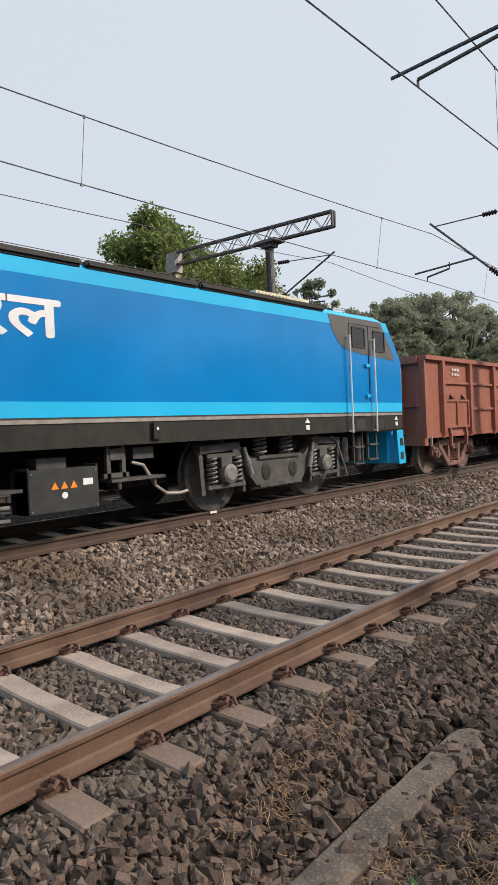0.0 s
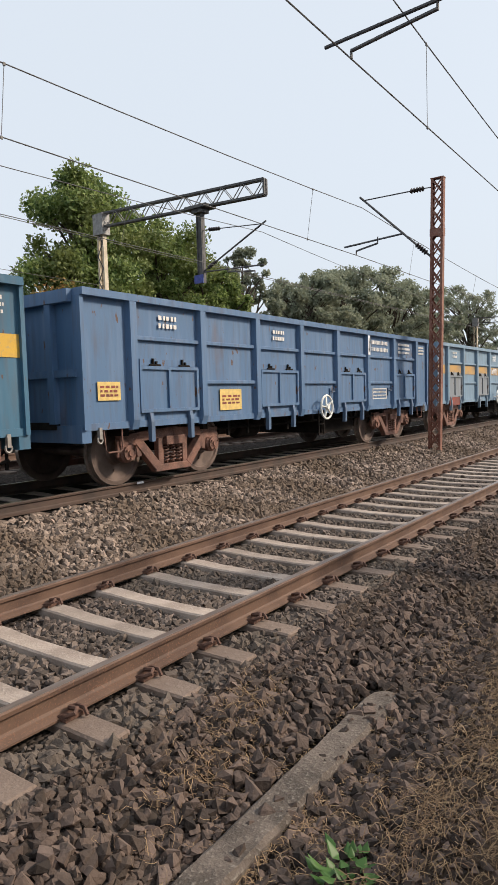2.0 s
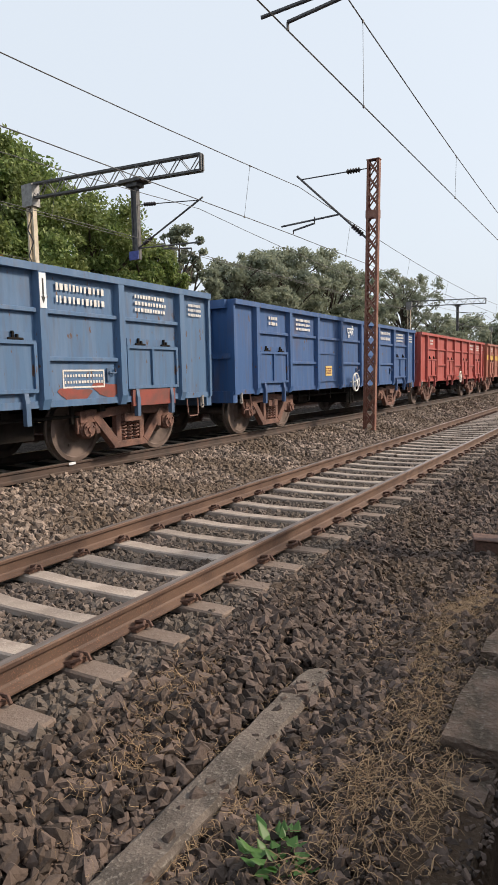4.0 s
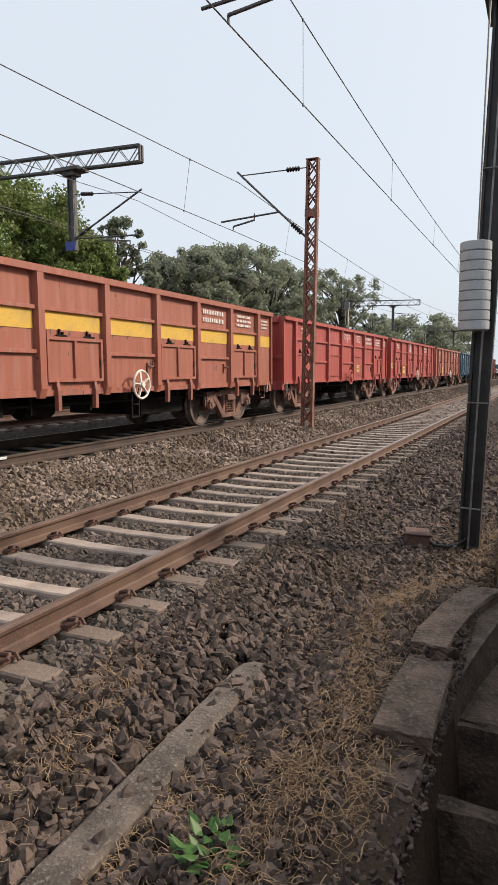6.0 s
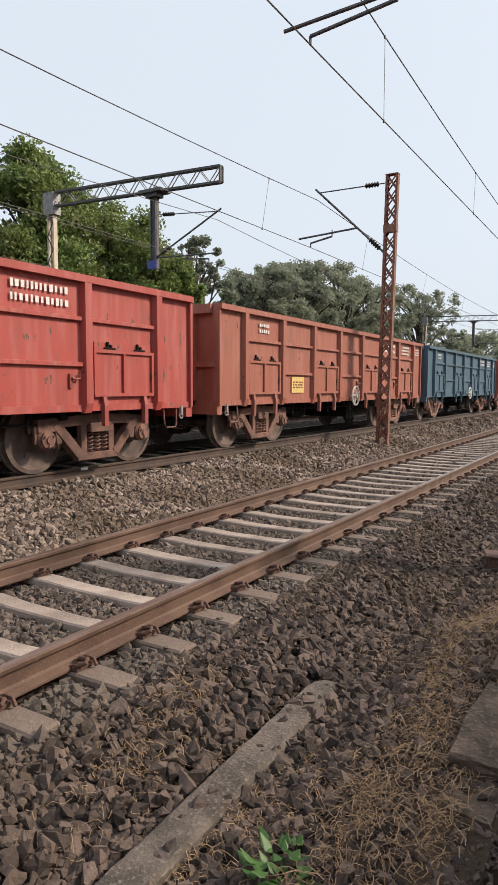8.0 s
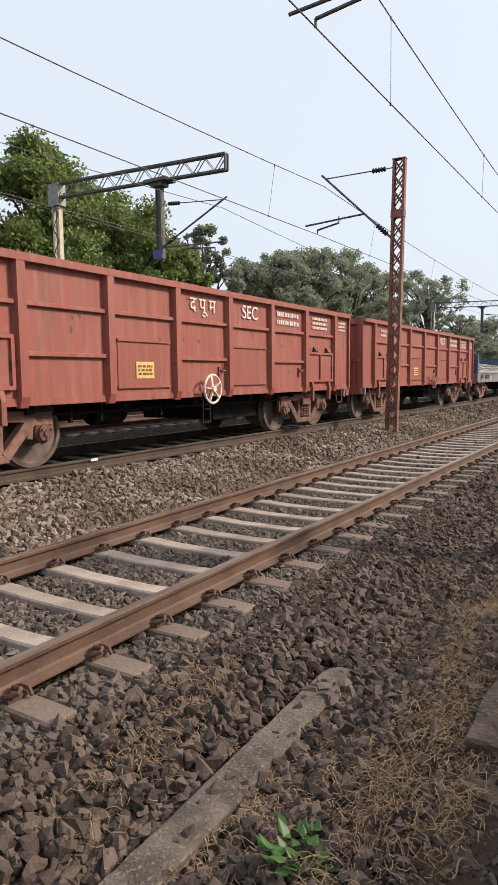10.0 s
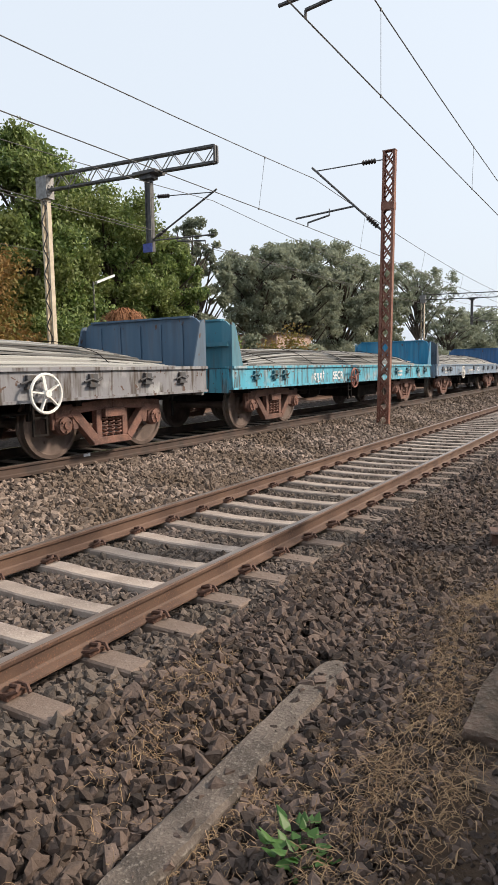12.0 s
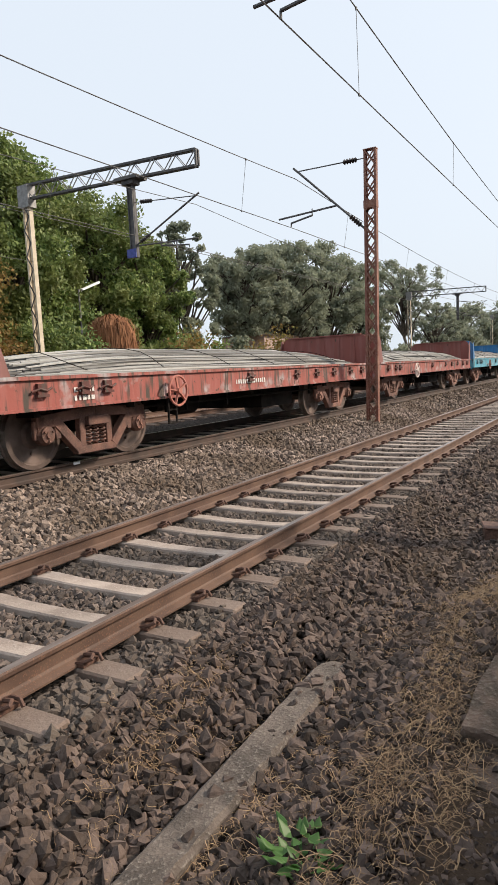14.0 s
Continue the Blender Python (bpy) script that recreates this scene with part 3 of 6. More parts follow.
def beam_in_ballast():
    """A concrete kerb beam lying along the track in the stones, worn at its end."""
    bm = bmesh.new()
    rng = np.random.default_rng(5)
    xs = np.concatenate([np.linspace(-3, 1.4, 60), [1.5, 1.56, 1.62]])
    rings = []
    for i, x in enumerate(xs):
        pinch = 0.0 if x < 1.45 else (x - 1.45) * 0.5
        j = rng.normal(0, 0.004, 4)
        run = 0.02 * (x - 1.5)
        y0, y1, zt = -1.315 + run + pinch * 0.3 + j[0], -1.115 + run - pinch * 0.5 + j[1] * 0.5, -0.335 - pinch * 0.4
        rings.append([bm.verts.new(p) for p in ((x, y0, -0.6), (x, y0, zt - 0.02), (x, y0 + 0.02, zt + j[2]), (x, y1 - 0.02, zt + j[3]), (x, y1, zt - 0.02), (x, y1, -0.6))])
    for a, b in zip(rings, rings[1:]):
        for i in range(5):
            bm.faces.new((a[i], a[i + 1], b[i + 1], b[i]))
    bm.faces.new(rings[-1])
    return tagged(part("concrete_beam", bm, M_conc), "worn grey concrete kerb beam half sunk in ballast", "kerb")


beam_in_ballast()


def parapet():
    """A low broken concrete parapet with separate coping blocks and a dark drop behind it."""
    wall = thing("parapet_wall", "low weathered concrete parapet with broken coping blocks", "wall")
    rng = np.random.default_rng(8)

    def rough(bm, amt):
        bmesh.ops.subdivide_edges(bm, edges=bm.edges, cuts=4, use_grid_fill=True)
        for v in bm.verts:
            v.co += Vector(rng.normal(0, amt, 3))

    def block(name, x0, x1, y0, y1, z0, z1, bend=0.0, at=M_wall):
        bm = bmesh.new()
        box(bm, x0, x1, y0, y1, z0, z1)
        rough(bm, 0.006)
        for v in bm.verts:
            v.co.y -= bend * max(0.0, v.co.x - x0) ** 2
        return part(name, bm, at, wall)

    block("coping", 0.62, 1.40, -2.46, -2.21, -0.12, -0.045)
    block("coping", 1.60, 2.80, -2.40, -2.19, -0.13, -0.045, 0.16)
    block("coping", 3.0, 4.3, -2.80, -2.58, -0.13, -0.04, 0.03)
    block("wall_body", 0.35, 2.9, -2.43, -2.27, -1.4, -0.125, 0.05)
    block("wall_body", 2.9, 6.0, -2.85, -2.68, -1.4, -0.13, 0.0)
    for x in (0.75, 1.5, 2.3, 3.1):
        block("rib", x - 0.05, x + 0.05, -3.0, -2.43, -1.2, -0.42)
    block("ledge", 1.5, 2.4, -2.95, -2.45, -0.50, -0.40)
    return wall


parapet()


def add_shade_wall():
    """A wall added out of view behind the camera to shade the near ground."""
    bm = bmesh.new()
    box(bm, -14, 5.5, -4.9, -4.6, -0.6, 2.0)
    return tagged(part("wall_south", bm, M_conc), "plain grey concrete wall out of view, added to shade the near ground", "wall", kind="structure")


add_shade_wall()

# ---- rolling stock: origin at the middle of the vehicle on the rail's top, near side towards -y ----
PITCH, FLAT_PITCH = 13.729, 14.60


def wheelset_mesh():
    bm = bmesh.new()
    for s in (-1, 1):
        m = Matrix.Translation((0, s * 0.80, 0)) @ pose(0, 0, 0, -90 * s, 0, 0)
        lathe(bm, [(0.10, -0.02), (0.18, 0.0), (0.40, 0.03), (0.43, -0.01), (0.53, -0.01), (0.53, 0.02), (0.505, 0.035), (0.50, 0.12), (0.44, 0.13), (0.42, 0.10), (0.20, 0.085), (0.17, 0.15), (0.09, 0.15)], m, 32)
    lathe(bm, [(0.08, -1.05), (0.08, 1.05)], pose(0, 0, 0, 90, 0, 0), 12)
    for k in range(3):
        beam(bm, (0.27 * math.cos(k * 2.1), -0.925, 0.27 * math.sin(k * 2.1)), (0.27 * math.cos(k * 2.1), -0.90, 0.27 * math.sin(k * 2.1)), 0.05, seg=8)
    me = mesh_of("wheelset", bm, M_wheel)
    me.materials.append(M_tread)
    for p in me.polygons:
        r = math.hypot(p.center.x, p.center.z)
        if r > 0.48 and abs(p.normal.y) < 0.8:
            p.material_index = 1
    return me


def sideframe_mesh():
    """Cast bogie side frame with two triangular windows, jaws and axle boxes."""
    bm = bmesh.new()
    for sx in (-1, 1):
        beam(bm, (0, 0, 0.77), (sx * 1.0, 0, 0.71), 0.12, 0.15)
        beam(bm, (sx * 0.84, 0, 0.72), (sx * 0.36, 0, 0.22), 0.13, 0.15)
        beam(bm, (sx * 0.285, 0, 0.78), (sx * 0.285, 0, 0.20), 0.12, 0.10)
        beam(bm, (sx * 0.80, 0, 0.72), (sx * 0.76, 0, 0.42), 0.10, 0.10)
        beam(bm, (sx * 1.02, 0, 0.74), (sx * 1.13, 0, 0.68), 0.12, 0.12)
        beam(bm, (sx * 1.14, 0, 0.70), (sx * 1.14, 0, 0.44), 0.10, 0.055)
        box(bm, sx * 0.98 - 0.17, sx * 0.98 + 0.17, -0.06, 0.06, 0.60, 0.78)
    beam(bm, (-0.42, 0, 0.20), (0.42, 0, 0.20), 0.12, 0.11)
    box(bm, -0.22, 0.22, -0.12, 0.10, 0.56, 0.70)
    bmesh.ops.bevel(bm, geom=bm.edges[:], offset=0.008, segments=1, affect="EDGES")
    return mesh_of("side_frame", bm, M_bogie)


def coil(bm, x, y, z0, z1, radius, r, turns):
    """A coil spring standing at (x, y)."""
    n = turns * 12
    tube(bm, [(x + radius * math.cos(math.pi * k / 6), y + radius * math.sin(math.pi * k / 6), z0 + (z1 - z0) * k / n) for k in range(n + 1)], r, 5)


def spring_mesh():
    """One coil spring of the nest between the columns."""
    bm = bmesh.new()
    coil(bm, 0, 0, 0.27, 0.55, 0.052, 0.014, 5)
    return mesh_of("spring", bm, M_bogie)


def axlebox_mesh():
    bm = bmesh.new()
    lathe(bm, [(0.15, 0.0), (0.15, 0.10), (0.12, 0.13), (0.12, 0.16), (0.05, 0.17), (0.05, 0.19)], pose(0, 0, 0, 90, 0, 0), 14)
    for k in range(3):
        a = k * 2.094 + 0.5
        beam(bm, (0.085 * math.cos(a), -0.15, 0.085 * math.sin(a)), (0.085 * math.cos(a), -0.19, 0.085 * math.sin(a)), 0.035, seg=6)
    box(bm, -0.13, 0.13, -0.10, 0.02, 0.02, 0.20)
    return mesh_of("axle_box", bm, M_bogie)


WHEELSET, SIDEFRAME, SPRING, AXLEBOX = wheelset_mesh(), sideframe_mesh(), spring_mesh(), axlebox_mesh()


def make_bogie(parent, x):
    bm = bmesh.new()
    box(bm, -0.22, 0.22, -0.95, 0.95, 0.52, 0.72)
    beam(bm, (-0.45, -0.9, 0.45), (-0.45, 0.9, 0.45), 0.10)
    beam(bm, (0.45, -0.9, 0.45), (0.45, 0.9, 0.45), 0.10)
    bogie = part("bogie", bm, M_dark, parent, at=(x, 0, 0))
    for s in (-1, 1):
        f = part("side_frame", SIDEFRAME, None, bogie, at=(0, s * 1.12, 0))
        f.rotation_euler = (0, 0, 0 if s < 0 else math.pi)
        for dx in (-0.15, 0.0, 0.15):
            part("spring", SPRING, None, bogie, at=(dx, s * 1.13, 0))
        for dx in (-1, 1):
            b = part("axle_box", AXLEBOX, None, bogie, at=(dx, s * 1.06, 0.5))
            b.rotation_euler = (0, 0, 0 if s < 0 else math.pi)
    for dx in (-1, 1):
        part("wheelset", WHEELSET, None, bogie, at=(dx, 0, 0.5))
    return bogie


def coupler_mesh():
    bm = bmesh.new()
    box(bm, -0.45, 0.0, -0.11, 0.11, 0.98 - 0.25, 1.10 - 0.2)
    box(bm, 0.0, 0.16, -0.16, 0.16, 0.68, 0.98)
    box(bm, -0.3, -0.22, -0.9, 0.9, 0.9, 1.0)
    beam(bm, (0.1, 0.2, 0.8), (0.12, 0.22, 0.35), 0.05, seg=6)
    return mesh_of("coupler", bm, M_dark)


def handwheel_mesh(spokes):
    bm = bmesh.new()
    torus(bm, (0, 0, 0), 0.25, 0.022, "y", 28, 6)
    for k in range(spokes):
        a = 2 * math.pi * k / spokes + 0.5
        beam(bm, (0.03 * math.cos(a), 0, 0.03 * math.sin(a)), (0.25 * math.cos(a), 0, 0.25 * math.sin(a)), 0.045, 0.02)
    lathe(bm, [(0.05, -0.03), (0.05, 0.05)], pose(0, 0, 0, 90, 0, 0), 12)
    beam(bm, (0, 0.02, 0), (0, 0.16, 0), 0.04, seg=6)
    return mesh_of("handwheel", bm, M_paint)


def step_mesh():
    bm = bmesh.new()
    for dx in (-0.11, 0.11):
        beam(bm, (dx, 0, 0.95), (dx, 0, 0.42), 0.03)
    for z in (0.43, 0.66):
        beam(bm, (-0.11, 0, z), (0.11, 0, z), 0.03)
    return mesh_of("step", bm, M_dark)


def rib_mesh():
    bm = bmesh.new()
    p = [(-0.09, 0.0), (-0.065, -0.095), (0.065, -0.095), (0.09, 0.0)]
    rings = [[bm.verts.new((x, y * k, z)) for x, y in p] for z, k in ((0.86, 0.5), (1.0, 1.0), (2.72, 1.0))]
    for a, b in zip(rings, rings[1:]):
        for i in range(4):
            j = (i + 1) % 4
            bm.faces.new((a[i], a[j], b[j], b[i]))
    bm.faces.new(rings[0])
    bm.faces.new(rings[-1])
    return mesh_of("rib", bm, M_paint)


def stiffener_mesh():
    bm = bmesh.new()
    box(bm, -0.70, 0.70, -0.055, 0.0, -0.03, 0.03)
    bmesh.ops.bevel(bm, geom=bm.edges[:], offset=0.006, segments=1, affect="EDGES")
    return mesh_of("stiffener", bm, M_paint)


def door_mesh():
    """A double-leaf side door with its raised frame."""
    bm = bmesh.new()
    box(bm, -0.62, 0.62, -0.03, 0.0, 1.12, 1.76)
    box(bm, -0.62, 0.62, -0.022, 0.0, 1.79, 1.89)
    for z in (1.12, 1.76):
        beam(bm, (-0.66, -0.04, z), (0.66, -0.04, z), 0.05)
    for x in (-0.64, -0.02, 0.64):
        beam(bm, (x, -0.04, 1.12), (x, -0.04, 1.76), 0.05)
    return mesh_of("door", bm, M_paint)


def hinge_mesh():
    bm = bmesh.new()
    beam(bm, (-0.035, -0.04, 1.76), (-0.035, -0.04, 1.90), 0.03)
    beam(bm, (0.035, -0.04, 1.76), (0.035, -0.04, 1.86), 0.03)
    beam(bm, (-0.12, -0.05, 1.80), (0.12, -0.05, 1.80), 0.035, seg=6)
    return mesh_of("hinge", bm, M_dark)


def hanger_mesh():
    bm = bmesh.new()
    beam(bm, (0, -0.02, 1.12), (0, -0.05, 0.95), 0.07)
    beam(bm, (0, -0.05, 0.96), (0.02, -0.03, 0.66), 0.075)
    return mesh_of("hanger", bm, M_paint)


def plate_mesh():
    bm = bmesh.new()
    box(bm, -0.60, 0.60, -0.012, 0.0, 1.08, 1.80)
    beam(bm, (-0.62, -0.02, 1.80), (0.62, -0.02, 1.80), 0.035)
    beam(bm, (-0.62, -0.02, 1.09), (0.62, -0.02, 1.09), 0.035)
    return mesh_of("door_plate", bm, M_paint)


def latch_mesh():
    """A door catch: a plate with a hook on a short bar."""
    bm = bmesh.new()
    box(bm, -0.03, 0.03, -0.03, 0.0, 1.22, 1.42)
    tube(bm, [(0.0, -0.04, 1.36), (0.06, -0.06, 1.34), (0.14, -0.05, 1.35), (0.15, -0.03, 1.42)], 0.016, 6)
    return mesh_of("latch", bm, M_paint)


def stirrup_mesh():
    """A bent round bar that hangs below the sill as a foothold."""
    bm = bmesh.new()
    tube(bm, [(-0.17, 0, 0.92), (-0.16, -0.02, 0.62), (-0.12, -0.03, 0.56), (0.12, -0.03, 0.56), (0.16, -0.02, 0.62), (0.17, 0, 0.92)], 0.014, 6)
    return mesh_of("foothold", bm, M_bogie)


def hose_mesh():
    """A brake hose that sags below the coupler."""
    bm = bmesh.new()
    tube(bm, [(-0.30, -0.35, 0.82), (-0.15, -0.36, 0.66), (0.05, -0.38, 0.50), (0.22, -0.38, 0.47), (0.34, -0.37, 0.50)], 0.028, 8)
    return mesh_of("brake_hose", bm, M_dark)


LATCH, STIRRUP, HOSE = latch_mesh(), stirrup_mesh(), hose_mesh()
COUPLER, WHEEL5, WHEEL4, STEP = coupler_mesh(), handwheel_mesh(5), handwheel_mesh(4), step_mesh()
RIB, STIFF, DOOR, HINGE, HANGER, PLATE = rib_mesh(), stiffener_mesh(), door_mesh(), hinge_mesh(), hanger_mesh(), plate_mesh()
RIBS = [-5.5 + 11.0 / 7 * i for i in range(8)]
SIDE = -1.40


def gondola_meshes():
    """The pieces of the open body: name, mesh and places."""
    out = []

    def piece(name, *boxes):
        bm = bmesh.new()
        for b in boxes:
            box(bm, *b)
        return mesh_of(name, bm, M_paint)

    wall = piece("side_wall", (-6.4, 6.4, -0.03, 0.03, 0.93, 2.74))
    chord = piece("top_chord", (-6.42, 6.42, -0.10, 0.10, 2.70, 2.80))
    sill = piece("side_sill", (-6.4, 6.4, -0.05, 0.05, 0.885, 0.98))
    post = piece("corner_post", (-0.03, 0.03, -0.08, 0.08, 0.90, 2.70))
    for s in (-1, 1):
        out += [(wall, (0, s * 1.37, 0), 0), (chord, (0, s * 1.40, 0), 0), (sill, (0, s * 1.375, 0), 0)]
        for e in (-1, 1):
            out.append((post, (e * 6.41, s * 1.38, 0), 0))
    end = piece("end_wall", (-0.03, 0.03, -1.34, 1.34, 0.93, 2.70))
    cap = piece("end_chord", (-0.10, 0.10, -1.30, 1.30, 2.62, 2.79))
    rib = piece("end_rib", (0.03, 0.13, -0.06, 0.06, 0.98, 2.62))
    mid = piece("end_stiffener", (0.03, 0.10, -1.36, 1.36, 1.62, 1.72))
    beam_ = piece("headstock", (-0.06, 0.10, -1.42, 1.42, 0.72, 0.96))
    for e in (-1, 1):
        turn = 0 if e > 0 else math.pi
        out += [(end, (e * 6.37, 0, 0), turn), (cap, (e * 6.42, 0, 0), turn), (mid, (e * 6.37, 0, 0), turn), (beam_, (e * 6.36, 0, 0), turn)]
        out += [(rib, (e * 6.37, y, 0), turn) for y in (-0.85, 0.0, 0.85)]
    out.append((piece("floor", (-6.34, 6.34, -1.34, 1.34, 0.93, 1.0)), (0, 0, 0), 0))
    out += [(RIB, (x, 1.40, 0), math.pi) for x in RIBS]
    return out


def underframe_mesh(half):
    bm = bmesh.new()
    box(bm, -half, half, -0.22, 0.22, 0.62, 0.92)
    for x in np.linspace(-half + 0.8, half - 0.8, 7):
        box(bm, x - 0.06, x + 0.06, -1.25, 1.25, 0.76, 0.92)
    lathe(bm, [(0.17, -0.35), (0.19, -0.3), (0.19, 0.3), (0.17, 0.35)], pose(-1.6, -0.55, 0.66, 0, 90, 0), 14)
    lathe(bm, [(0.12, -0.25), (0.12, 0.25)], pose(-2.6, -0.8, 0.72, 0, 90, 0), 12)
    box(bm, 1.0, 2.6, -0.9, 0.9, 0.40, 0.80)
    for y in (-1.15, -0.95):
        beam(bm, (-half + 1.8, y, 0.74), (half - 1.8, y, 0.70), 0.035, seg=6)
    for x in (-2.9, -2.3, -0.9, 3.1):
        beam(bm, (x, -1.15, 0.92), (x, -1.15, 0.6), 0.05)
    return mesh_of("underframe", bm, M_dark)


def end_hook_mesh():
    """White-painted lifting hook at the corner of the sill."""
    bm = bmesh.new()
    beam(bm, (0, 0, 0.92), (0, 0, 0.76), 0.05)
    torus(bm, (0, 0, 0.745), 0.045, 0.015, "y", 12, 5)
    return mesh_of("lifting_hook", bm, M_lightgrey)


PIECES, UNDER, HOOK = gondola_meshes(), underframe_mesh(6.3), end_hook_mesh()


def bar_lines(w, h, rows, gap, dash, seed):
    """Rows of dashes that stand for unreadable lettering, (x, z) around the middle."""
    rng = np.random.default_rng(seed)
    bm = bmesh.new()
    for r in range(rows):
        x, z = -w / 2, (rows / 2 - r - 0.5) * h
        while x < w / 2 - 0.02:
            l = min(dash * rng.uniform(0.6, 1.3), w / 2 - x)
            k = rng.uniform(0.24, 0.30)
            box(bm, x, x + l, -0.004, 0.0, z - h * k, z + h * k)
            x += l + gap * rng.uniform(0.6, 1.4)
    return mesh_of("lettering", bm, M_white)


BARS_NUM = bar_lines(0.98, 0.17, 2, 0.034, 0.048, 1)
BARS_SMALL = bar_lines(0.8, 0.105, 3, 0.028, 0.05, 2)
BARS_LONG = bar_lines(1.2, 0.17, 1, 0.036, 0.05, 3)
BARS_MARK = bar_lines(0.40, 0.12, 2, 0.03, 0.055, 4)


def sign_mesh(name, w, h, material, lines):
    bm = bmesh.new()
    box(bm, -w / 2, w / 2, -0.006, 0.0, -h / 2, h / 2)
    me = mesh_of(name, bm, material)
    return me


PLACARD, PLACARD_S = sign_mesh("placard", 0.62, 0.36, M_placard, 2), sign_mesh("placard", 0.42, 0.26, M_placard, 1)
BARS_DARK = bar_lines(0.5, 0.085, 3, 0.04, 0.09, 9)
BARS_DARK.materials.clear()
BARS_DARK.materials.append(M_redpatch)
STRIPE = {}
for w_ in (1.36, 0.84):
    bm_ = bmesh.new()
    box(bm_, -w_ / 2, w_ / 2, -0.005, 0.0, -0.14, 0.14)
    STRIPE[w_] = mesh_of("stripe", bm_, M_yellowbright)
    STRIPE[-w_] = STRIPE[w_].copy()
    STRIPE[-w_].materials[0] = M_yellow
bm_ = bmesh.new()
box(bm_, -0.56, 0.56, -0.05, 0.0, -0.13, 0.13)
PATCH = mesh_of("paint_patch", bm_, M_redpatch)
bm_ = bmesh.new()
plate(bm_, [(0.3 * math.cos(a) * (1 + 0.3 * math.sin(3.1 * a)), 0.12 * math.sin(a) * (1 + 0.35 * math.cos(2.3 * a))) for a in np.linspace(0, 2 * math.pi, 18, endpoint=False)], 0.003)
PATCHES = mesh_of("paint_patch", bm_, M_redpatch)
LOWPATCH = sign_mesh("paint_patch", 1.22, 0.26, M_palered, 0)
BLUESQUARE = sign_mesh("blue_square", 0.24, 0.30, M_squareblue, 0)
BIGPATCH = sign_mesh("paint_patch", 1.3, 0.36, M_yellowbright, 0)


def gondola(label, color, doors="DPPD", wheel=WHEEL5, wheel_color=(0.72, 0.68, 0.6), door_color=None):
    door_color = door_color or color
    w = thing("open_wagon", label, "freight wagon", group="wagons of the train")
    for me, at, turn in PIECES:
        part(me.name.split(".")[0], me, None, w, at=at, color=color).rotation_euler = (0, 0, turn)
    part("underframe", UNDER, None, w)
    for x in RIBS:
        part("rib", RIB, None, w, at=(x, SIDE, 0), color=color)
    for i in range(7):
        xm = (RIBS[i] + RIBS[i + 1]) / 2
        part("stiffener", STIFF, None, w, at=(xm, SIDE, 2.19), color=color)
        if i % 2:
            part("stiffener", STIFF, None, w, at=(xm, SIDE, 1.55), color=color)
        elif doors[i // 2] == "D":
            d = part("door", DOOR, None, w, at=(xm, SIDE, 0), color=door_color)
            for dx in (-0.33, 0.33):
                part("hinge", HINGE, None, d, at=(dx, 0, 0))
            for dx in (-0.45, 0.45):
                part("hanger", HANGER, None, d, at=(dx, 0, 0), color=tuple(c * 0.8 + 0.02 for c in color))
        else:
            part("door_plate", PLATE, None, w, at=(xm, SIDE, 0), color=tuple(c * 0.95 for c in color))
    for x in (-4.4, 4.4):
        make_bogie(w, x)
    for e in (-1, 1):
        c = part("coupler", COUPLER, None, w, at=(e * 6.7, 0, 0))
        c.rotation_euler = (0, 0, 0 if e > 0 else math.pi)
        part("lifting_hook", HOOK, None, w, at=(e * 6.15, SIDE - 0.02, 0))
        part("foothold", STIRRUP, None, w, at=(e * 5.88, SIDE + 0.02, 0))
        h = part("brake_hose", HOSE, None, w, at=(e * 6.5, 0, 0))
        h.rotation_euler = (0, 0, 0 if e > 0 else math.pi)
    part("handwheel", wheel, None, w, "spoked brake handwheel", at=(0.05, SIDE - 0.17, 1.02), color=wheel_color)
    part("step", STEP, None, w, at=(0.05, SIDE - 0.02, 0))
    for i in (3, 5):
        part("latch", LATCH, None, w, at=(RIBS[i] + 1.28, SIDE, 0), color=tuple(c * 0.7 for c in color))
    return w


def on_side(w, name, me, x, z, label=""):
    ob = part(name, me, None, w, label, at=(x, SIDE - {"lettering": 0.026, "placard": 0.018}.get(name, 0.004), z))
    if me in (PLACARD, PLACARD_S):
        part("lettering", BARS_DARK, None, ob, at=(0, -0.007, 0)).scale = (1.0 if me is PLACARD else 0.66, 1, 0.7)
    return ob


def panel(i):
    return (RIBS[i] + RIBS[i + 1]) / 2


def usual_lettering(w, number=5, mark=0):
    on_side(w, "lettering", BARS_MARK, panel(mark), 2.46)
    on_side(w, "lettering", BARS_NUM, panel(number), 2.46)
    on_side(w, "lettering", BARS_SMALL, panel(6), 2.46)
    on_side(w, "lettering", BARS_SMALL, 5.98, 2.46).scale = (0.5, 1, 0.8)


def striped(w, z=1.98, faded=1):
    for i in range(7):
        on_side(w, "stripe", STRIPE[1.36 * faded], panel(i), z, "worn yellow stripe")
    for e in (-1, 1):
        on_side(w, "stripe", STRIPE[0.84 * faded], e * 5.97, z, "worn yellow stripe")


RED, BROWN, ORANGE = (0.34, 0.052, 0.040), (0.27, 0.080, 0.048), (0.30, 0.092, 0.056)
TRAIN = []

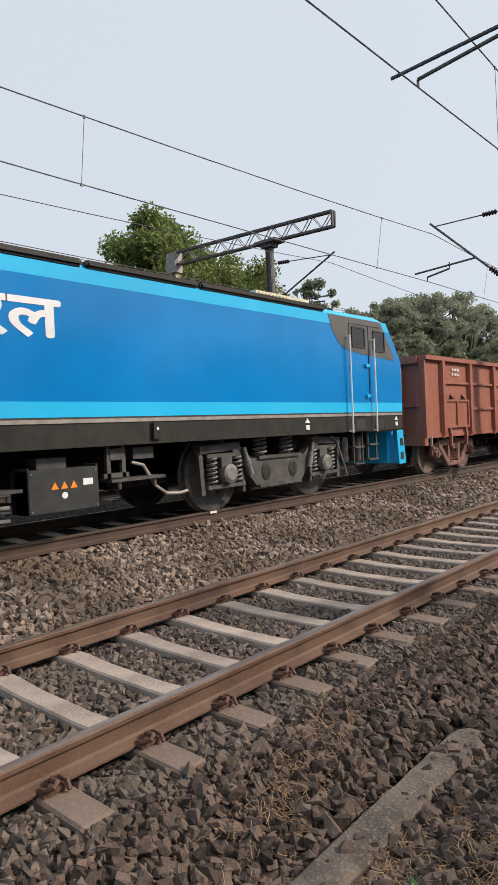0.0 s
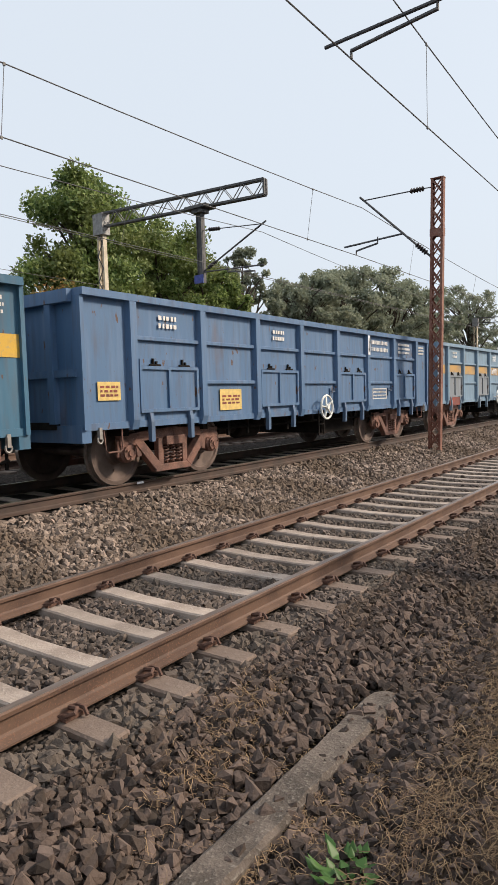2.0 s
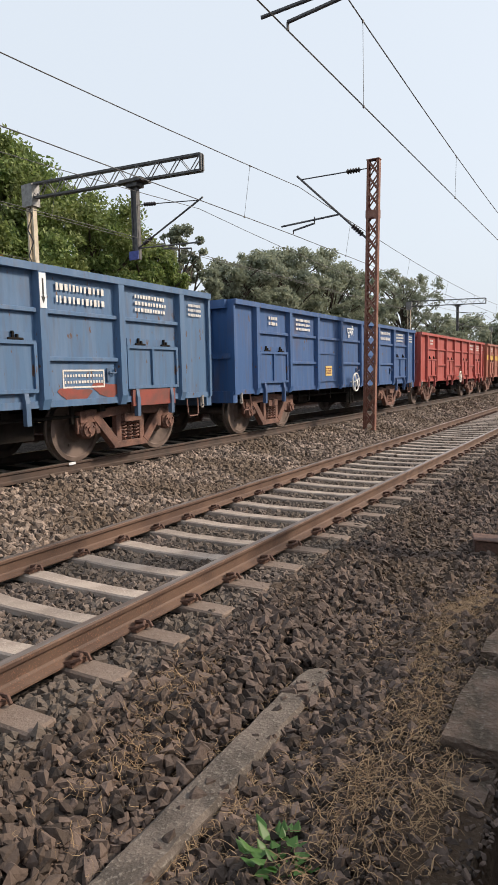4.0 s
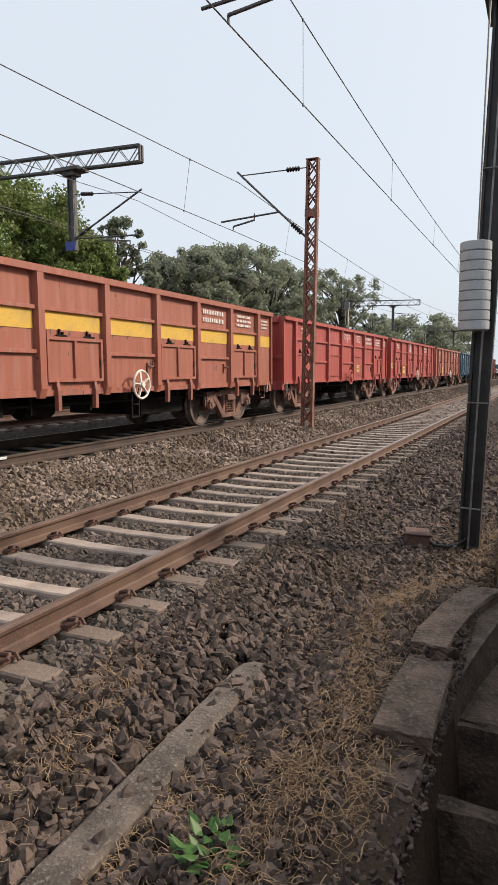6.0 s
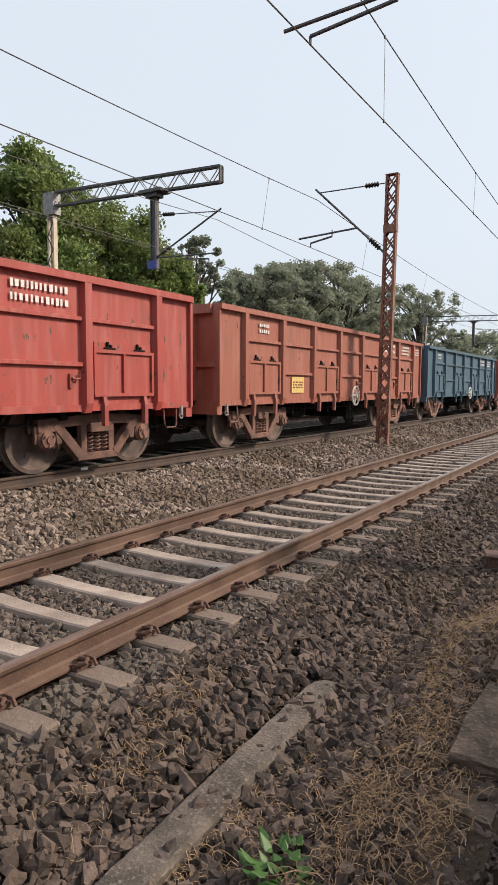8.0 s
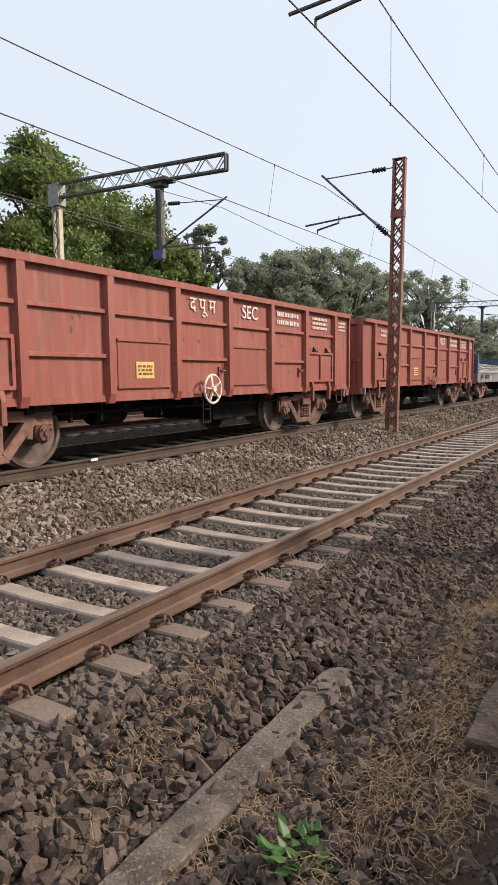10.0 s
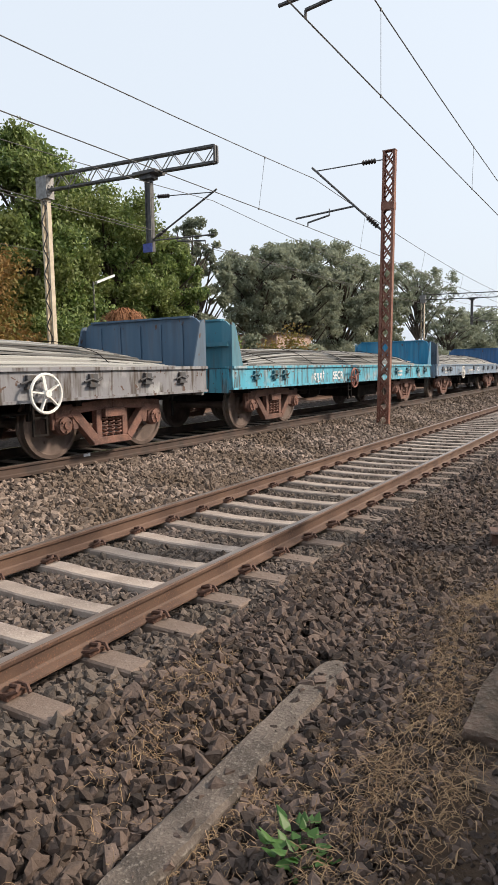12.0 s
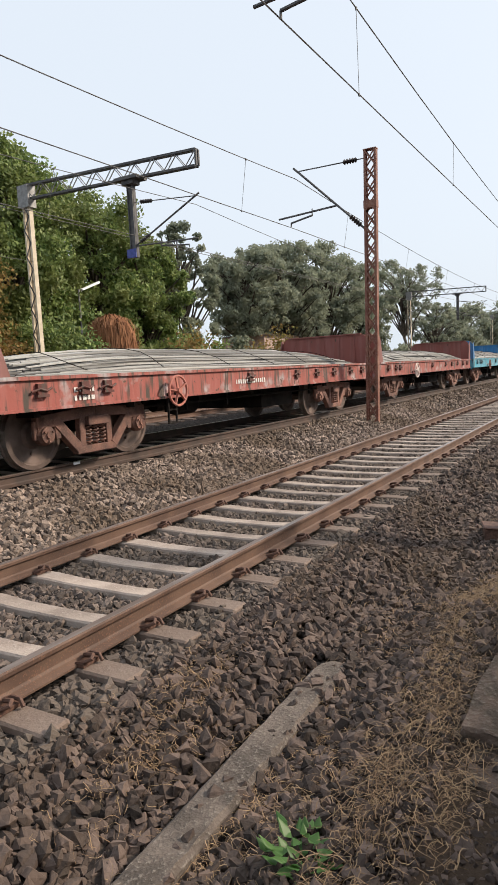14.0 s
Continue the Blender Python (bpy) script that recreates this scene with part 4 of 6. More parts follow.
w1 = gondola("brown-red open steel wagon with patched side doors", BROWN, "DPPD", WHEEL5, (0.55, 0.28, 0.2))
usual_lettering(w1, 5)
for word_, dx_ in (("द पू म", -0.36), ("SEC", 0.34)):
    on_side(w1, "lettering", WORDS[word_], panel(3) + dx_, 2.38).scale = (0.72, 1, 0.8)
w2 = gondola("dark blue open wagon with a yellow stripe", (0.032, 0.115, 0.19), "DPPD", WHEEL5, (0.6, 0.5, 0.35))
usual_lettering(w2, 4)
striped(w2)
on_side(w2, "lettering", WORDS["द पू म रे"], panel(3), 2.38)
on_side(w2, "yellow_panel", BIGPATCH, panel(3), 1.72)
on_side(w2, "blue_square", BLUESQUARE, panel(3) + 0.1, 1.77, "small blue square on the yellow panel").location.y -= 0.006
on_side(w2, "placard", BARS_LONG, panel(1), 1.08)
w3 = gondola("mid blue open wagon with yellow placards", (0.07, 0.14, 0.255), "DDDD", WHEEL5, (0.75, 0.75, 0.72))
usual_lettering(w3)
on_side(w3, "lettering", BARS_MARK, panel(2), 2.45)
on_side(w3, "placard", PLACARD, panel(1), 1.25)
on_side(w3, "placard", PLACARD_S, -5.95, 1.42)
w4 = gondola("faded light blue open wagon with worn yellow stripe", (0.16, 0.25, 0.34), "DDDD", WHEEL5, (0.78, 0.77, 0.74), (0.20, 0.225, 0.25))
usual_lettering(w4, 5)
striped(w4, 1.98, -1)
on_side(w4, "lettering", bold(WORDS["NWR"], 0.011), panel(3), 1.88)
on_side(w4, "lettering", bold(WORDS["उपरे"], 0.009), panel(3), 2.36)
for i_ in (0, 6):
    on_side(w4, "paint_patch", PATCH, panel(i_), 0.95, "red oxide repair paint")
w5 = gondola("blue open wagon with red oxide repair patches", (0.063, 0.132, 0.245), "DDDD", WHEEL4, (0.78, 0.77, 0.74))
usual_lettering(w5)
on_side(w5, "lettering", BARS_MARK, panel(2), 2.45)
on_side(w5, "placard", PLACARD, panel(1), 1.3)
on_side(w5, "placard", PLACARD_S, -5.95, 1.45)
for i_ in (0, 6):
    on_side(w5, "paint_patch", PATCH, panel(i_), 0.95, "red oxide repair paint")
for x_, z_ in ((2.95, 1.04), (3.62, 1.10), (1.75, 1.22)):
    on_side(w5, "paint_patch", PATCHES, x_, z_, "peeled red oxide patch")
bm_ = bmesh.new()
for z_ in (-0.12, 0.12):
    box(bm_, -0.42, 0.42, -0.004, 0.0, z_ - 0.012, z_ + 0.012)
for x_ in (-0.41, 0.41):
    box(bm_, x_ - 0.012, x_ + 0.012, -0.0035, 0.0, -0.12, 0.12)
INFO = mesh_of("info_frame", bm_, M_white)
ARROW_PLATE = sign_mesh("arrow_plate", 0.115, 0.46, M_lamp, 0)
bm_ = bmesh.new()
box(bm_, -0.012, 0.012, -0.004, 0.0, -0.08, 0.16)
plate(bm_, [(-0.035, -0.08), (0.0, -0.17), (0.035, -0.08)], 0.004)
ARROW = mesh_of("arrow", bm_, M_pole)
for w_ in (w3, w5):
    frame_ = on_side(w_, "info_frame", INFO, panel(5), 1.27, "white framed notice on the side")
    for z_ in (-0.045, 0.045):
        part("lettering", BARS_LONG, None, frame_, at=(0, 0, z_)).scale = (0.64, 1, 0.45)
    sign_ = part("arrow_plate", ARROW_PLATE, None, w_, "white plate with a dark arrow", at=(RIBS[5], SIDE - 0.0955, 2.45))
    part("arrow", ARROW, None, sign_, at=(0, -0.006, 0))
w6 = gondola("dark blue open steel wagon", (0.028, 0.085, 0.225), "DPPD", WHEEL5, (0.7, 0.7, 0.68))
usual_lettering(w6, 5)
on_side(w6, "lettering", BARS_SMALL, panel(1), 2.46)
on_side(w6, "lettering", bold(WORDS["पूमरे"], 0.008), panel(3), 2.36)
on_side(w6, "lettering", bold(WORDS["ECR"], 0.008), panel(4), 2.36)
on_side(w6, "placard", PLACARD_S, panel(2), 1.35)
w7 = gondola("bright red open steel wagon", RED, "DDDD")
usual_lettering(w7)
w8 = gondola("rusty brown open wagon with a yellow stripe", ORANGE, "DDDD")
usual_lettering(w8, 5)
striped(w8, 2.02)
w9 = gondola("red open wagon with white lettering", RED, "DPPD", WHEEL5, (0.5, 0.12, 0.09))
usual_lettering(w9, 5)
on_side(w9, "lettering", WORDS["द पू म"], panel(3), 2.38)
on_side(w9, "lettering", WORDS["SEC"], panel(4), 2.36)
on_side(w9, "placard", PLACARD_S, panel(4), 1.35)
w10 = gondola("red open wagon with yellow placards", RED, "DDDD", WHEEL5, (0.7, 0.6, 0.52))
on_side(w10, "lettering", BARS_MARK, panel(0), 2.46)
on_side(w10, "lettering", BARS_NUM, panel(5), 2.46)
on_side(w10, "lettering", bold(WORDS["मरे"], 0.006), panel(2), 2.48)
on_side(w10, "lettering", bold(WORDS["CR"], 0.012), panel(2), 2.25)
on_side(w10, "placard", PLACARD, panel(1), 1.3)
on_side(w10, "placard", PLACARD_S, -5.95, 1.5)
w11 = gondola("brown-red open wagon, faded", (0.30, 0.095, 0.06), "DDDD")
usual_lettering(w11)
on_side(w11, "placard", PLACARD, panel(1), 1.3)
w12 = gondola("dark slate-blue open wagon", (0.04, 0.095, 0.14), "DDDD")
usual_lettering(w12)
w13 = gondola("brown-red open wagon with yellow notice", (0.275, 0.073, 0.052), "DPPD", WHEEL5, (0.72, 0.62, 0.54))
usual_lettering(w13, 5)
on_side(w13, "lettering", WORDS["द पू म"], panel(3), 2.38)
on_side(w13, "lettering", WORDS["SEC"], panel(4), 2.36)
on_side(w13, "placard", PLACARD_S, panel(2), 1.35)
w14 = gondola("brown-red open wagon at the end of its row", (0.275, 0.073, 0.052), "DPPD", WHEEL5, (0.34, 0.125, 0.095))
usual_lettering(w14, 5)
on_side(w14, "lettering", WORDS["NCR"], panel(4), 2.36)
on_side(w14, "placard", PLACARD_S, panel(2), 1.35)
on_side(w14, "paint_patch", LOWPATCH, panel(4), 1.03, "worn pale red band above the sill")
for k_, w_ in enumerate((w1, w2, w3, w4, w5, w6, w7, w8, w9, w10, w11, w12, w13, w14), 1):
    TRAIN.append((w_, PITCH * k_))


# flat wagons with end bulkheads, loaded with long steel rods
def flat_meshes():
    out = []

    def piece(name, *boxes):
        bm = bmesh.new()
        for b in boxes:
            box(bm, *b)
        return mesh_of(name, bm, M_worn)

    web = piece("side_sill", (-6.86, 6.86, -0.04, 0.04, 0.90, 1.27))
    top = piece("top_flange", (-6.86, 6.86, -0.10, 0.10, 1.27, 1.32))
    low = piece("bottom_flange", (-6.86, 6.86, -0.065, 0.065, 0.86, 0.90))
    for s in (-1, 1):
        out += [(web, (0, s * 1.42, 0)), (top, (0, s * 1.40, 0)), (low, (0, s * 1.425, 0))]
    out.append((piece("deck", (-6.80, 6.80, -1.30, 1.30, 1.20, 1.28)), (0, 0, 0)))
    stock = piece("headstock", (-0.04, 0.04, -1.38, 1.38, 0.80, 1.26))
    return out + [(stock, (e * 6.84, 0, 0)) for e in (-1, 1)]


def bulkhead_mesh():
    """End wall with rounded upper corners, ribs on its inside and side gussets."""
    bm = bmesh.new()
    arc = [(-1.42, 1.28), (-1.42, 1.95)] + [(-1.22 - 0.20 * math.cos(a), 1.98 + 0.22 * math.sin(a)) for a in (0.3, 0.7, 1.1, 1.5)]
    arc = arc + [(-y, z) for y, z in arc[::-1]]
    fr = [bm.verts.new((0.0, y, z)) for y, z in arc]
    bk = [bm.verts.new((0.05, y, z)) for y, z in arc]
    bm.faces.new(fr)
    bm.faces.new(bk[::-1])
    for i in range(len(arc)):
        j = (i + 1) % len(arc)
        bm.faces.new((fr[j], fr[i], bk[i], bk[j]))
    for y in (-1.0, -0.5, 0.0, 0.5, 1.0):
        box(bm, -0.022, 0.0, y - 0.03, y + 0.03, 1.28, 2.10)
    box(bm, 0.05, 0.12, -1.38, 1.38, 1.7, 1.78)
    box(bm, -0.05, 0.09, -1.22, 1.22, 2.19, 2.225)
    return mesh_of("bulkhead", bm, M_paint)


def gusset_mesh():
    bm = bmesh.new()
    plate(bm, [(0.06, 1.28), (-0.34, 1.28), (-0.32, 1.36), (-0.10, 2.06), (-0.04, 2.14), (0.06, 2.15)], 0.03)
    return mesh_of("gusset", bm, M_paint)


def stake_mesh():
    bm = bmesh.new()
    box(bm, -0.075, 0.075, -0.05, 0.0, 1.07, 1.22)
    box(bm, -0.10, 0.10, -0.065, 0.0, 1.04, 1.075)
    tube(bm, [(-0.17, -0.03, 1.11), (-0.05, -0.06, 1.15), (0.06, -0.06, 1.12), (0.18, -0.03, 1.16)], 0.017, 6)
    return mesh_of("stake_pocket", bm, M_worn)


FLATS, BULK, GUSSET, STAKE, FLATUNDER = flat_meshes(), bulkhead_mesh(), gusset_mesh(), stake_mesh(), underframe_mesh(6.7)


def flat_wagon(label, color, bulk_a, bulk_b, wheel_color, wheel_x=-3.15):
    w = thing("flat_wagon", label, "freight wagon", group="wagons of the train")
    for me, at in FLATS:
        part(me.name.split(".")[0], me, None, w, at=at, color=color)
    part("underframe", FLATUNDER, None, w)
    for e, bc in ((-1, bulk_a), (1, bulk_b)):
        b = part("bulkhead", BULK, None, w, at=(e * 6.78, 0, 0), color=bc)
        b.rotation_euler = (0, 0, 0 if e > 0 else math.pi)
        for s in (-1, 1):
            g = part("gusset", GUSSET, None, b, at=(0, s * 1.45, 0), color=tuple(min(1, c * 0.8 + 0.03) for c in bc))
        c = part("coupler", COUPLER, None, w, at=(e * 7.05, 0, 0))
        c.rotation_euler = (0, 0, 0 if e > 0 else math.pi)
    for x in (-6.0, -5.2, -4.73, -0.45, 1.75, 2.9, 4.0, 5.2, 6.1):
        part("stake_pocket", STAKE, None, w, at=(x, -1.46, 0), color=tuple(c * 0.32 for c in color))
    for x in (-4.7, 4.7):
        make_bogie(w, x)
    part("handwheel", WHEEL5, None, w, "spoked brake handwheel", at=(wheel_x, -1.62, 0.98), color=wheel_color)
    part("step", STEP, None, w, at=(wheel_x, -1.47, 0))
    return w


def on_sill(w, me, x, z=1.05):
    return part("lettering", me, None, w, at=(x, -1.468, z))


def rod_load(seed):
    """A heap of long steel rods in bundles, tied with wire, sagging towards their ends."""
    rng = np.random.default_rng(seed)
    vs, fs = [], []
    count = 0
    xs = np.linspace(-1, 1, 15)
    for i in range(460):
        layer = rng.uniform(0, 1)
        half = rng.uniform(5.2, 6.45) - 0.8 * layer
        y = rng.uniform(-1.36, 1.36) * (1 - 0.28 * layer)
        z0 = 1.31 + 0.46 * layer * (1 - (abs(y) / 1.6) ** 2)
        ph, am = rng.uniform(0, 6), rng.uniform(0.005, 0.03)
        r = rng.uniform(0.012, 0.021)
        x = xs * half + rng.uniform(-0.25, 0.25)
        zz = z0 - 0.16 * layer * xs ** 4 + am * np.sin(xs * 5 + ph) * 0.6
        yy = y + am * 2.2 * np.sin(xs * 3 + ph)
        zz = np.maximum(zz, 1.295 + r)
        ring = np.stack([np.stack([x, yy + r * math.cos(a), zz + r * math.sin(a)], -1) for a in np.arange(5) * 2 * math.pi / 5], 1)
        vs.append(ring.reshape(-1, 3))
        for s in range(14):
            for k in range(5):
                a, b = s * 5 + k, s * 5 + (k + 1) % 5
                fs.append((count + a, count + b, count + b + 5, count + a + 5))
        count += 75
    ob = new("steel_rods", arrays_mesh("steel_rods", np.concatenate(vs), np.array(fs), M_rod))
    tagged(ob, "heap of long grey steel reinforcing rods on a flat wagon", "steel rods", kind="stuff")
    bm = bmesh.new()
    for x in (-5.0, -3.1, -1.2, 0.7, 2.6, 4.4):
        pts = [(x + 0.15 * math.sin(y * 3 + x), y, 1.33 + 0.47 * (1 - (abs(y) / 1.5) ** 2) * (1 - (abs(x) / 6.5) ** 4 * 0.5)) for y in np.linspace(-1.4, 1.4, 9)]
        for a, b in zip(pts, pts[1:]):
            beam(bm, a, b, 0.013, seg=5)
    part("binding_wire", bm, M_dark, ob)
    return ob


WX16 = -1.02
LIGHT_GREY, TEAL, FLATBLUE, FLATRED = (0.20, 0.20, 0.215), (0.07, 0.34, 0.46), (0.16, 0.28, 0.42), (0.29, 0.078, 0.06)
NAVY, BRIGHT, DULLRED = (0.035, 0.085, 0.16), (0.02, 0.17, 0.40), (0.22, 0.065, 0.05)
flats = [
    flat_wagon("worn lilac-grey flat wagon with dark blue bulkheads", LIGHT_GREY, NAVY, (0.06, 0.115, 0.18), (0.75, 0.74, 0.7), 3.02),
    flat_wagon("turquoise flat wagon with bright blue bulkhead", TEAL, (0.05, 0.2, 0.27), (0.015, 0.20, 0.36), (0.3, 0.12, 0.09), WX16),
    flat_wagon("faded grey-blue flat wagon with blue bulkhead", (0.18, 0.255, 0.345), (0.06, 0.08, 0.11), (0.03, 0.12, 0.28), (0.7, 0.66, 0.6)),
    flat_wagon("rust-red flat wagon with red bulkheads", FLATRED, DULLRED, DULLRED, (0.4, 0.14, 0.1)),
    flat_wagon("rust-red flat wagon with red bulkheads", FLATRED, DULLRED, DULLRED, (0.7, 0.6, 0.55)),
    flat_wagon("turquoise flat wagon with bright blue bulkhead", TEAL, BRIGHT, BRIGHT, (0.3, 0.12, 0.09)),
    flat_wagon("rust-red flat wagon with red bulkheads", FLATRED, DULLRED, DULLRED, (0.4, 0.14, 0.1)),
]
on_sill(flats[0], BARS_LONG, 0.6)
on_sill(flats[0], BARS_MARK, -4.0)
on_sill(flats[1], bold(WORDS["SECR"], 0.008), -1.79, 0.97).scale = (0.85, 1, 0.8)
on_sill(flats[1], bold(WORDS["द पू म रे"], 0.008), -2.94, 0.97).scale = (0.66, 1, 0.8)
on_sill(flats[1], BARS_MARK, 3.3)
on_sill(flats[2], bold(WORDS["NCR"], 0.008), 0.55, 1.0).scale = (0.72, 1, 0.72)
on_sill(flats[2], BARS_LONG, -0.85)
on_sill(flats[2], BARS_MARK, -5.4)
on_sill(flats[3], BARS_LONG, -0.4)
on_sill(flats[3], BARS_MARK, -5.2)
for i_, w_ in enumerate(flats):
    c_ = PITCH * 14.5 + FLAT_PITCH * (i_ + 0.5)
    TRAIN.append((w_, c_))
    TRAIN.append((rod_load(40 + i_), c_))


# locomotive section: x counted like the wagons' places, its rear cab towards +x
LOCOWHEEL = WHEELSET.copy()
LOCOWHEEL.materials[0] = M_bogiegrey


def loco():
    L = thing("locomotive", "glossy blue electric freight locomotive with light blue bands", "locomotive")
    X0 = -10.7

    def rear(z):
        return 6.40 if z < 2.58 else 6.40 - 0.62 * (z - 2.58) / 0.83

    def band(name, z0, z1, y, material, label="", front=X0):
        bm = bmesh.new()
        ring = []
        for z in (z0, z1):
            xr = rear(z)
            ring.append([bm.verts.new(p) for p in ((front, -y, z), (xr - 0.25, -y, z), (xr, -y + 0.30, z), (xr, y - 0.30, z), (xr - 0.25, y, z), (front, y, z))])
        for i in range(6):
            j = (i + 1) % 6
            bm.faces.new((ring[0][i], ring[0][j], ring[1][j], ring[1][i]))
        bm.faces.new(ring[0][::-1])
        bm.faces.new(ring[1])
        return part(name, bm, material, L, label)

    band("underframe", 1.14, 1.44, 1.47, M_grey, "dark grey side sill")
    band("sill_line", 1.44, 1.488, 1.485, M_lightgrey)
    band("sill_seam", 1.488, 1.512, 1.476, M_pole)
    band("lower_band", 1.512, 1.70, 1.48, M_sky, "light blue band")
    band("side_panel", 1.70, 2.58, 1.48, M_blue, "glossy blue body side")
    band("upper_panel", 2.58, 3.16, 1.48, M_blue, "glossy blue body side")
    band("upper_band", 3.16, 3.34, 1.48, M_sky, "light blue band")
    bm = bmesh.new()
    ring = [[bm.verts.new((x, y, z)) for y, z in ((-1.46, 3.34), (-1.36, 3.44), (-0.9, 3.52), (0.9, 3.52), (1.36, 3.44), (1.46, 3.34))] for x in (X0, 5.3, 5.5)]
    for v in ring[2]:
        v.co.z = min(v.co.z, 3.40)
    for a, b in zip(ring, ring[1:]):
        for i in range(6):
            j = (i + 1) % 6
            bm.faces.new((a[i], a[j], b[j], b[i]))
    bm.faces.new(ring[0])
    bm.faces.new(ring[-1][::-1])
    part("roof", bm, M_sky, L, "light blue cab roof")
    for x0, x1 in ((-10.6, -1.72), (-1.66, 0.25), (0.29, 3.42)):
        bm = bmesh.new()
        box(bm, x0, x1, -1.50, 1.40, 3.36, 3.46)
        bmesh.ops.bevel(bm, geom=bm.edges[:], offset=0.03, segments=2, affect="EDGES")
        part("roof_hatch", bm, M_grey, L, "dark grey roof hatch")
    bm = bmesh.new()
    box(bm, 2.55, 4.15, -0.6, 0.6, 3.46, 3.80)
    for i in range(9):
        box(bm, 2.6 + i * 0.1, 2.64 + i * 0.1, -0.64, -0.6, 3.55, 3.76)
    part("roof_equipment", bm, M_cream, L, "cream grille box on the roof")
    bm = bmesh.new()
    plate(bm, [(3.50, 3.335), (3.62, 3.05), (3.78, 2.85), (4.02, 2.72), (4.5, 2.66), (5.86, 2.58), (5.84, 2.70), (5.35, 3.335)], 0.006)
    part("cab_panel", bm, M_cabgrey, L, "dark grey cab side panel", at=(0, -1.48, 0))
    for x0, x1, z0, z1 in ((4.28, 4.72, 2.78, 3.16), (5.05, 5.48, 2.74, 3.14)):
        w = 0.05
        bm = bmesh.new()
        plate(bm, [(x0 + w, z0), (x1 - w, z0), (x1, z0 + w), (x1, z1 - w), (x1 - w, z1), (x0 + w, z1), (x0, z1 - w), (x0, z0 + w)], 0.004)
        part("window", bm, M_glass, L, "dark cab side window", at=(0, -1.487, 0))
        bm = bmesh.new()
        for a, b in (((x0, z0), (x1, z0)), ((x1, z0), (x1, z1)), ((x1, z1), (x0, z1)), ((x0, z1), (x0, z0))):
            beam(bm, (a[0], -1.49, a[1]), (b[0], -1.49, b[1]), 0.025)
        part("window_frame", bm, M_pole, L)
    bm = bmesh.new()
    for x in (4.18, 4.86):
        beam(bm, (x, -1.487, 1.72), (x, -1.487, 3.22), 0.012)
    beam(bm, (4.18, -1.487, 3.22), (5.3, -1.487, 3.22), 0.014)
    part("door_seam", bm, M_pole, L)
    bm = bmesh.new()
    for z in (1.80, 2.40):
        box(bm, 4.70, 4.82, -1.53, -1.48, z, z + 0.06)
    part("door_handle", bm, M_sky, L)
    for x in (4.08, 4.96):
        bm = bmesh.new()
        beam(bm, (x, -1.56, 1.12), (x, -1.56, 2.98), 0.035, seg=8)
        for z in (1.15, 2.95):
            beam(bm, (x, -1.56, z), (x, -1.48, z), 0.03, seg=6)
        part("handrail", bm, M_lamp, L, "white handrail")
    bm = bmesh.new()
    beam(bm, (6.31, -1.37, 1.55), (6.33, -1.37, 2.45), 0.035, seg=8)
    part("handrail", bm, M_lamp, L, "white handrail")
    for x in (2.75, 5.88):
        bm = bmesh.new()
        box(bm, x - 0.05, x + 0.05, -1.485, -1.47, 1.22, 1.30)
        plate(bm, [(x - 0.07, 1.34), (x + 0.07, 1.34), (x, 1.42)], 0.012)
        for v in bm.verts[-6:]:
            v.co.y -= 1.47
        part("jacking_mark", bm, M_lamp, L, "white jacking mark")
    for x in (4.5, 5.2):
        bm = bmesh.new()
        box(bm, x - 0.16, x + 0.16, -1.475, -1.40, 1.18, 1.38)
        part("sill_box", bm, M_pole, L)
    for x, y, z0 in ((4.62, -1.30, 0.50), (5.15, -1.30, 0.56)):
        bm = bmesh.new()
        for dx in (-0.16, 0.16):
            beam(bm, (x + dx, y, 1.16), (x + dx, y, z0), 0.035)
        for z in (z0, (z0 + 1.16) / 2):
            box(bm, x - 0.17, x + 0.17, y - 0.06, y + 0.10, z - 0.015, z + 0.015)
        part("cab_step", bm, M_bogiegrey, L)
    for x in (4.4, 4.9):
        bm = bmesh.new()
        lathe(bm, [(0.06, -0.26), (0.075, -0.22), (0.075, 0.2), (0.06, 0.24)], pose(x, -1.12, 0.80), 12)
        part("air_cylinder", bm, M_springgrey, L)
    bm = bmesh.new()
    plate(bm, [(5.95, 1.12), (6.22, 1.12), (6.32, 0.38), (6.02, 0.38)], 0.10)
    o = part("rail_guard", bm, M_sky, L, "light blue rail guard with two dark plates as openings", at=(0.25, -1.2, 0))
    # Black plates on the uncut guard give the dark of two openings.
    for z in (0.48, 0.78):
        bm = bmesh.new()
        plate(bm, [(6.08, z), (6.22, z), (6.20, z + 0.16), (6.09, z + 0.16)], 0.006)
        part("guard_opening", bm, M_pole, L, at=(0.25, -1.302, 0))
    bm = bmesh.new()
    box(bm, 6.1, 6.52, -1.1, 1.1, 0.4, 1.1)
    part("buffer_beam", bm, M_sky, L)
    bm = bmesh.new()
    for x in (-2.56, -1.62):
        box(bm, x, x + 0.03, -1.40, -1.10, 0.38, 0.93)
    box(bm, -2.56, -1.60, -1.42, -1.0, 0.38, 0.90)
    bmesh.ops.bevel(bm, geom=bm.edges[:], offset=0.01, segments=1, affect="EDGES")
    b = part("equipment_box", bm, M_boxgrey, L, "grey equipment box with warning signs")
    bm = bmesh.new()
    for i in range(3):
        x = -2.22 + i * 0.13
        plate(bm, [(x - 0.05, 0.66), (x + 0.05, 0.66), (x, 0.75)], 0.004)
    part("warning_sign", bm, M_orange, b, "orange warning triangles", at=(0, -1.421, 0))
    bm = bmesh.new()
    box(bm, -1.83, -1.69, -1.426, -1.42, 0.68, 0.76)
    part("label_plate", bm, M_lamp, b)
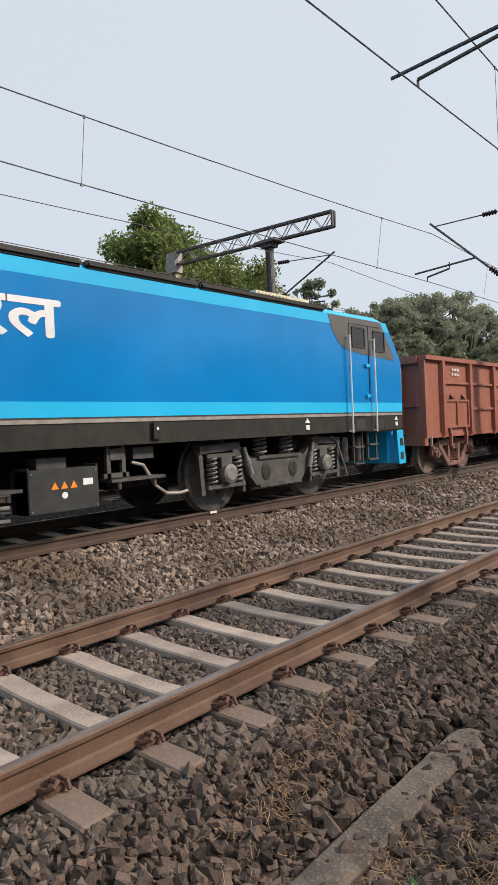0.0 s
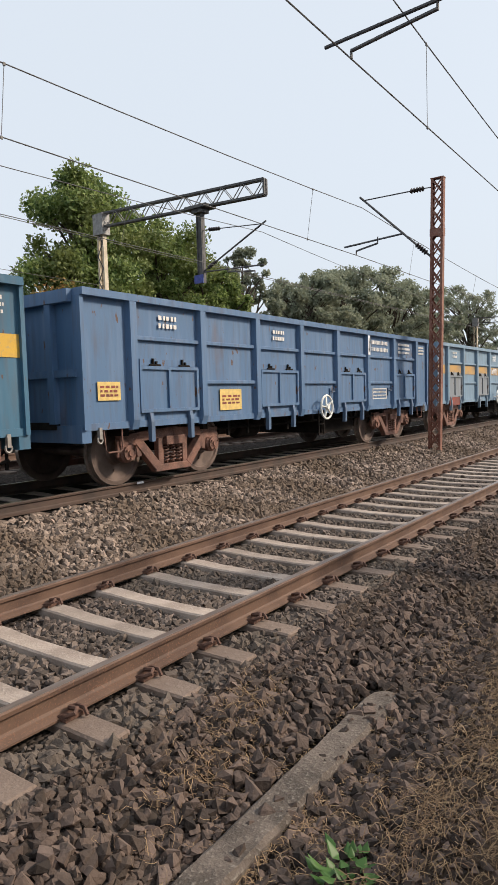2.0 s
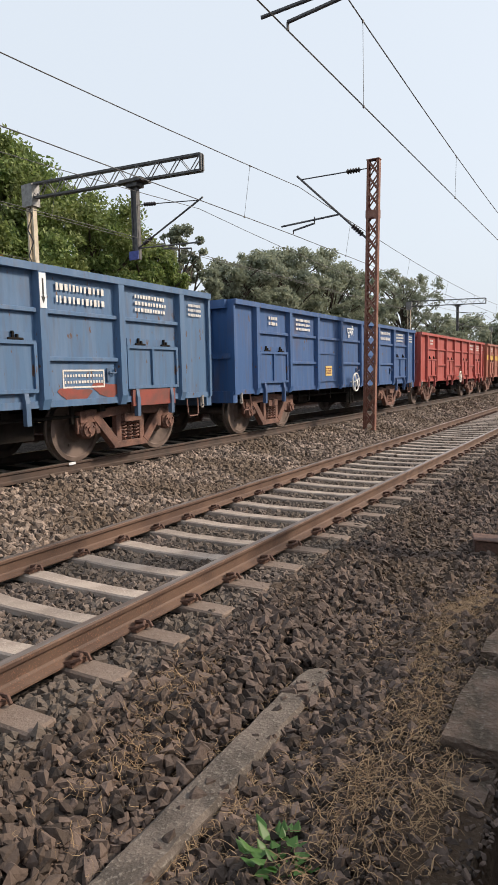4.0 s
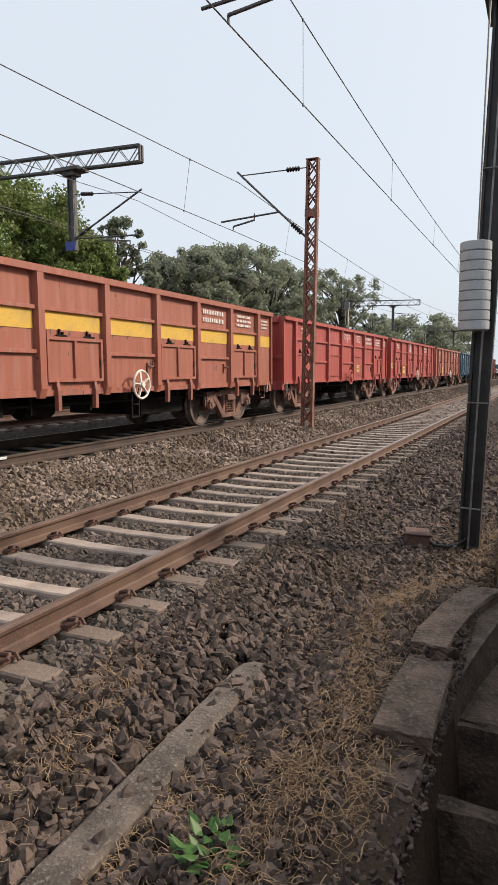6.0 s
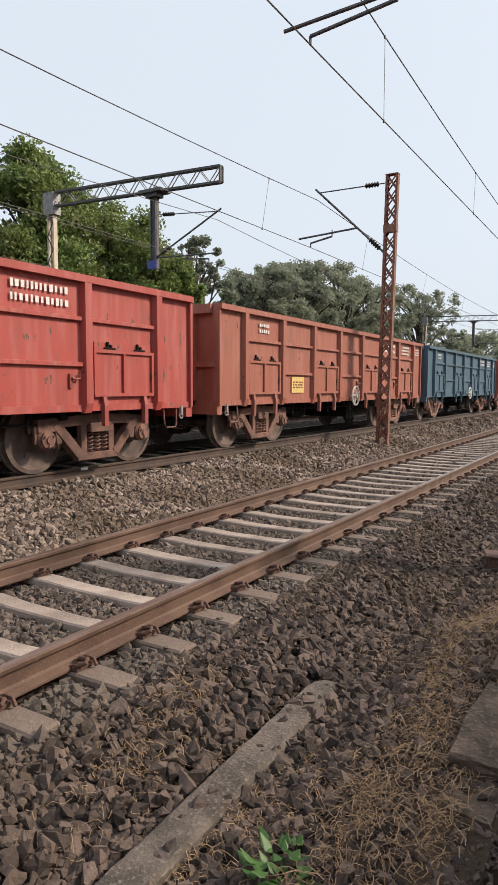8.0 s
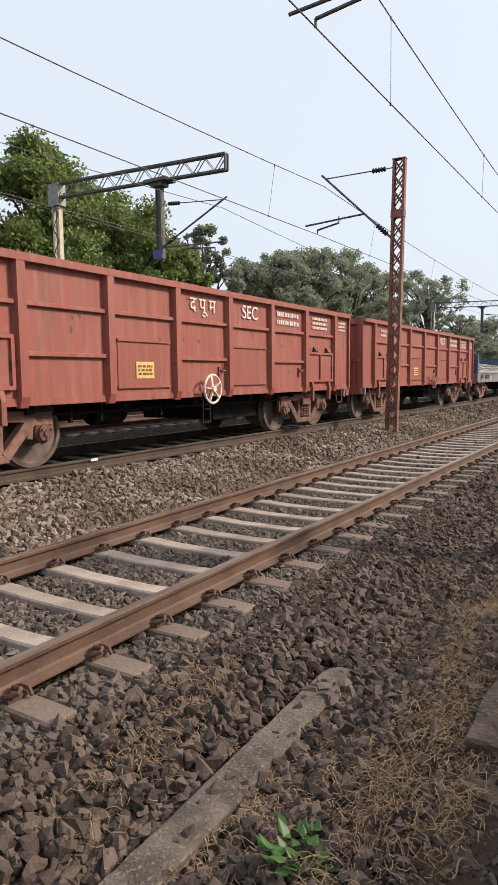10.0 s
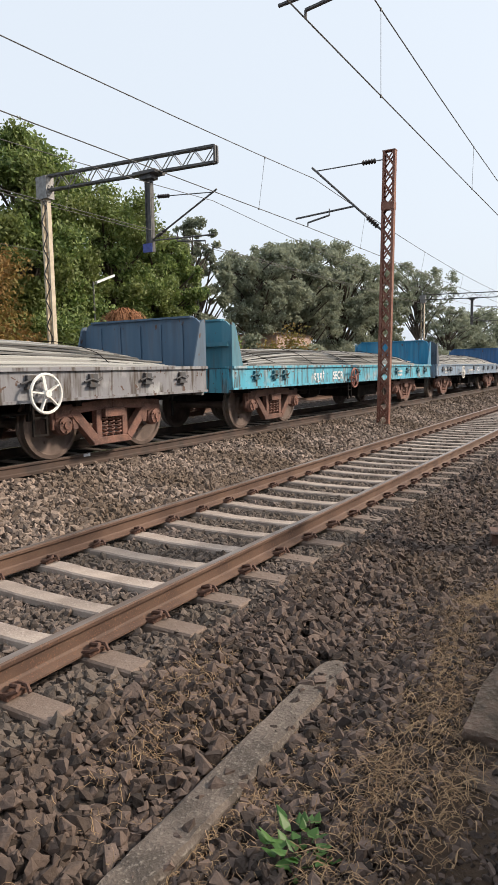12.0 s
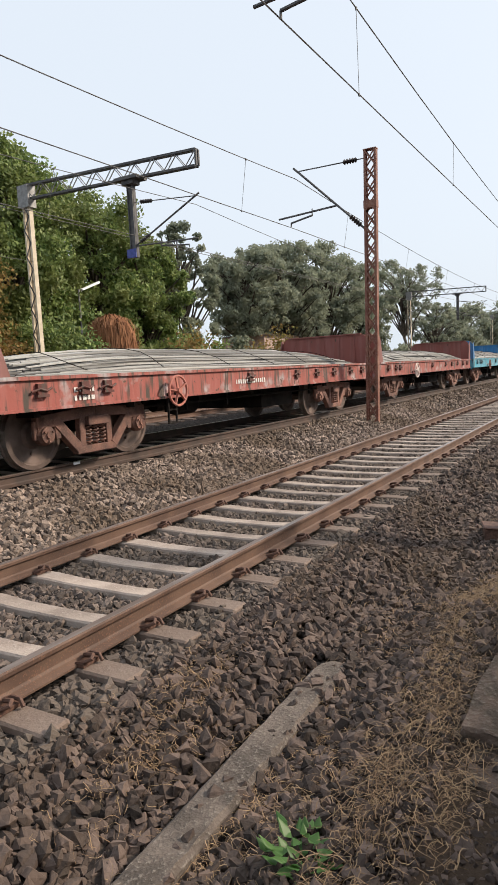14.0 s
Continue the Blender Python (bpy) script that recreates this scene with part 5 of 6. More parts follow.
    bm = bmesh.new()
    lathe(bm, [(0.04, 0.0), (0.04, 0.004)], pose(-2.09, -1.421, 0.58, 90, 0, 0), 14)
    part("warning_disc", bm, M_lamp, b, "small round warning sign")
    bm = bmesh.new()
    box(bm, -2.35, -1.95, -1.25, -1.0, 0.9, 1.03)
    part("lid", bm, M_bogiegrey, b)
    for x in (-2.52, -1.64):
        for z in (0.42, 0.86):
            bm = bmesh.new()
            lathe(bm, [(0.014, 0.0), (0.014, 0.008)], pose(x, -1.42, z, 90, 0, 0), 6)
            part("bolt", bm, M_springgrey, b)
    for x in (-3.05, -0.9):
        bm = bmesh.new()
        box(bm, x - 0.45, x + 0.45, -1.36, -1.10, 0.66, 0.70)
        for dx in (-0.3, 0.3):
            lathe(bm, [(0.03, -0.1), (0.03, 0.0)], pose(x + dx, -1.3, 0.66), 8)
        part("carrier_shelf", bm, M_bogiegrey, L)
    bm = bmesh.new()
    box(bm, -0.95, -0.6, -1.3, -1.1, 0.94, 1.10)
    part("junction_case", bm, M_bogiegrey, L)
    bm = bmesh.new()
    box(bm, -0.70, -0.665, -1.524, -1.52, 1.32, 1.36)
    part("paint_dot", bm, M_lamp, L, "small white paint dot")
    bm = bmesh.new()
    box(bm, -0.75, -0.62, -1.52, -1.46, 1.20, 1.42)
    part("jacking_bracket", bm, M_grey, L)
    bm = bmesh.new()
    for z in (0.35, 0.5, 0.65):
        beam(bm, (-4.2, -1.32, z), (-2.75, -1.32, z), 0.05, seg=6)
    part("pipe", bm, M_springgrey, L)
    for x in (-3.2, -1.25):
        bm = bmesh.new()
        for dx in (-0.12, 0.12):
            beam(bm, (x + dx, -1.3, 1.14), (x + dx, -1.3, 0.72), 0.06)
        beam(bm, (x - 0.2, -1.3, 0.75), (x + 0.2, -1.3, 0.75), 0.06)
        box(bm, x - 0.1, x + 0.1, -1.34, -1.2, 0.95, 1.1)
        part("bracket", bm, M_bogiegrey, L)
    bm = bmesh.new()
    pts = [(-0.95, 0.9), (-0.75, 0.85), (-0.55, 0.55), (-0.35, 0.42), (-0.1, 0.4), (0.05, 0.42)]
    tube(bm, [(a, -1.25, c) for a, c in pts], 0.025, 8)
    part("cable", bm, M_lightgrey, L)
    bm = bmesh.new()
    box(bm, -9.5, 5.6, -0.6, 0.6, 0.62, 1.16)
    box(bm, -6.0, -2.7, -1.0, 1.0, 0.35, 1.14)
    box(bm, -0.9, 0.4, -0.6, 0.6, 0.5, 1.14)
    box(bm, 4.2, 5.9, -0.7, 0.7, 0.5, 1.14)
    part("underfloor_equipment", bm, M_dark, L, "black underfloor equipment")
    part("lettering", WORDS["रेल"], None, L, "large white Hindi lettering", at=(-2.62, -1.484, 2.46)).scale = (1.6, 1, 1.12)
    for bx in (2.2, -8.0):
        bm = bmesh.new()
        box(bm, -1.4, 1.4, -0.6, 0.6, 0.45, 0.80)
        bogie = part("bogie", bm, M_bogiegrey, L, "dark grey locomotive bogie", at=(bx, 0, 0))

        def fitting(name, shape, *data):
            bm = bmesh.new()
            shape(bm, *data)
            return part(name, bm, M_bogiegrey, bogie)

        for s in (-1, 1):
            for sx in (-1, 1):
                fitting("frame_arm", beam, (sx * 0.98, s * 1.18, 1.03), (sx * 1.86, s * 1.18, 0.99), 0.14, 0.12)
                fitting("axle_housing", box, sx * 1.3 - 0.12, sx * 1.3 + 0.12, s * 1.18 - 0.08, s * 1.18 + 0.08, 0.45, 0.86)
                for z in (0.38, 0.86):
                    fitting("spring_seat", box, sx * 1.3 - 0.42, sx * 1.3 + 0.42, s * 1.18 - 0.08, s * 1.18 + 0.08, z, z + 0.06)
                fitting("end_post", beam, (sx * 1.84, s * 1.18, 0.99), (sx * 1.80, s * 1.18, 0.30), 0.08, 0.10)
                fitting("brake_hanger", beam, (sx * 0.92, s * 1.2, 0.62), (sx * 0.90, s * 1.2, 0.28), 0.06, 0.08)
            yoke = fitting("yoke", plate, [(-1.24, 1.05), (-1.02, 1.05), (-0.70, 0.80), (0.70, 0.80), (1.02, 1.05), (1.24, 1.05), (0.62, 0.36), (0.52, 0.31), (-0.52, 0.31), (-0.62, 0.36)], 0.14)
            yoke.location.y = s * 1.18 + 0.07
            for z in (0.335, 0.80):
                fitting("yoke_flange", box, -0.56, 0.56, s * 1.18 - 0.11, s * 1.18 + 0.11, z - 0.025, z + 0.025)
        for s in (-1, 1):
            # Dark discs laid on the yoke in place of its shaded holes.
            for dx in (-0.36, 0.36):
                bm = bmesh.new()
                lathe(bm, [(0.15, 0), (0.15, 0.025), (0.11, 0.03)], pose(dx, s * 1.235, 0.57, 90 if s < 0 else -90, 0, 0), 18)
                for v in bm.verts:
                    v.co.x = dx + (v.co.x - dx) * 0.75
                part("opening", bm, M_pole, bogie)
            for dx in (-0.85, 0.85):
                bm = bmesh.new()
                lathe(bm, [(0.055, -0.2), (0.055, 0.05), (0.035, 0.06), (0.035, 0.26)], pose(dx, s * 1.29, 0.74, 0, 18 if dx > 0 else -18, 0), 10)
                part("damper", bm, M_springgrey, bogie)
            bm = bmesh.new()
            pts = [(1.55, 1.08), (1.72, 0.98), (1.86, 0.70), (1.98, 0.46), (2.04, 0.30)]
            tube(bm, [(p, s * 1.27, q) for p, q in pts], 0.02, 8)
            part("sand_pipe", bm, M_springgrey, bogie)
            for dx in (-1.58, -1.02, 1.02, 1.58):
                bm = bmesh.new()
                coil(bm, dx, s * 1.2, 0.44, 0.86, 0.075, 0.018, 6)
                part("spring", bm, M_springgrey, bogie)
            for dx in (-1.3, 1.3):
                bm = bmesh.new()
                lathe(bm, [(0.15, 0), (0.15, 0.12), (0.1, 0.15)], pose(dx, s * 1.22, 0.6, 90 * (1 if s < 0 else -1), 0, 0), 16)
                part("axle_box", bm, M_springgrey, bogie)
            for dx in (-0.35, 0.35):
                bm = bmesh.new()
                coil(bm, dx, s * 1.12, 0.83, 1.13, 0.11, 0.022, 4)
                part("spring", bm, M_springgrey, bogie)
        for dx in (-1.3, 1.3):
            o = part("wheelset", LOCOWHEEL, None, bogie, at=(dx, 0, 0.6))
            o.scale = (1.2, 1, 1.2)
    return L


TRAIN.append((loco(), 0.0))

# ---- masts, portals and wires ----
def lattice_mast():
    mast = thing("lattice_mast", "rust-red lattice steel mast between the tracks", "overhead mast", at=(15.0, 3.23, 0))
    mast.rotation_euler = (radians(0.9), radians(0.5), 0)
    z0, z1, wy, wx = -0.3, 7.22, 0.165, 0.075
    for sy in (-1, 1):
        bm = bmesh.new()
        box(bm, -wx, wx, sy * wy - 0.006, sy * wy + 0.006, z0, z1)
        for sx in (-1, 1):
            box(bm, sx * wx - 0.006, sx * wx + 0.006, min(sy * wy, sy * (wy - 0.055)), max(sy * wy, sy * (wy - 0.055)), z0, z1)
        part("channel", bm, M_mast, mast)
    n = 19
    h = (z1 - z0) / n
    for i in range(n):
        a, b = z0 + i * h, z0 + (i + 1) * h
        for sx in (-1, 1):
            for k in (-1, 1):
                bm = bmesh.new()
                x = sx * (wx + 0.011 + 0.004 * k)
                beam(bm, (x, -k * (wy - 0.02), a), (x, k * (wy - 0.02), b), 0.008, 0.04)
                part("lace_bar", bm, M_mast, mast)
    for za, zb in ((5.72, 5.92), (z1, z1 + 0.025)):
        bm = bmesh.new()
        box(bm, -wx - 0.018, wx + 0.018, -wy - 0.014, wy + 0.014, za, zb)
        part("band", bm, M_mast, mast)
    return mast


def insulator(bm, a, b, r=0.075, n=5):
    a, b = Vector(a), Vector(b)
    m = Matrix.Translation(a) @ (b - a).to_track_quat("Z", "Y").to_matrix().to_4x4()
    L = (b - a).length
    prof = []
    for i in range(n):
        prof += [(r * 0.45, L * i / n), (r, L * (i + 0.4) / n), (r * 0.9, L * (i + 0.6) / n)]
    prof.append((r * 0.45, L))
    lathe(bm, prof, m, 10)


def cantilever(x, root_y, root_z, tip, contact, group_label, drop=1.45):
    """Bracket assembly: stay, raking tube, registration tube and steady arm; tip and contact are (y, z)."""
    c = thing("cantilever_bracket", group_label, "overhead bracket")
    sgn = 1 if tip[0] > root_y else -1
    top = (x, root_y, root_z)
    low = (x, root_y, root_z - drop)
    tipp = (x, tip[0], tip[1])
    bm = bmesh.new()
    mid = Vector(top).lerp(Vector(tipp), 0.3)
    beam(bm, mid, tipp, 0.035, seg=6)
    beam(bm, top, mid, 0.03, seg=6)
    part("stay", bm, M_boom, c)
    bm = bmesh.new()
    l2 = Vector(low).lerp(Vector(tipp), 0.22)
    beam(bm, low, l2, 0.06, seg=6)
    over = Vector(tipp) + (Vector(tipp) - Vector(low)) * 0.06
    beam(bm, l2, over, 0.062, seg=8)
    part("raking_tube", bm, M_boom, c)
    bm = bmesh.new()
    insulator(bm, Vector(top).lerp(Vector(tipp), 0.10), mid)
    part("insulator", bm, M_insul, c, "dark brown insulator")
    bm = bmesh.new()
    insulator(bm, Vector(low).lerp(Vector(tipp), 0.07), l2)
    part("insulator", bm, M_insul, c, "dark brown insulator")
    bm = bmesh.new()
    t = (contact[1] + 0.36 - low[2]) / (tipp[2] - low[2])
    r0 = Vector(low).lerp(Vector(tipp), t)
    r1 = Vector((x, contact[0] + sgn * 0.38, contact[1] + 0.26))
    beam(bm, r0, r1, 0.055, seg=6)
    part("registration_tube", bm, M_boom, c)
    bm = bmesh.new()
    s0 = r0.lerp(r1, 0.42)
    beam(bm, s0 + Vector((0, 0, 0.08)), s0 - Vector((0, 0, 0.12)), 0.035, seg=6)
    beam(bm, s0 - Vector((0, 0, 0.10)), (x, contact[0], contact[1] + 0.10), 0.055, seg=6)
    beam(bm, (x, contact[0], contact[1] + 0.10), (x, contact[0], contact[1]), 0.04, seg=6)
    part("steady_arm", bm, M_boom, c)
    return c


def portal(x, detail=True):
    """A column beyond the tracks with a lattice boom and a drop post that carries a bracket."""
    p = thing("cantilever_portal", "grey steel column with a lattice boom over the tracks", "overhead portal", group="portals")
    yc, ye, z0, zb, zt = 17.25, 9.5, -0.6, 8.38, 8.90
    lean = 0.35
    for s in (-1, 1):
        bm = bmesh.new()
        box(bm, x - 0.095, x + 0.095, yc + s * 0.17 - 0.012, yc + s * 0.17 + 0.012, z0, zb + 0.2)
        for sx in (-1, 1):
            box(bm, x + sx * 0.095 - 0.008, x + sx * 0.095 + 0.008, yc + s * 0.14 - 0.03, yc + s * 0.14 + 0.03, z0, zb + 0.2)
        part("column", bm, M_column, p)
    for i in range(18):
        z = z0 + 0.5 * i
        for sx in (-1, 1):
            bm = bmesh.new()
            k = 0.15 if i % 2 else -0.15
            beam(bm, (x + sx * 0.11, yc - k, z), (x + sx * 0.11, yc + k, z + 0.5), 0.012, 0.05)
            part("column_lace", bm, M_boom, p)
    bm = bmesh.new()
    box(bm, x - 0.2, x + 0.2, yc - 0.28, yc + 0.28, zb - 0.15, zt + 0.16)
    part("head_box", bm, M_galv, p)
    for z in (zb, zt):
        for s in (-0.07, 0.07):
            bm = bmesh.new()
            beam(bm, (x + s, yc, z + 0.18), (x + s + lean, ye, z), 0.075, 0.075)
            part("boom_chord", bm, M_boom, p)
    for s in (-0.07, 0.07):
        bm = bmesh.new()
        beam(bm, (x + s + lean, ye, zb), (x + s + lean, ye, zt), 0.07)
        part("boom_end", bm, M_boom, p)
    n = 18
    for i in range(n):
        a, b = i / n, (i + 1) / n
        f = lambda t, z, s: (x + s + lean * t, yc + (ye - yc) * t, z + 0.18 * (1 - t))
        for s in (-0.08, 0.08):
            bm = bmesh.new()
            beam(bm, f(a, zb if i % 2 else zt, s), f(b, zt if i % 2 else zb, s), 0.035, 0.02)
            part("lace_bar", bm, M_galv, p)
    yd, xd = 12.25, x + 0.2
    bm = bmesh.new()
    box(bm, xd - 0.05, xd + 0.05, yd - 0.13, yd + 0.13, 5.75, zb - 0.05)
    box(bm, xd - 0.10, xd + 0.10, yd - 0.12, yd - 0.09, 5.75, zb)
    box(bm, xd - 0.10, xd + 0.10, yd + 0.09, yd + 0.12, 5.75, zb)
    box(bm, xd - 0.30, xd + 0.30, yd - 0.50, yd + 0.50, zb - 0.02, zb + 0.09)
    box(bm, xd - 0.2, xd + 0.2, yd - 0.25, yd + 0.25, zb - 0.16, zb - 0.02)
    part("drop_post", bm, M_boom, p)
    if detail:
        bm = bmesh.new()
        box(bm, xd - 0.2, xd - 0.16, yd - 0.2, yd + 0.2, 5.72, 6.02)
        part("number_plate", bm, M_blueplate, p, "blue enamel plate")
    cantilever(xd, yd - 0.12, 7.62, (9.55, 7.40), (9.9, 5.78), "thin dark bracket with insulators")
    return p


lattice_mast()
cantilever(15.0, 3.28, 7.02, (5.24, 7.05), (5.50, 5.58), "dark steel bracket with insulators on a lattice mast", 1.84)
for x_ in (16.0, 67.0, 116.0):
    portal(x_, x_ < 20)


def near_mast():
    """A dark channel mast by the track with a stack of tensioning weights."""
    m = thing("black_mast", "black steel channel mast with pale conduit", "overhead mast", at=(5.25, -2.16, 0))
    m.rotation_euler = (radians(1.9), 0, 0)
    bm = bmesh.new()
    box(bm, -0.012, 0.012, -0.08, 0.08, -0.5, 8.3)
    part("web", bm, M_pole, m)
    for s in (-1, 1):
        bm = bmesh.new()
        box(bm, -0.08, 0.08, s * 0.095 - 0.014, s * 0.095 + 0.014, -0.5, 8.3)
        part("flange", bm, M_pole, m)
    bm = bmesh.new()
    beam(bm, (-0.10, 0.0, -0.4), (-0.10, 0.0, 5.0), 0.022, seg=8)
    part("conduit", bm, M_galv, m, "pale grey conduit")
    for z in (0.05, 1.2, 3.6):
        bm = bmesh.new()
        beam(bm, (-0.11, -0.10, z), (-0.11, 0.11, z), 0.03, 0.012)
        part("clamp", bm, M_galv, m)
    for z in (5.3, 5.9, 7.35):
        bm = bmesh.new()
        box(bm, -0.36 if z < 5.5 else -0.10, 0.50, -0.02 if z < 5.5 else 0.05, 0.20 if z < 5.5 else 0.42, z - 0.06, z + 0.06)
        part("outrigger", bm, M_pole, m)
    w = thing("tension_weights", "stack of silver-grey cylindrical tensioning weights beside a mast", "weights")
    for i in range(9):
        bm = bmesh.new()
        lathe(bm, [(0.145, 0), (0.155, 0.008), (0.155, 0.088), (0.145, 0.095)], pose(4.95, -2.15, 1.95 + i * 0.0985), 28)
        part("weight", bm, M_weight, w)
    bm = bmesh.new()
    beam(bm, (4.95, -2.15, 1.93), (4.97, -2.21, 5.28), 0.02, seg=6)
    part("weight_rod", bm, M_galv, w)
    bm = bmesh.new()
    box(bm, 0, 0.12, -0.42, -0.18, 2.2, 2.75)
    part("side_box", bm, M_pole, m)


near_mast()
cantilever(5.69, -2.0, 7.35, (0.95, 7.42), (1.0, 5.93), "dark steel bracket over the near track")


def wire_run(name, label, catenary, contact, drops, dip):
    """A carrying wire and a contact wire with droppers; (x, y, z) supports with their sag between."""
    w = thing(name, label, "overhead wire")

    def strand(pts, sag, r, part_name):
        bm = bmesh.new()
        line = []
        for a, b in zip(pts, pts[1:]):
            for i in range(16):
                t = i / 16
                p = Vector(a).lerp(Vector(b), t)
                p.z -= sag * 4 * t * (1 - t) * ((b[0] - a[0]) / 50) ** 2
                line.append(p)
        line.append(Vector(pts[-1]))
        tube(bm, line, r / 2, 5)
        part(part_name, bm, M_wire, w)
        return line

    cat = strand(catenary, dip, 0.021, "carrying_wire")
    con = strand(contact, 0.03, 0.021, "contact_wire")

    def at(line, x):
        for a, b in zip(line, line[1:]):
            if a.x <= x <= b.x:
                return a.lerp(b, (x - a.x) / (b.x - a.x))
    for x in drops:
        a, b = at(cat, x), at(con, x)
        if a and b:
            bm = bmesh.new()
            beam(bm, a, b, 0.007, seg=4)
            for p in (a, b):
                box(bm, p.x - 0.018, p.x + 0.018, p.y - 0.012, p.y + 0.012, p.z - 0.03, p.z + 0.015)
            part("dropper", bm, M_wire, w)


wire_run("overhead_wire_1", "dark overhead wires over the near track", [(-44, 0.9, 7.4), (5.69, 1.02, 7.42), (55, 0.6, 7.4), (110, 0.9, 7.4), (165, 0.9, 7.4)],
         [(-44, 0.8, 5.93), (5.69, 1.0, 5.93), (55, 0.8, 5.9), (110, 1.0, 5.9), (165, 0.9, 5.9)], (-3, 2.2, 8.43, 14.95, 21.5, 28, 35, 42, 49, 62, 70, 78), 0.88)
wire_run("overhead_wire_2", "dark overhead wires over the train", [(-35, 5.3, 6.85), (15, 5.3, 6.86), (64, 5.3, 6.95), (112, 5.3, 6.95), (165, 5.3, 6.95)],
         [(-35, 5.45, 5.3), (-8, 5.45, 5.34), (3, 5.45, 5.39), (15, 5.5, 5.56), (64, 5.3, 5.75), (112, 5.5, 5.8), (165, 5.3, 5.8)], (-12, -4, 3.5, 12.2, 19, 26, 33, 40, 48, 56), 0.70)
wire_run("overhead_wire_3", "dark overhead wires beyond the train", [(-34, 9.6, 7.1), (16.2, 9.55, 7.12), (67.2, 9.55, 7.2), (116.2, 9.6, 7.2), (165, 9.6, 7.2)],
         [(-34, 9.7, 5.75), (16.2, 9.9, 5.75), (67.2, 9.7, 5.75), (116.2, 9.9, 5.75), (165, 9.7, 5.75)], (-6, 4, 10, 22, 28, 34, 40, 48, 54), 0.72)
bm_ = bmesh.new()
beam(bm_, (-40, 17.0, 8.2), (16, 17.1, 8.0), 0.03, seg=5)
beam(bm_, (16, 17.1, 8.0), (62, 17.1, 8.0), 0.03, seg=5)
beam(bm_, (-40, 17.0, 6.3), (16, 17.1, 6.2), 0.02, seg=5)
tagged(part("feeder_wire", bm_, M_wire), "dark feeder wires along the far columns", "overhead wire")

# ---- trees, bushes, house, lamp ----
def leaf_cloud(rng, centres, radii, n, size, flat=0.8):
    """Leaf quads on and in clumps; returns corners and faces."""
    which = rng.choice(len(centres), n, p=radii ** 2 / (radii ** 2).sum())
    d = rng.normal(size=(n, 3))
    d /= np.linalg.norm(d, axis=1)[:, None]
    r = radii[which] * np.minimum(np.abs(rng.normal(0.58, 0.36, n)), rng.uniform(0.9, 1.06, n))
    c = centres[which] + d * r[:, None] * np.array([1, 1, flat])
    turn = random_turns(rng, n)
    s = size * rng.uniform(0.6, 1.3, n)
    q = np.array([[-0.5, 0, 0], [0, -0.28, 0.06], [0.5, 0, 0], [0, 0.28, 0.06]])
    v = np.einsum("nij,vj->nvi", turn, q) * s[:, None, None] + c[:, None, :]
    return v.reshape(-1, 3), np.arange(n * 4).reshape(n, 4)


def tree(label, x, y, height, spread, seed, material=None, leaves=9000, size=0.34, trunk=0.28, low=0.35, sparse=1.0, clumps=60, top=0.75):
    """Trunk and limbs that reach out to the leaf clumps of an uneven crown."""
    rng = np.random.default_rng(seed)
    t = thing("tree", label, "tree", at=(x, y, -0.4), group="trees behind the tracks")
    lo = height * low
    c = []
    while len(c) < clumps:
        p = rng.uniform(-1, 1, 3)
        k = math.hypot(p[0], p[1])
        shape = math.sqrt(max(0.0, 1 - max(0.0, p[2]) ** 2 * top)) * (1.0 - 0.35 * max(0.0, -p[2]))
        if k < shape * rng.uniform(0.55, 1.0):
            c.append((p[0] * spread, p[1] * spread, lo + (height - lo) * (p[2] + 1) / 2))
    c = np.array(c)
    rad = rng.uniform(0.11, 0.25, len(c)) * spread * sparse
    c[:, 2] = np.clip(c[:, 2], lo + rad * 0.5, height - rad * 0.7)
    bm = bmesh.new()

    def limb(pts, r0, r1):
        pts = [Vector(p) for p in pts]
        rings = []
        for i, p in enumerate(pts):
            d = (pts[min(i + 1, len(pts) - 1)] - pts[max(i - 1, 0)]).normalized()
            m = Matrix.Translation(p) @ d.to_track_quat("Z", "Y").to_matrix().to_4x4()
            r = r0 + (r1 - r0) * i / (len(pts) - 1)
            rings.append([bm.verts.new(m @ Vector((r * math.cos(k * 1.0472), r * math.sin(k * 1.0472), 0))) for k in range(6)])
        for a, b in zip(rings, rings[1:]):
            for k in range(6):
                bm.faces.new((a[k], a[(k + 1) % 6], b[(k + 1) % 6], b[k]))

    stem = [(rng.normal(0, 0.06) * i, rng.normal(0, 0.06) * i, height * 0.8 * i / 7) for i in range(8)]
    limb(stem, trunk, trunk * 0.25)
    for i in range(0, len(c), 2):
        h = min(6, max(1, int(c[i][2] / height / 0.8 * 7) - 2))
        a = Vector(stem[h])
        b = Vector(c[i])
        m = a.lerp(b, 0.5) + Vector((rng.normal(0, 0.2), rng.normal(0, 0.2), 0.12 * (b - a).length))
        limb([a, m, b], trunk * 0.35, 0.03)
    part("trunk", bm, M_bark, t)
    v, f = leaf_cloud(rng, c, rad, leaves, size)
    part("crown", arrays_mesh("crown", v, f, material or M_leaf), None, t)
    return t


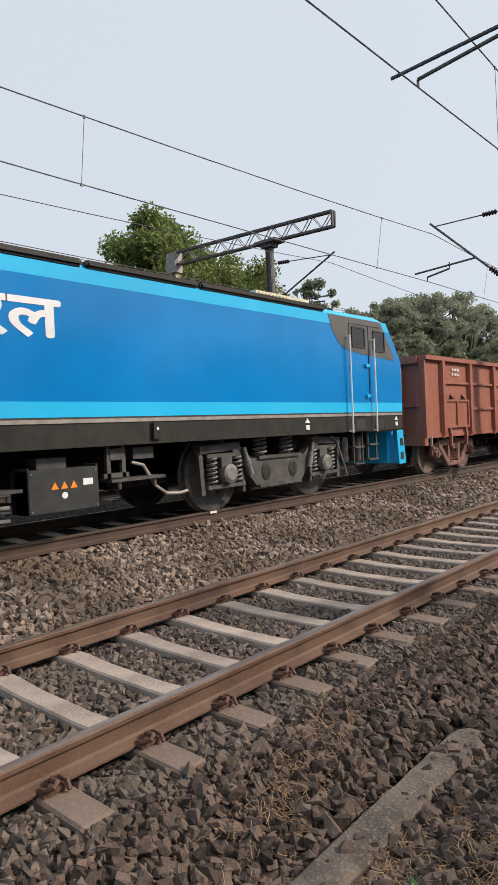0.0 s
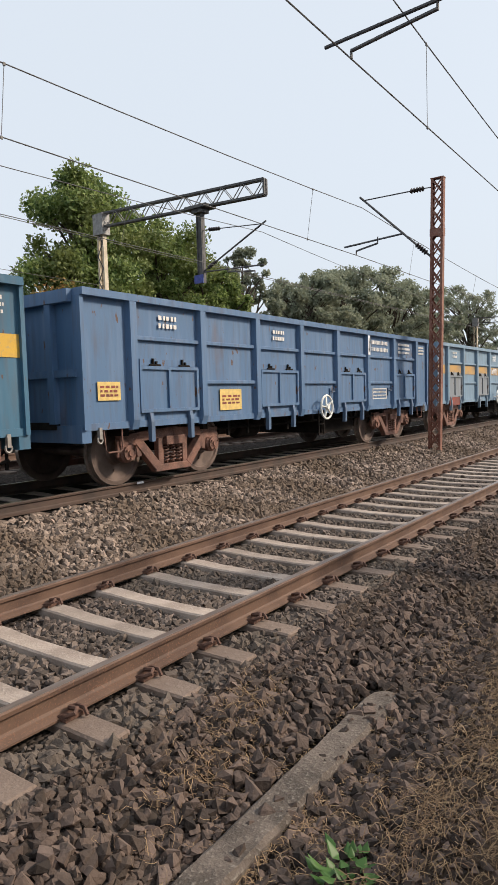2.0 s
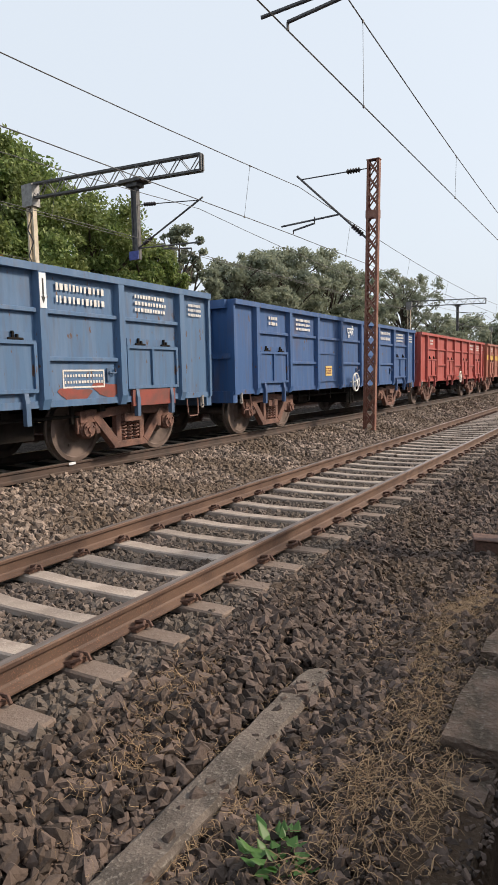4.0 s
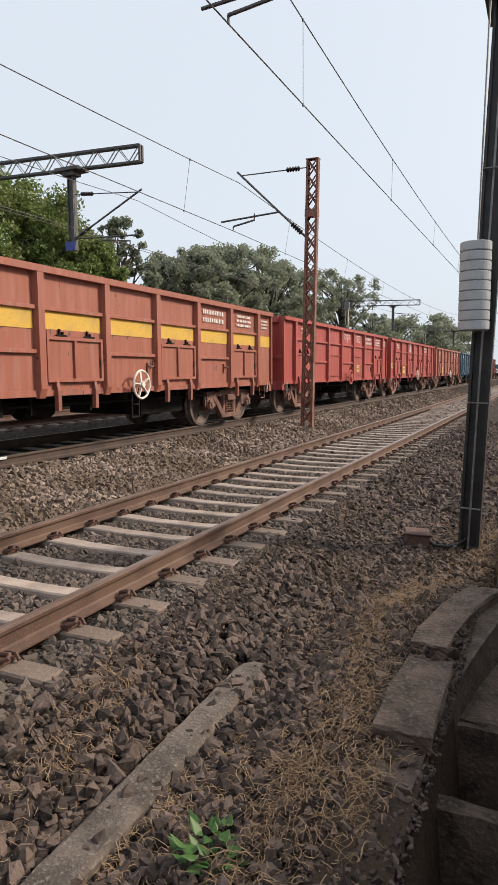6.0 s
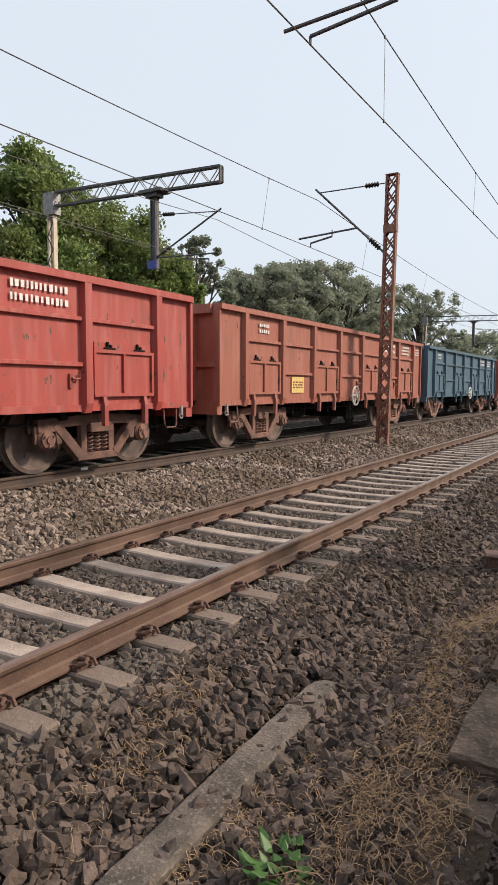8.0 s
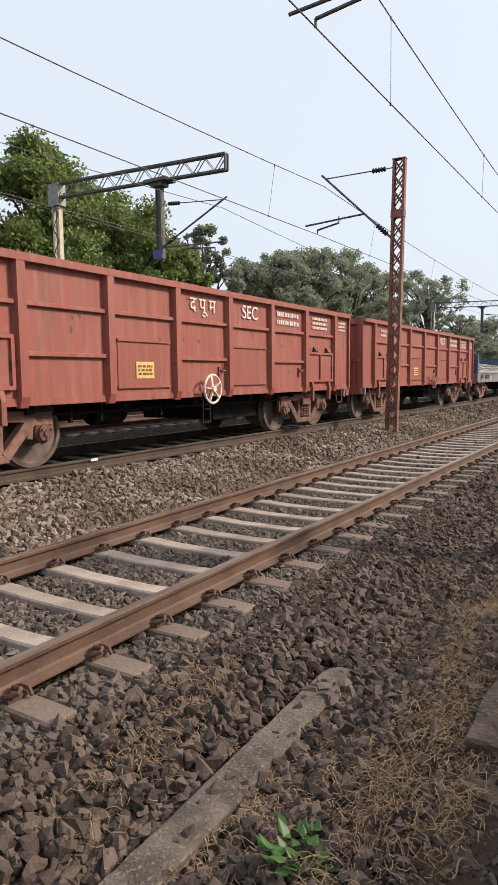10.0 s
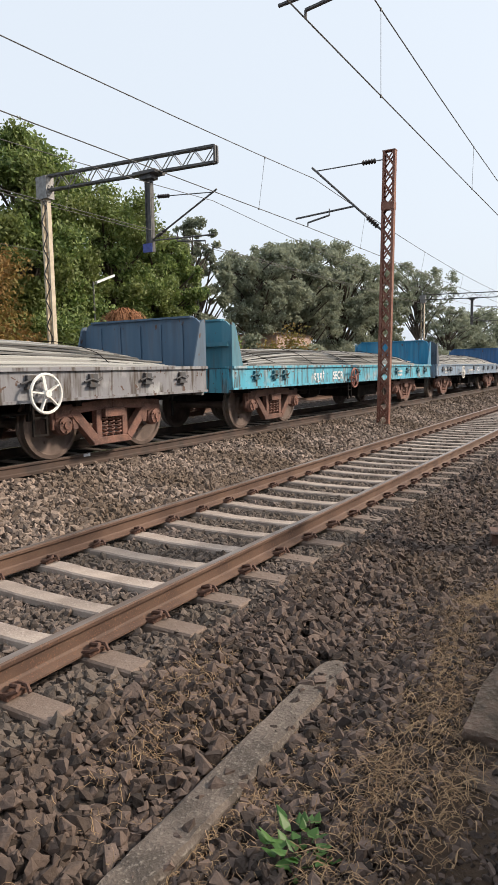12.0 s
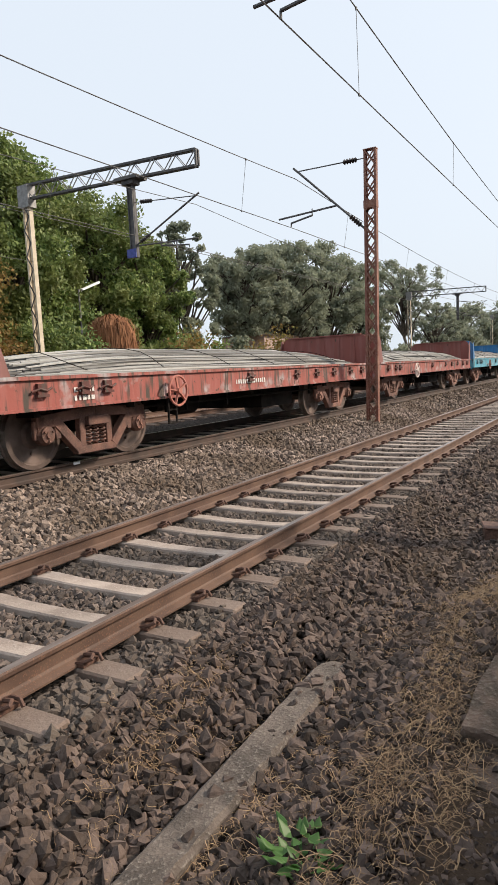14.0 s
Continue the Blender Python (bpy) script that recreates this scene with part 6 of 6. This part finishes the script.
tree("tall leafy green tree with a dense dark crown", 19.3, 22.0, 13.3, 3.6, 1, leaves=60000, size=0.23, low=0.12, sparse=1.25, clumps=150, top=0.85)
tree("broad green tree with a rounded crown", 24.6, 22.5, 12.2, 3.8, 2, leaves=50000, size=0.23, low=0.1, sparse=1.15, clumps=130)
tree("broad green tree with a rounded crown", 29.8, 23.0, 10.2, 3.4, 3, leaves=40000, size=0.23, low=0.34, sparse=0.9, clumps=130)
tree("airy grey-green tree seen against the sky", 34.6, 23.5, 12.0, 3.0, 4, M_leaf_hazed, 22000, 0.24, low=0.16, sparse=0.7, clumps=110)
tree("dense grey-green tree with a wide crown", 43.8, 24, 11.6, 4.3, 5, M_leaf_hazed, 34000, 0.27, low=0.38, sparse=0.8, clumps=150)
tree("dense grey-green tree with a wide crown", 51, 24, 13.4, 5.4, 6, M_leaf_hazed, 38000, 0.29, low=0.36, sparse=0.75, clumps=170)
tree("dense grey-green tree with a wide crown", 60, 24, 14.6, 5.6, 7, M_leaf_hazed, 36000, 0.30, low=0.12, sparse=0.72, clumps=170)
tree("dense grey-green tree with a wide crown", 69, 24, 13.4, 5.2, 15, M_leaf_hazed, 28000, 0.32, low=0.12, sparse=0.75, clumps=150)
tree("sparse feathery tree in haze", 83, 22.5, 15.6, 5.8, 8, M_leaf_hazed, 12000, 0.28, low=0.5, sparse=0.58, clumps=120)
tree("sparse feathery tree in haze", 96, 22, 11.0, 5.2, 9, M_leaf_hazed, 10000, 0.32, low=0.35, sparse=0.58, clumps=110)
tree("low grey-green tree in haze", 112, 21, 11, 6.0, 16, M_leaf_hazed, 9000, 0.5, low=0.2)
tree("low grey-green tree in haze", 128, 20, 13, 8.0, 10, M_leaf_hazed, 9000, 0.55, low=0.2)
tree("low grey-green tree in haze", 150, 18, 14, 8.5, 11, M_leaf_hazed, 9000, 0.6, low=0.2)
tree("low grey-green tree in haze", 185, 24, 14, 11, 12, M_leaf_hazed, 9000, 0.8, low=0.15)
tree("low leafy green tree in undergrowth", 12.5, 22.5, 6.6, 3.4, 13, leaves=14000, size=0.26, low=0.08)
tree("low leafy green tree in undergrowth", 4.5, 24, 7.2, 4.0, 14, leaves=14000, size=0.26, low=0.08)


for x_, y_, h_, k_ in ((14, -27, 9, 51), (26, -30, 10.5, 52), (38, -29, 9.5, 53), (52, -31, 11, 54), (68, -30, 10, 55), (88, -32, 11, 56)):
    tree("leafy green tree across the way from the tracks", x_, y_, h_, 6.5, k_, leaves=5000, size=0.6, low=0.1, clumps=40)


def bushes(name, label, x0, x1, y, h, n, seed, material, size=0.3, per=420):
    rng = np.random.default_rng(seed)
    x = rng.uniform(x0, x1, n)
    r = np.minimum(rng.uniform(0.5, 1.1, n) * h * 0.55, rng.uniform(0.9, 1.5, n))
    c = np.stack([x, y + rng.normal(0, 0.8, n), -0.4 + rng.uniform(0.2, 0.95, n) * h], -1)
    v, f = leaf_cloud(rng, c, r, n * per, size)
    return tagged(new(name, arrays_mesh(name, v, f, material)), label, "bushes", kind="stuff")


bushes("bushes", "dense green undergrowth below the trees", 2, 40, 19.5, 3.6, 46, 21, M_leaf, 0.26)
bushes("bushes", "dense grey-green undergrowth below the trees", 38, 120, 20.5, 4.2, 60, 22, M_leaf_hazed, 0.4)
bushes("dry_creepers", "dry orange-brown creepers hanging over bushes", 13.6, 17.0, 19.4, 6.6, 12, 23, M_leaf_dry, 0.2, 800)
bushes("bushes", "bright green bushes beside a pale column", 8.0, 13.4, 18.4, 5.9, 20, 26, M_leaf, 0.22, 900)
bushes("bushes", "bright green bushes beside a pale column", 16.8, 18.4, 18.4, 4.4, 5, 27, M_leaf, 0.2, 800)
bushes("dry_creepers", "dry orange-brown creepers hanging over bushes", 32, 44, 19.5, 3.6, 9, 25, M_leaf_dry, 0.24)
bushes("dry_creepers", "dry orange-brown creepers hanging over bushes", 31.6, 34.0, 16.6, 4.3, 4, 31, M_leaf_dry, 0.2)
bushes("dry_creepers", "dry orange-brown creepers hanging over bushes", 24.2, 25.6, 16.6, 3.9, 3, 32, M_leaf_dry, 0.2)


def weeping_bush(x, y, radius, top):
    """A dry dome of fine twigs that arch over and hang down."""
    rng = np.random.default_rng(29)
    b = thing("weeping_bush", "dry orange-brown weeping bush with hanging twigs", "bush", at=(x, y, -0.4))
    vs, fs = [], []
    for _ in range(1500):
        a, out = rng.uniform(0, 6.283), radius * math.sqrt(rng.uniform(0.03, 1.0))
        peak, fall = (top + 0.4) * rng.uniform(0.86, 1.0) - 0.25 * (out / radius) ** 2, rng.uniform(0.7, 2.2)
        d, k = np.array([math.cos(a), math.sin(a), 0]), len(vs)
        side = np.array([-d[1], d[0], 0]) * 0.014
        for i in range(6):
            u = i / 5
            p = d * out * (1 - (1 - u) ** 2) + np.array([rng.normal(0, 0.03), rng.normal(0, 0.03), peak - 0.35 + 0.35 * math.sin(min(1.0, u * 2.2) * 1.57) - fall * max(0.0, u - 0.35) ** 2 * 2.2])
            vs += [p - side, p + side]
        fs += [(k + 2 * i, k + 2 * i + 1, k + 2 * i + 3, k + 2 * i + 2) for i in range(5)]
    part("twigs", arrays_mesh("twigs", np.array(vs), np.array(fs), M_twig), None, b)
    bm = bmesh.new()
    for k in range(5):
        beam(bm, (0.12 * math.cos(k * 1.3), 0.12 * math.sin(k * 1.3), 0), (0.3 * math.cos(k * 1.3), 0.3 * math.sin(k * 1.3), top), 0.07, seg=6)
    part("stem", bm, M_bark, b)


weeping_bush(19.75, 16.8, 1.25, 4.4)


def house(x, y, w, d, h, material, roof, rise, label):
    hs = thing("house", label, "house", at=(x, y, -0.4))
    bm = bmesh.new()
    box(bm, -w / 2, w / 2, 0, d, 0, h)
    part("wall", bm, material, hs)
    bm = bmesh.new()
    for a, b in (((-w / 2 - 0.3, -0.3), (w / 2 + 0.3, -0.3)),):
        vs = [bm.verts.new(p) for p in ((-w / 2 - 0.3, -0.3, h), (w / 2 + 0.3, -0.3, h), (w / 2 + 0.3, d + 0.3, h), (-w / 2 - 0.3, d + 0.3, h), (-w / 2 * 0.7, d / 2, h + rise), (w / 2 * 0.7, d / 2, h + rise))]
        for q in ((0, 1, 5, 4), (1, 2, 5), (2, 3, 4, 5), (3, 0, 4), (3, 2, 1, 0)):
            bm.faces.new([vs[i] for i in q])
    part("roof", bm, roof, hs)
    for dx in (-w / 4, w / 4):
        bm = bmesh.new()
        box(bm, dx - 0.4, dx + 0.4, -0.04, 0.02, h * 0.45, h * 0.45 + 1.1)
        win = part("window", bm, M_glass, hs)
        bm = bmesh.new()
        for z in (h * 0.45, h * 0.45 + 1.1):
            beam(bm, (dx - 0.45, -0.05, z), (dx + 0.45, -0.05, z), 0.08)
        for x2 in (-0.45, 0.0, 0.45):
            beam(bm, (dx + x2, -0.05, h * 0.45), (dx + x2, -0.05, h * 0.45 + 1.1), 0.06)
        part("window_frame", bm, M_lamp, win)


house(46.8, 22.2, 6.4, 4, 4.8, M_house, M_conc, 0.3, "pink plastered house with a low grey roof among trees")
house(33.9, 25.2, 3.6, 4, 5.6, M_houseyellow, M_roof, 0.9, "yellow plastered house among trees")


def lamp_post(x, y):
    lp = thing("lamp_post", "white post with a sloping tube lamp", "street lamp", at=(x, y, -0.4))
    bm = bmesh.new()
    beam(bm, (0, 0, 0), (0, 0, 6.3), 0.10, seg=8)
    beam(bm, (0, 0, 6.1), (0.35, 0, 6.3), 0.05, seg=6)
    part("post", bm, M_galv, lp)
    bm = bmesh.new()
    beam(bm, (0.2, 0, 6.28), (1.45, 0, 6.75), 0.14, 0.10)
    part("lamp_head", bm, M_lamp, lp)


lamp_post(21.2, 20.0)

# ---- small things by the near track ----
bm_ = bmesh.new()
box(bm_, -0.07, 0.07, -0.004, 0.0, -0.045, -0.005)
tagged(part("paint_mark", bm_, M_lamp, at=(5.0, TRAIN_Y - 0.8715 - 0.036, TRAIN_Z)), "white paint mark on the side of the rail head", "paint mark")

def small_box(x, y, z):
    bm = bmesh.new()
    box(bm, -0.17, 0.17, -0.12, 0.12, -0.1, 0.03)
    box(bm, -0.19, 0.19, -0.14, 0.14, 0.03, 0.05)
    bmesh.ops.bevel(bm, geom=bm.edges[:], offset=0.01, segments=1, affect="EDGES")
    o = tagged(part("junction_box", bm, M_clip), "small rusty brown junction box lying on ballast", "junction box")
    o.location = (x, y, z)
    o.rotation_euler = (0.05, 0.04, 0.25)


small_box(5.05, -1.62, -0.28)
bm_ = bmesh.new()
line_ = [(5.0, -1.72, -0.30), (4.95, -1.82, -0.345), (5.0, -1.95, -0.36), (5.1, -2.05, -0.35), (5.18, -2.13, -0.30)]
tube(bm_, line_, 0.0175, 8)
tagged(part("cable", bm_, M_pole), "black cable lying from a junction box to a mast", "cable")


def grass(name, label, spots, per, length, seed, material):
    """Dry stalks: curled ribbons of five pieces."""
    rng = np.random.default_rng(seed)
    vs, fs = [], []
    for cx, cy, rx, ry in spots:
        n = int(per * rx * ry * 4)
        for _ in range(n):
            x, y = cx + rng.normal(0, rx * 0.6), cy + rng.normal(0, ry * 0.6)
            a, L = rng.uniform(0, 6.283), length * rng.uniform(0.4, 1.2)
            d = np.array([math.cos(a), math.sin(a), 0])
            s = np.array([-d[1], d[0], 0]) * 0.0017
            p = np.array([x, y, float(ground_z(x, y)) + 0.03])
            rise, b0, bend, curl = rng.uniform(0.1, 0.9), len(vs), a, rng.normal(0, 0.7)
            for i in range(6):
                vs += [p - s, p + s]
                bend += curl + rng.normal(0, 0.3)
                p = p + L / 5 * np.array([math.cos(bend) * 0.8, math.sin(bend) * 0.8, rise * (0.8 - 0.42 * i)])
                p[2] = max(p[2], float(ground_z(p[0], p[1])) + 0.03 + 0.02 * (i % 2))
            for i in range(5):
                k = b0 + 2 * i
                fs.append((k, k + 1, k + 3, k + 2))
    ob = new(name, arrays_mesh(name, np.array(vs), np.array(fs), material))
    return tagged(ob, label, "grass", kind="stuff")


grass("dry_grass", "dry straw-coloured grass matted over the stones", [(0.75, -0.72, 0.35, 0.16), (0.3, -0.85, 0.5, 0.14), (1.15, -1.45, 0.35, 0.16), (0.4, -1.5, 0.6, 0.2), (2.0, -1.85, 0.8, 0.2), (3.2, -2.0, 1.0, 0.25), (0.3, -1.95, 0.6, 0.15), (-0.2, -1.3, 0.4, 0.1), (5.2, -2.4, 1.2, 0.3), (1.2, -2.0, 0.5, 0.15), (1.0, -1.27, 0.30, 0.08), (0.2, -1.3, 0.25, 0.07), (2.9, -1.75, 0.5, 0.2), (0.9, -2.2, 0.5, 0.12), (-0.6, -1.4, 0.4, 0.12), (0.2, -2.25, 0.5, 0.12), (-0.5, -2.0, 0.4, 0.15)], 1200, 0.17, 31, M_straw)
grass("dry_grass", "thin dry stalks scattered over the ballast shoulder", [(1.2, -1.4, 1.6, 0.5), (4.5, -1.6, 2.0, 0.4)], 230, 0.2, 33, M_straw)


def green_plant(x, y):
    rng = np.random.default_rng(6)
    bm = bmesh.new()
    for i in range(60):
        a, r, z = rng.uniform(0, 6.28), rng.uniform(0.0, 0.13), rng.uniform(0.05, 0.18)
        c = Vector((r * math.cos(a), r * math.sin(a), z))
        d = Vector((math.cos(a), math.sin(a), rng.uniform(-0.3, 0.9))).normalized()
        s = d.cross(Vector((0, 0, 1))).normalized()
        L, w = rng.uniform(0.045, 0.10), rng.uniform(0.016, 0.03)
        v = [bm.verts.new(c + d * L * t + s * w * k + Vector((0, 0, 0.012 * (1 - abs(k))))) for t, k in ((0, 0), (0.3, 0.8), (0.6, 0.9), (1, 0), (0.6, -0.9), (0.3, -0.8))]
        bm.faces.new(v)
    pl = thing("plant", "small bright green leafy weed among stones", "plant", at=(x, y, -0.42))
    part("leaves", bm, M_fresh, pl)
    bm = bmesh.new()
    for i in range(4):
        beam(bm, (0, 0, 0), (rng.normal(0, 0.05), rng.normal(0, 0.05), 0.16), 0.008, seg=5)
    part("stem", bm, M_fresh, pl)


green_plant(-0.12, -1.79)

bm_ = bmesh.new()
rng_ = np.random.default_rng(77)
grid_ = [[bm_.verts.new((0.018 * i, 0.016 * j, 0.012 * rng_.uniform(-1, 1))) for j in range(4)] for i in range(5)]
for i_ in range(4):
    for j_ in range(3):
        bm_.faces.new((grid_[i_][j_], grid_[i_ + 1][j_], grid_[i_ + 1][j_ + 1], grid_[i_][j_ + 1]))
tagged(part("wrapper", bm_, M_redwrap, at=(-0.29, -1.66, -0.385)), "crumpled red wrapper lying between dark stones", "litter")

# ---- movement of the train ----
OFFSETS = [(0, 4.10), (0.5, -4.83), (1, -13.80), (1.5, -22.55), (2, -31.27), (2.5, -40.20), (3, -49.15), (3.5, -58.06), (4, -66.95), (6.5, -110.75), (7, -119.25), (7.5, -127.95), (10, -171.25), (10.5, -180.0), (11, -188.70), (11.5, -197.25), (12, -205.75), (12.5, -214.45), (13, -222.95), (13.5, -231.75), (14, -240.26)]


def offset_at(t):
    return float(np.interp(t, [o[0] for o in OFFSETS], [o[1] for o in OFFSETS]))


def motions():
    """The train runs towards -x; its wheels turn while they are near."""
    for ob, place in TRAIN:
        walk(ob, [(t, pose(off + place, TRAIN_Y, TRAIN_Z)) for t, off in OFFSETS])
        for bogie in ob.children:
            for ws in bogie.children:
                if not ws.name.startswith("wheelset"):
                    continue
                x, z, r = ws.location.x, ws.location.z, 0.5 * ws.scale.x
                rows, last = [], None
                for f in range(0, 14 * FPS + 1):
                    t = f / FPS
                    world_x = offset_at(t) + place
                    seen = -14 < world_x < 75
                    if seen or f in (0, 14 * FPS) or last:
                        s = max(-14.0, min(75.0, world_x))
                        rows.append((t, pose(x, 0, z, 0, -math.degrees((75.0 - s) / r), 0)))
                    last = seen
                walk(ws, rows)


motions()
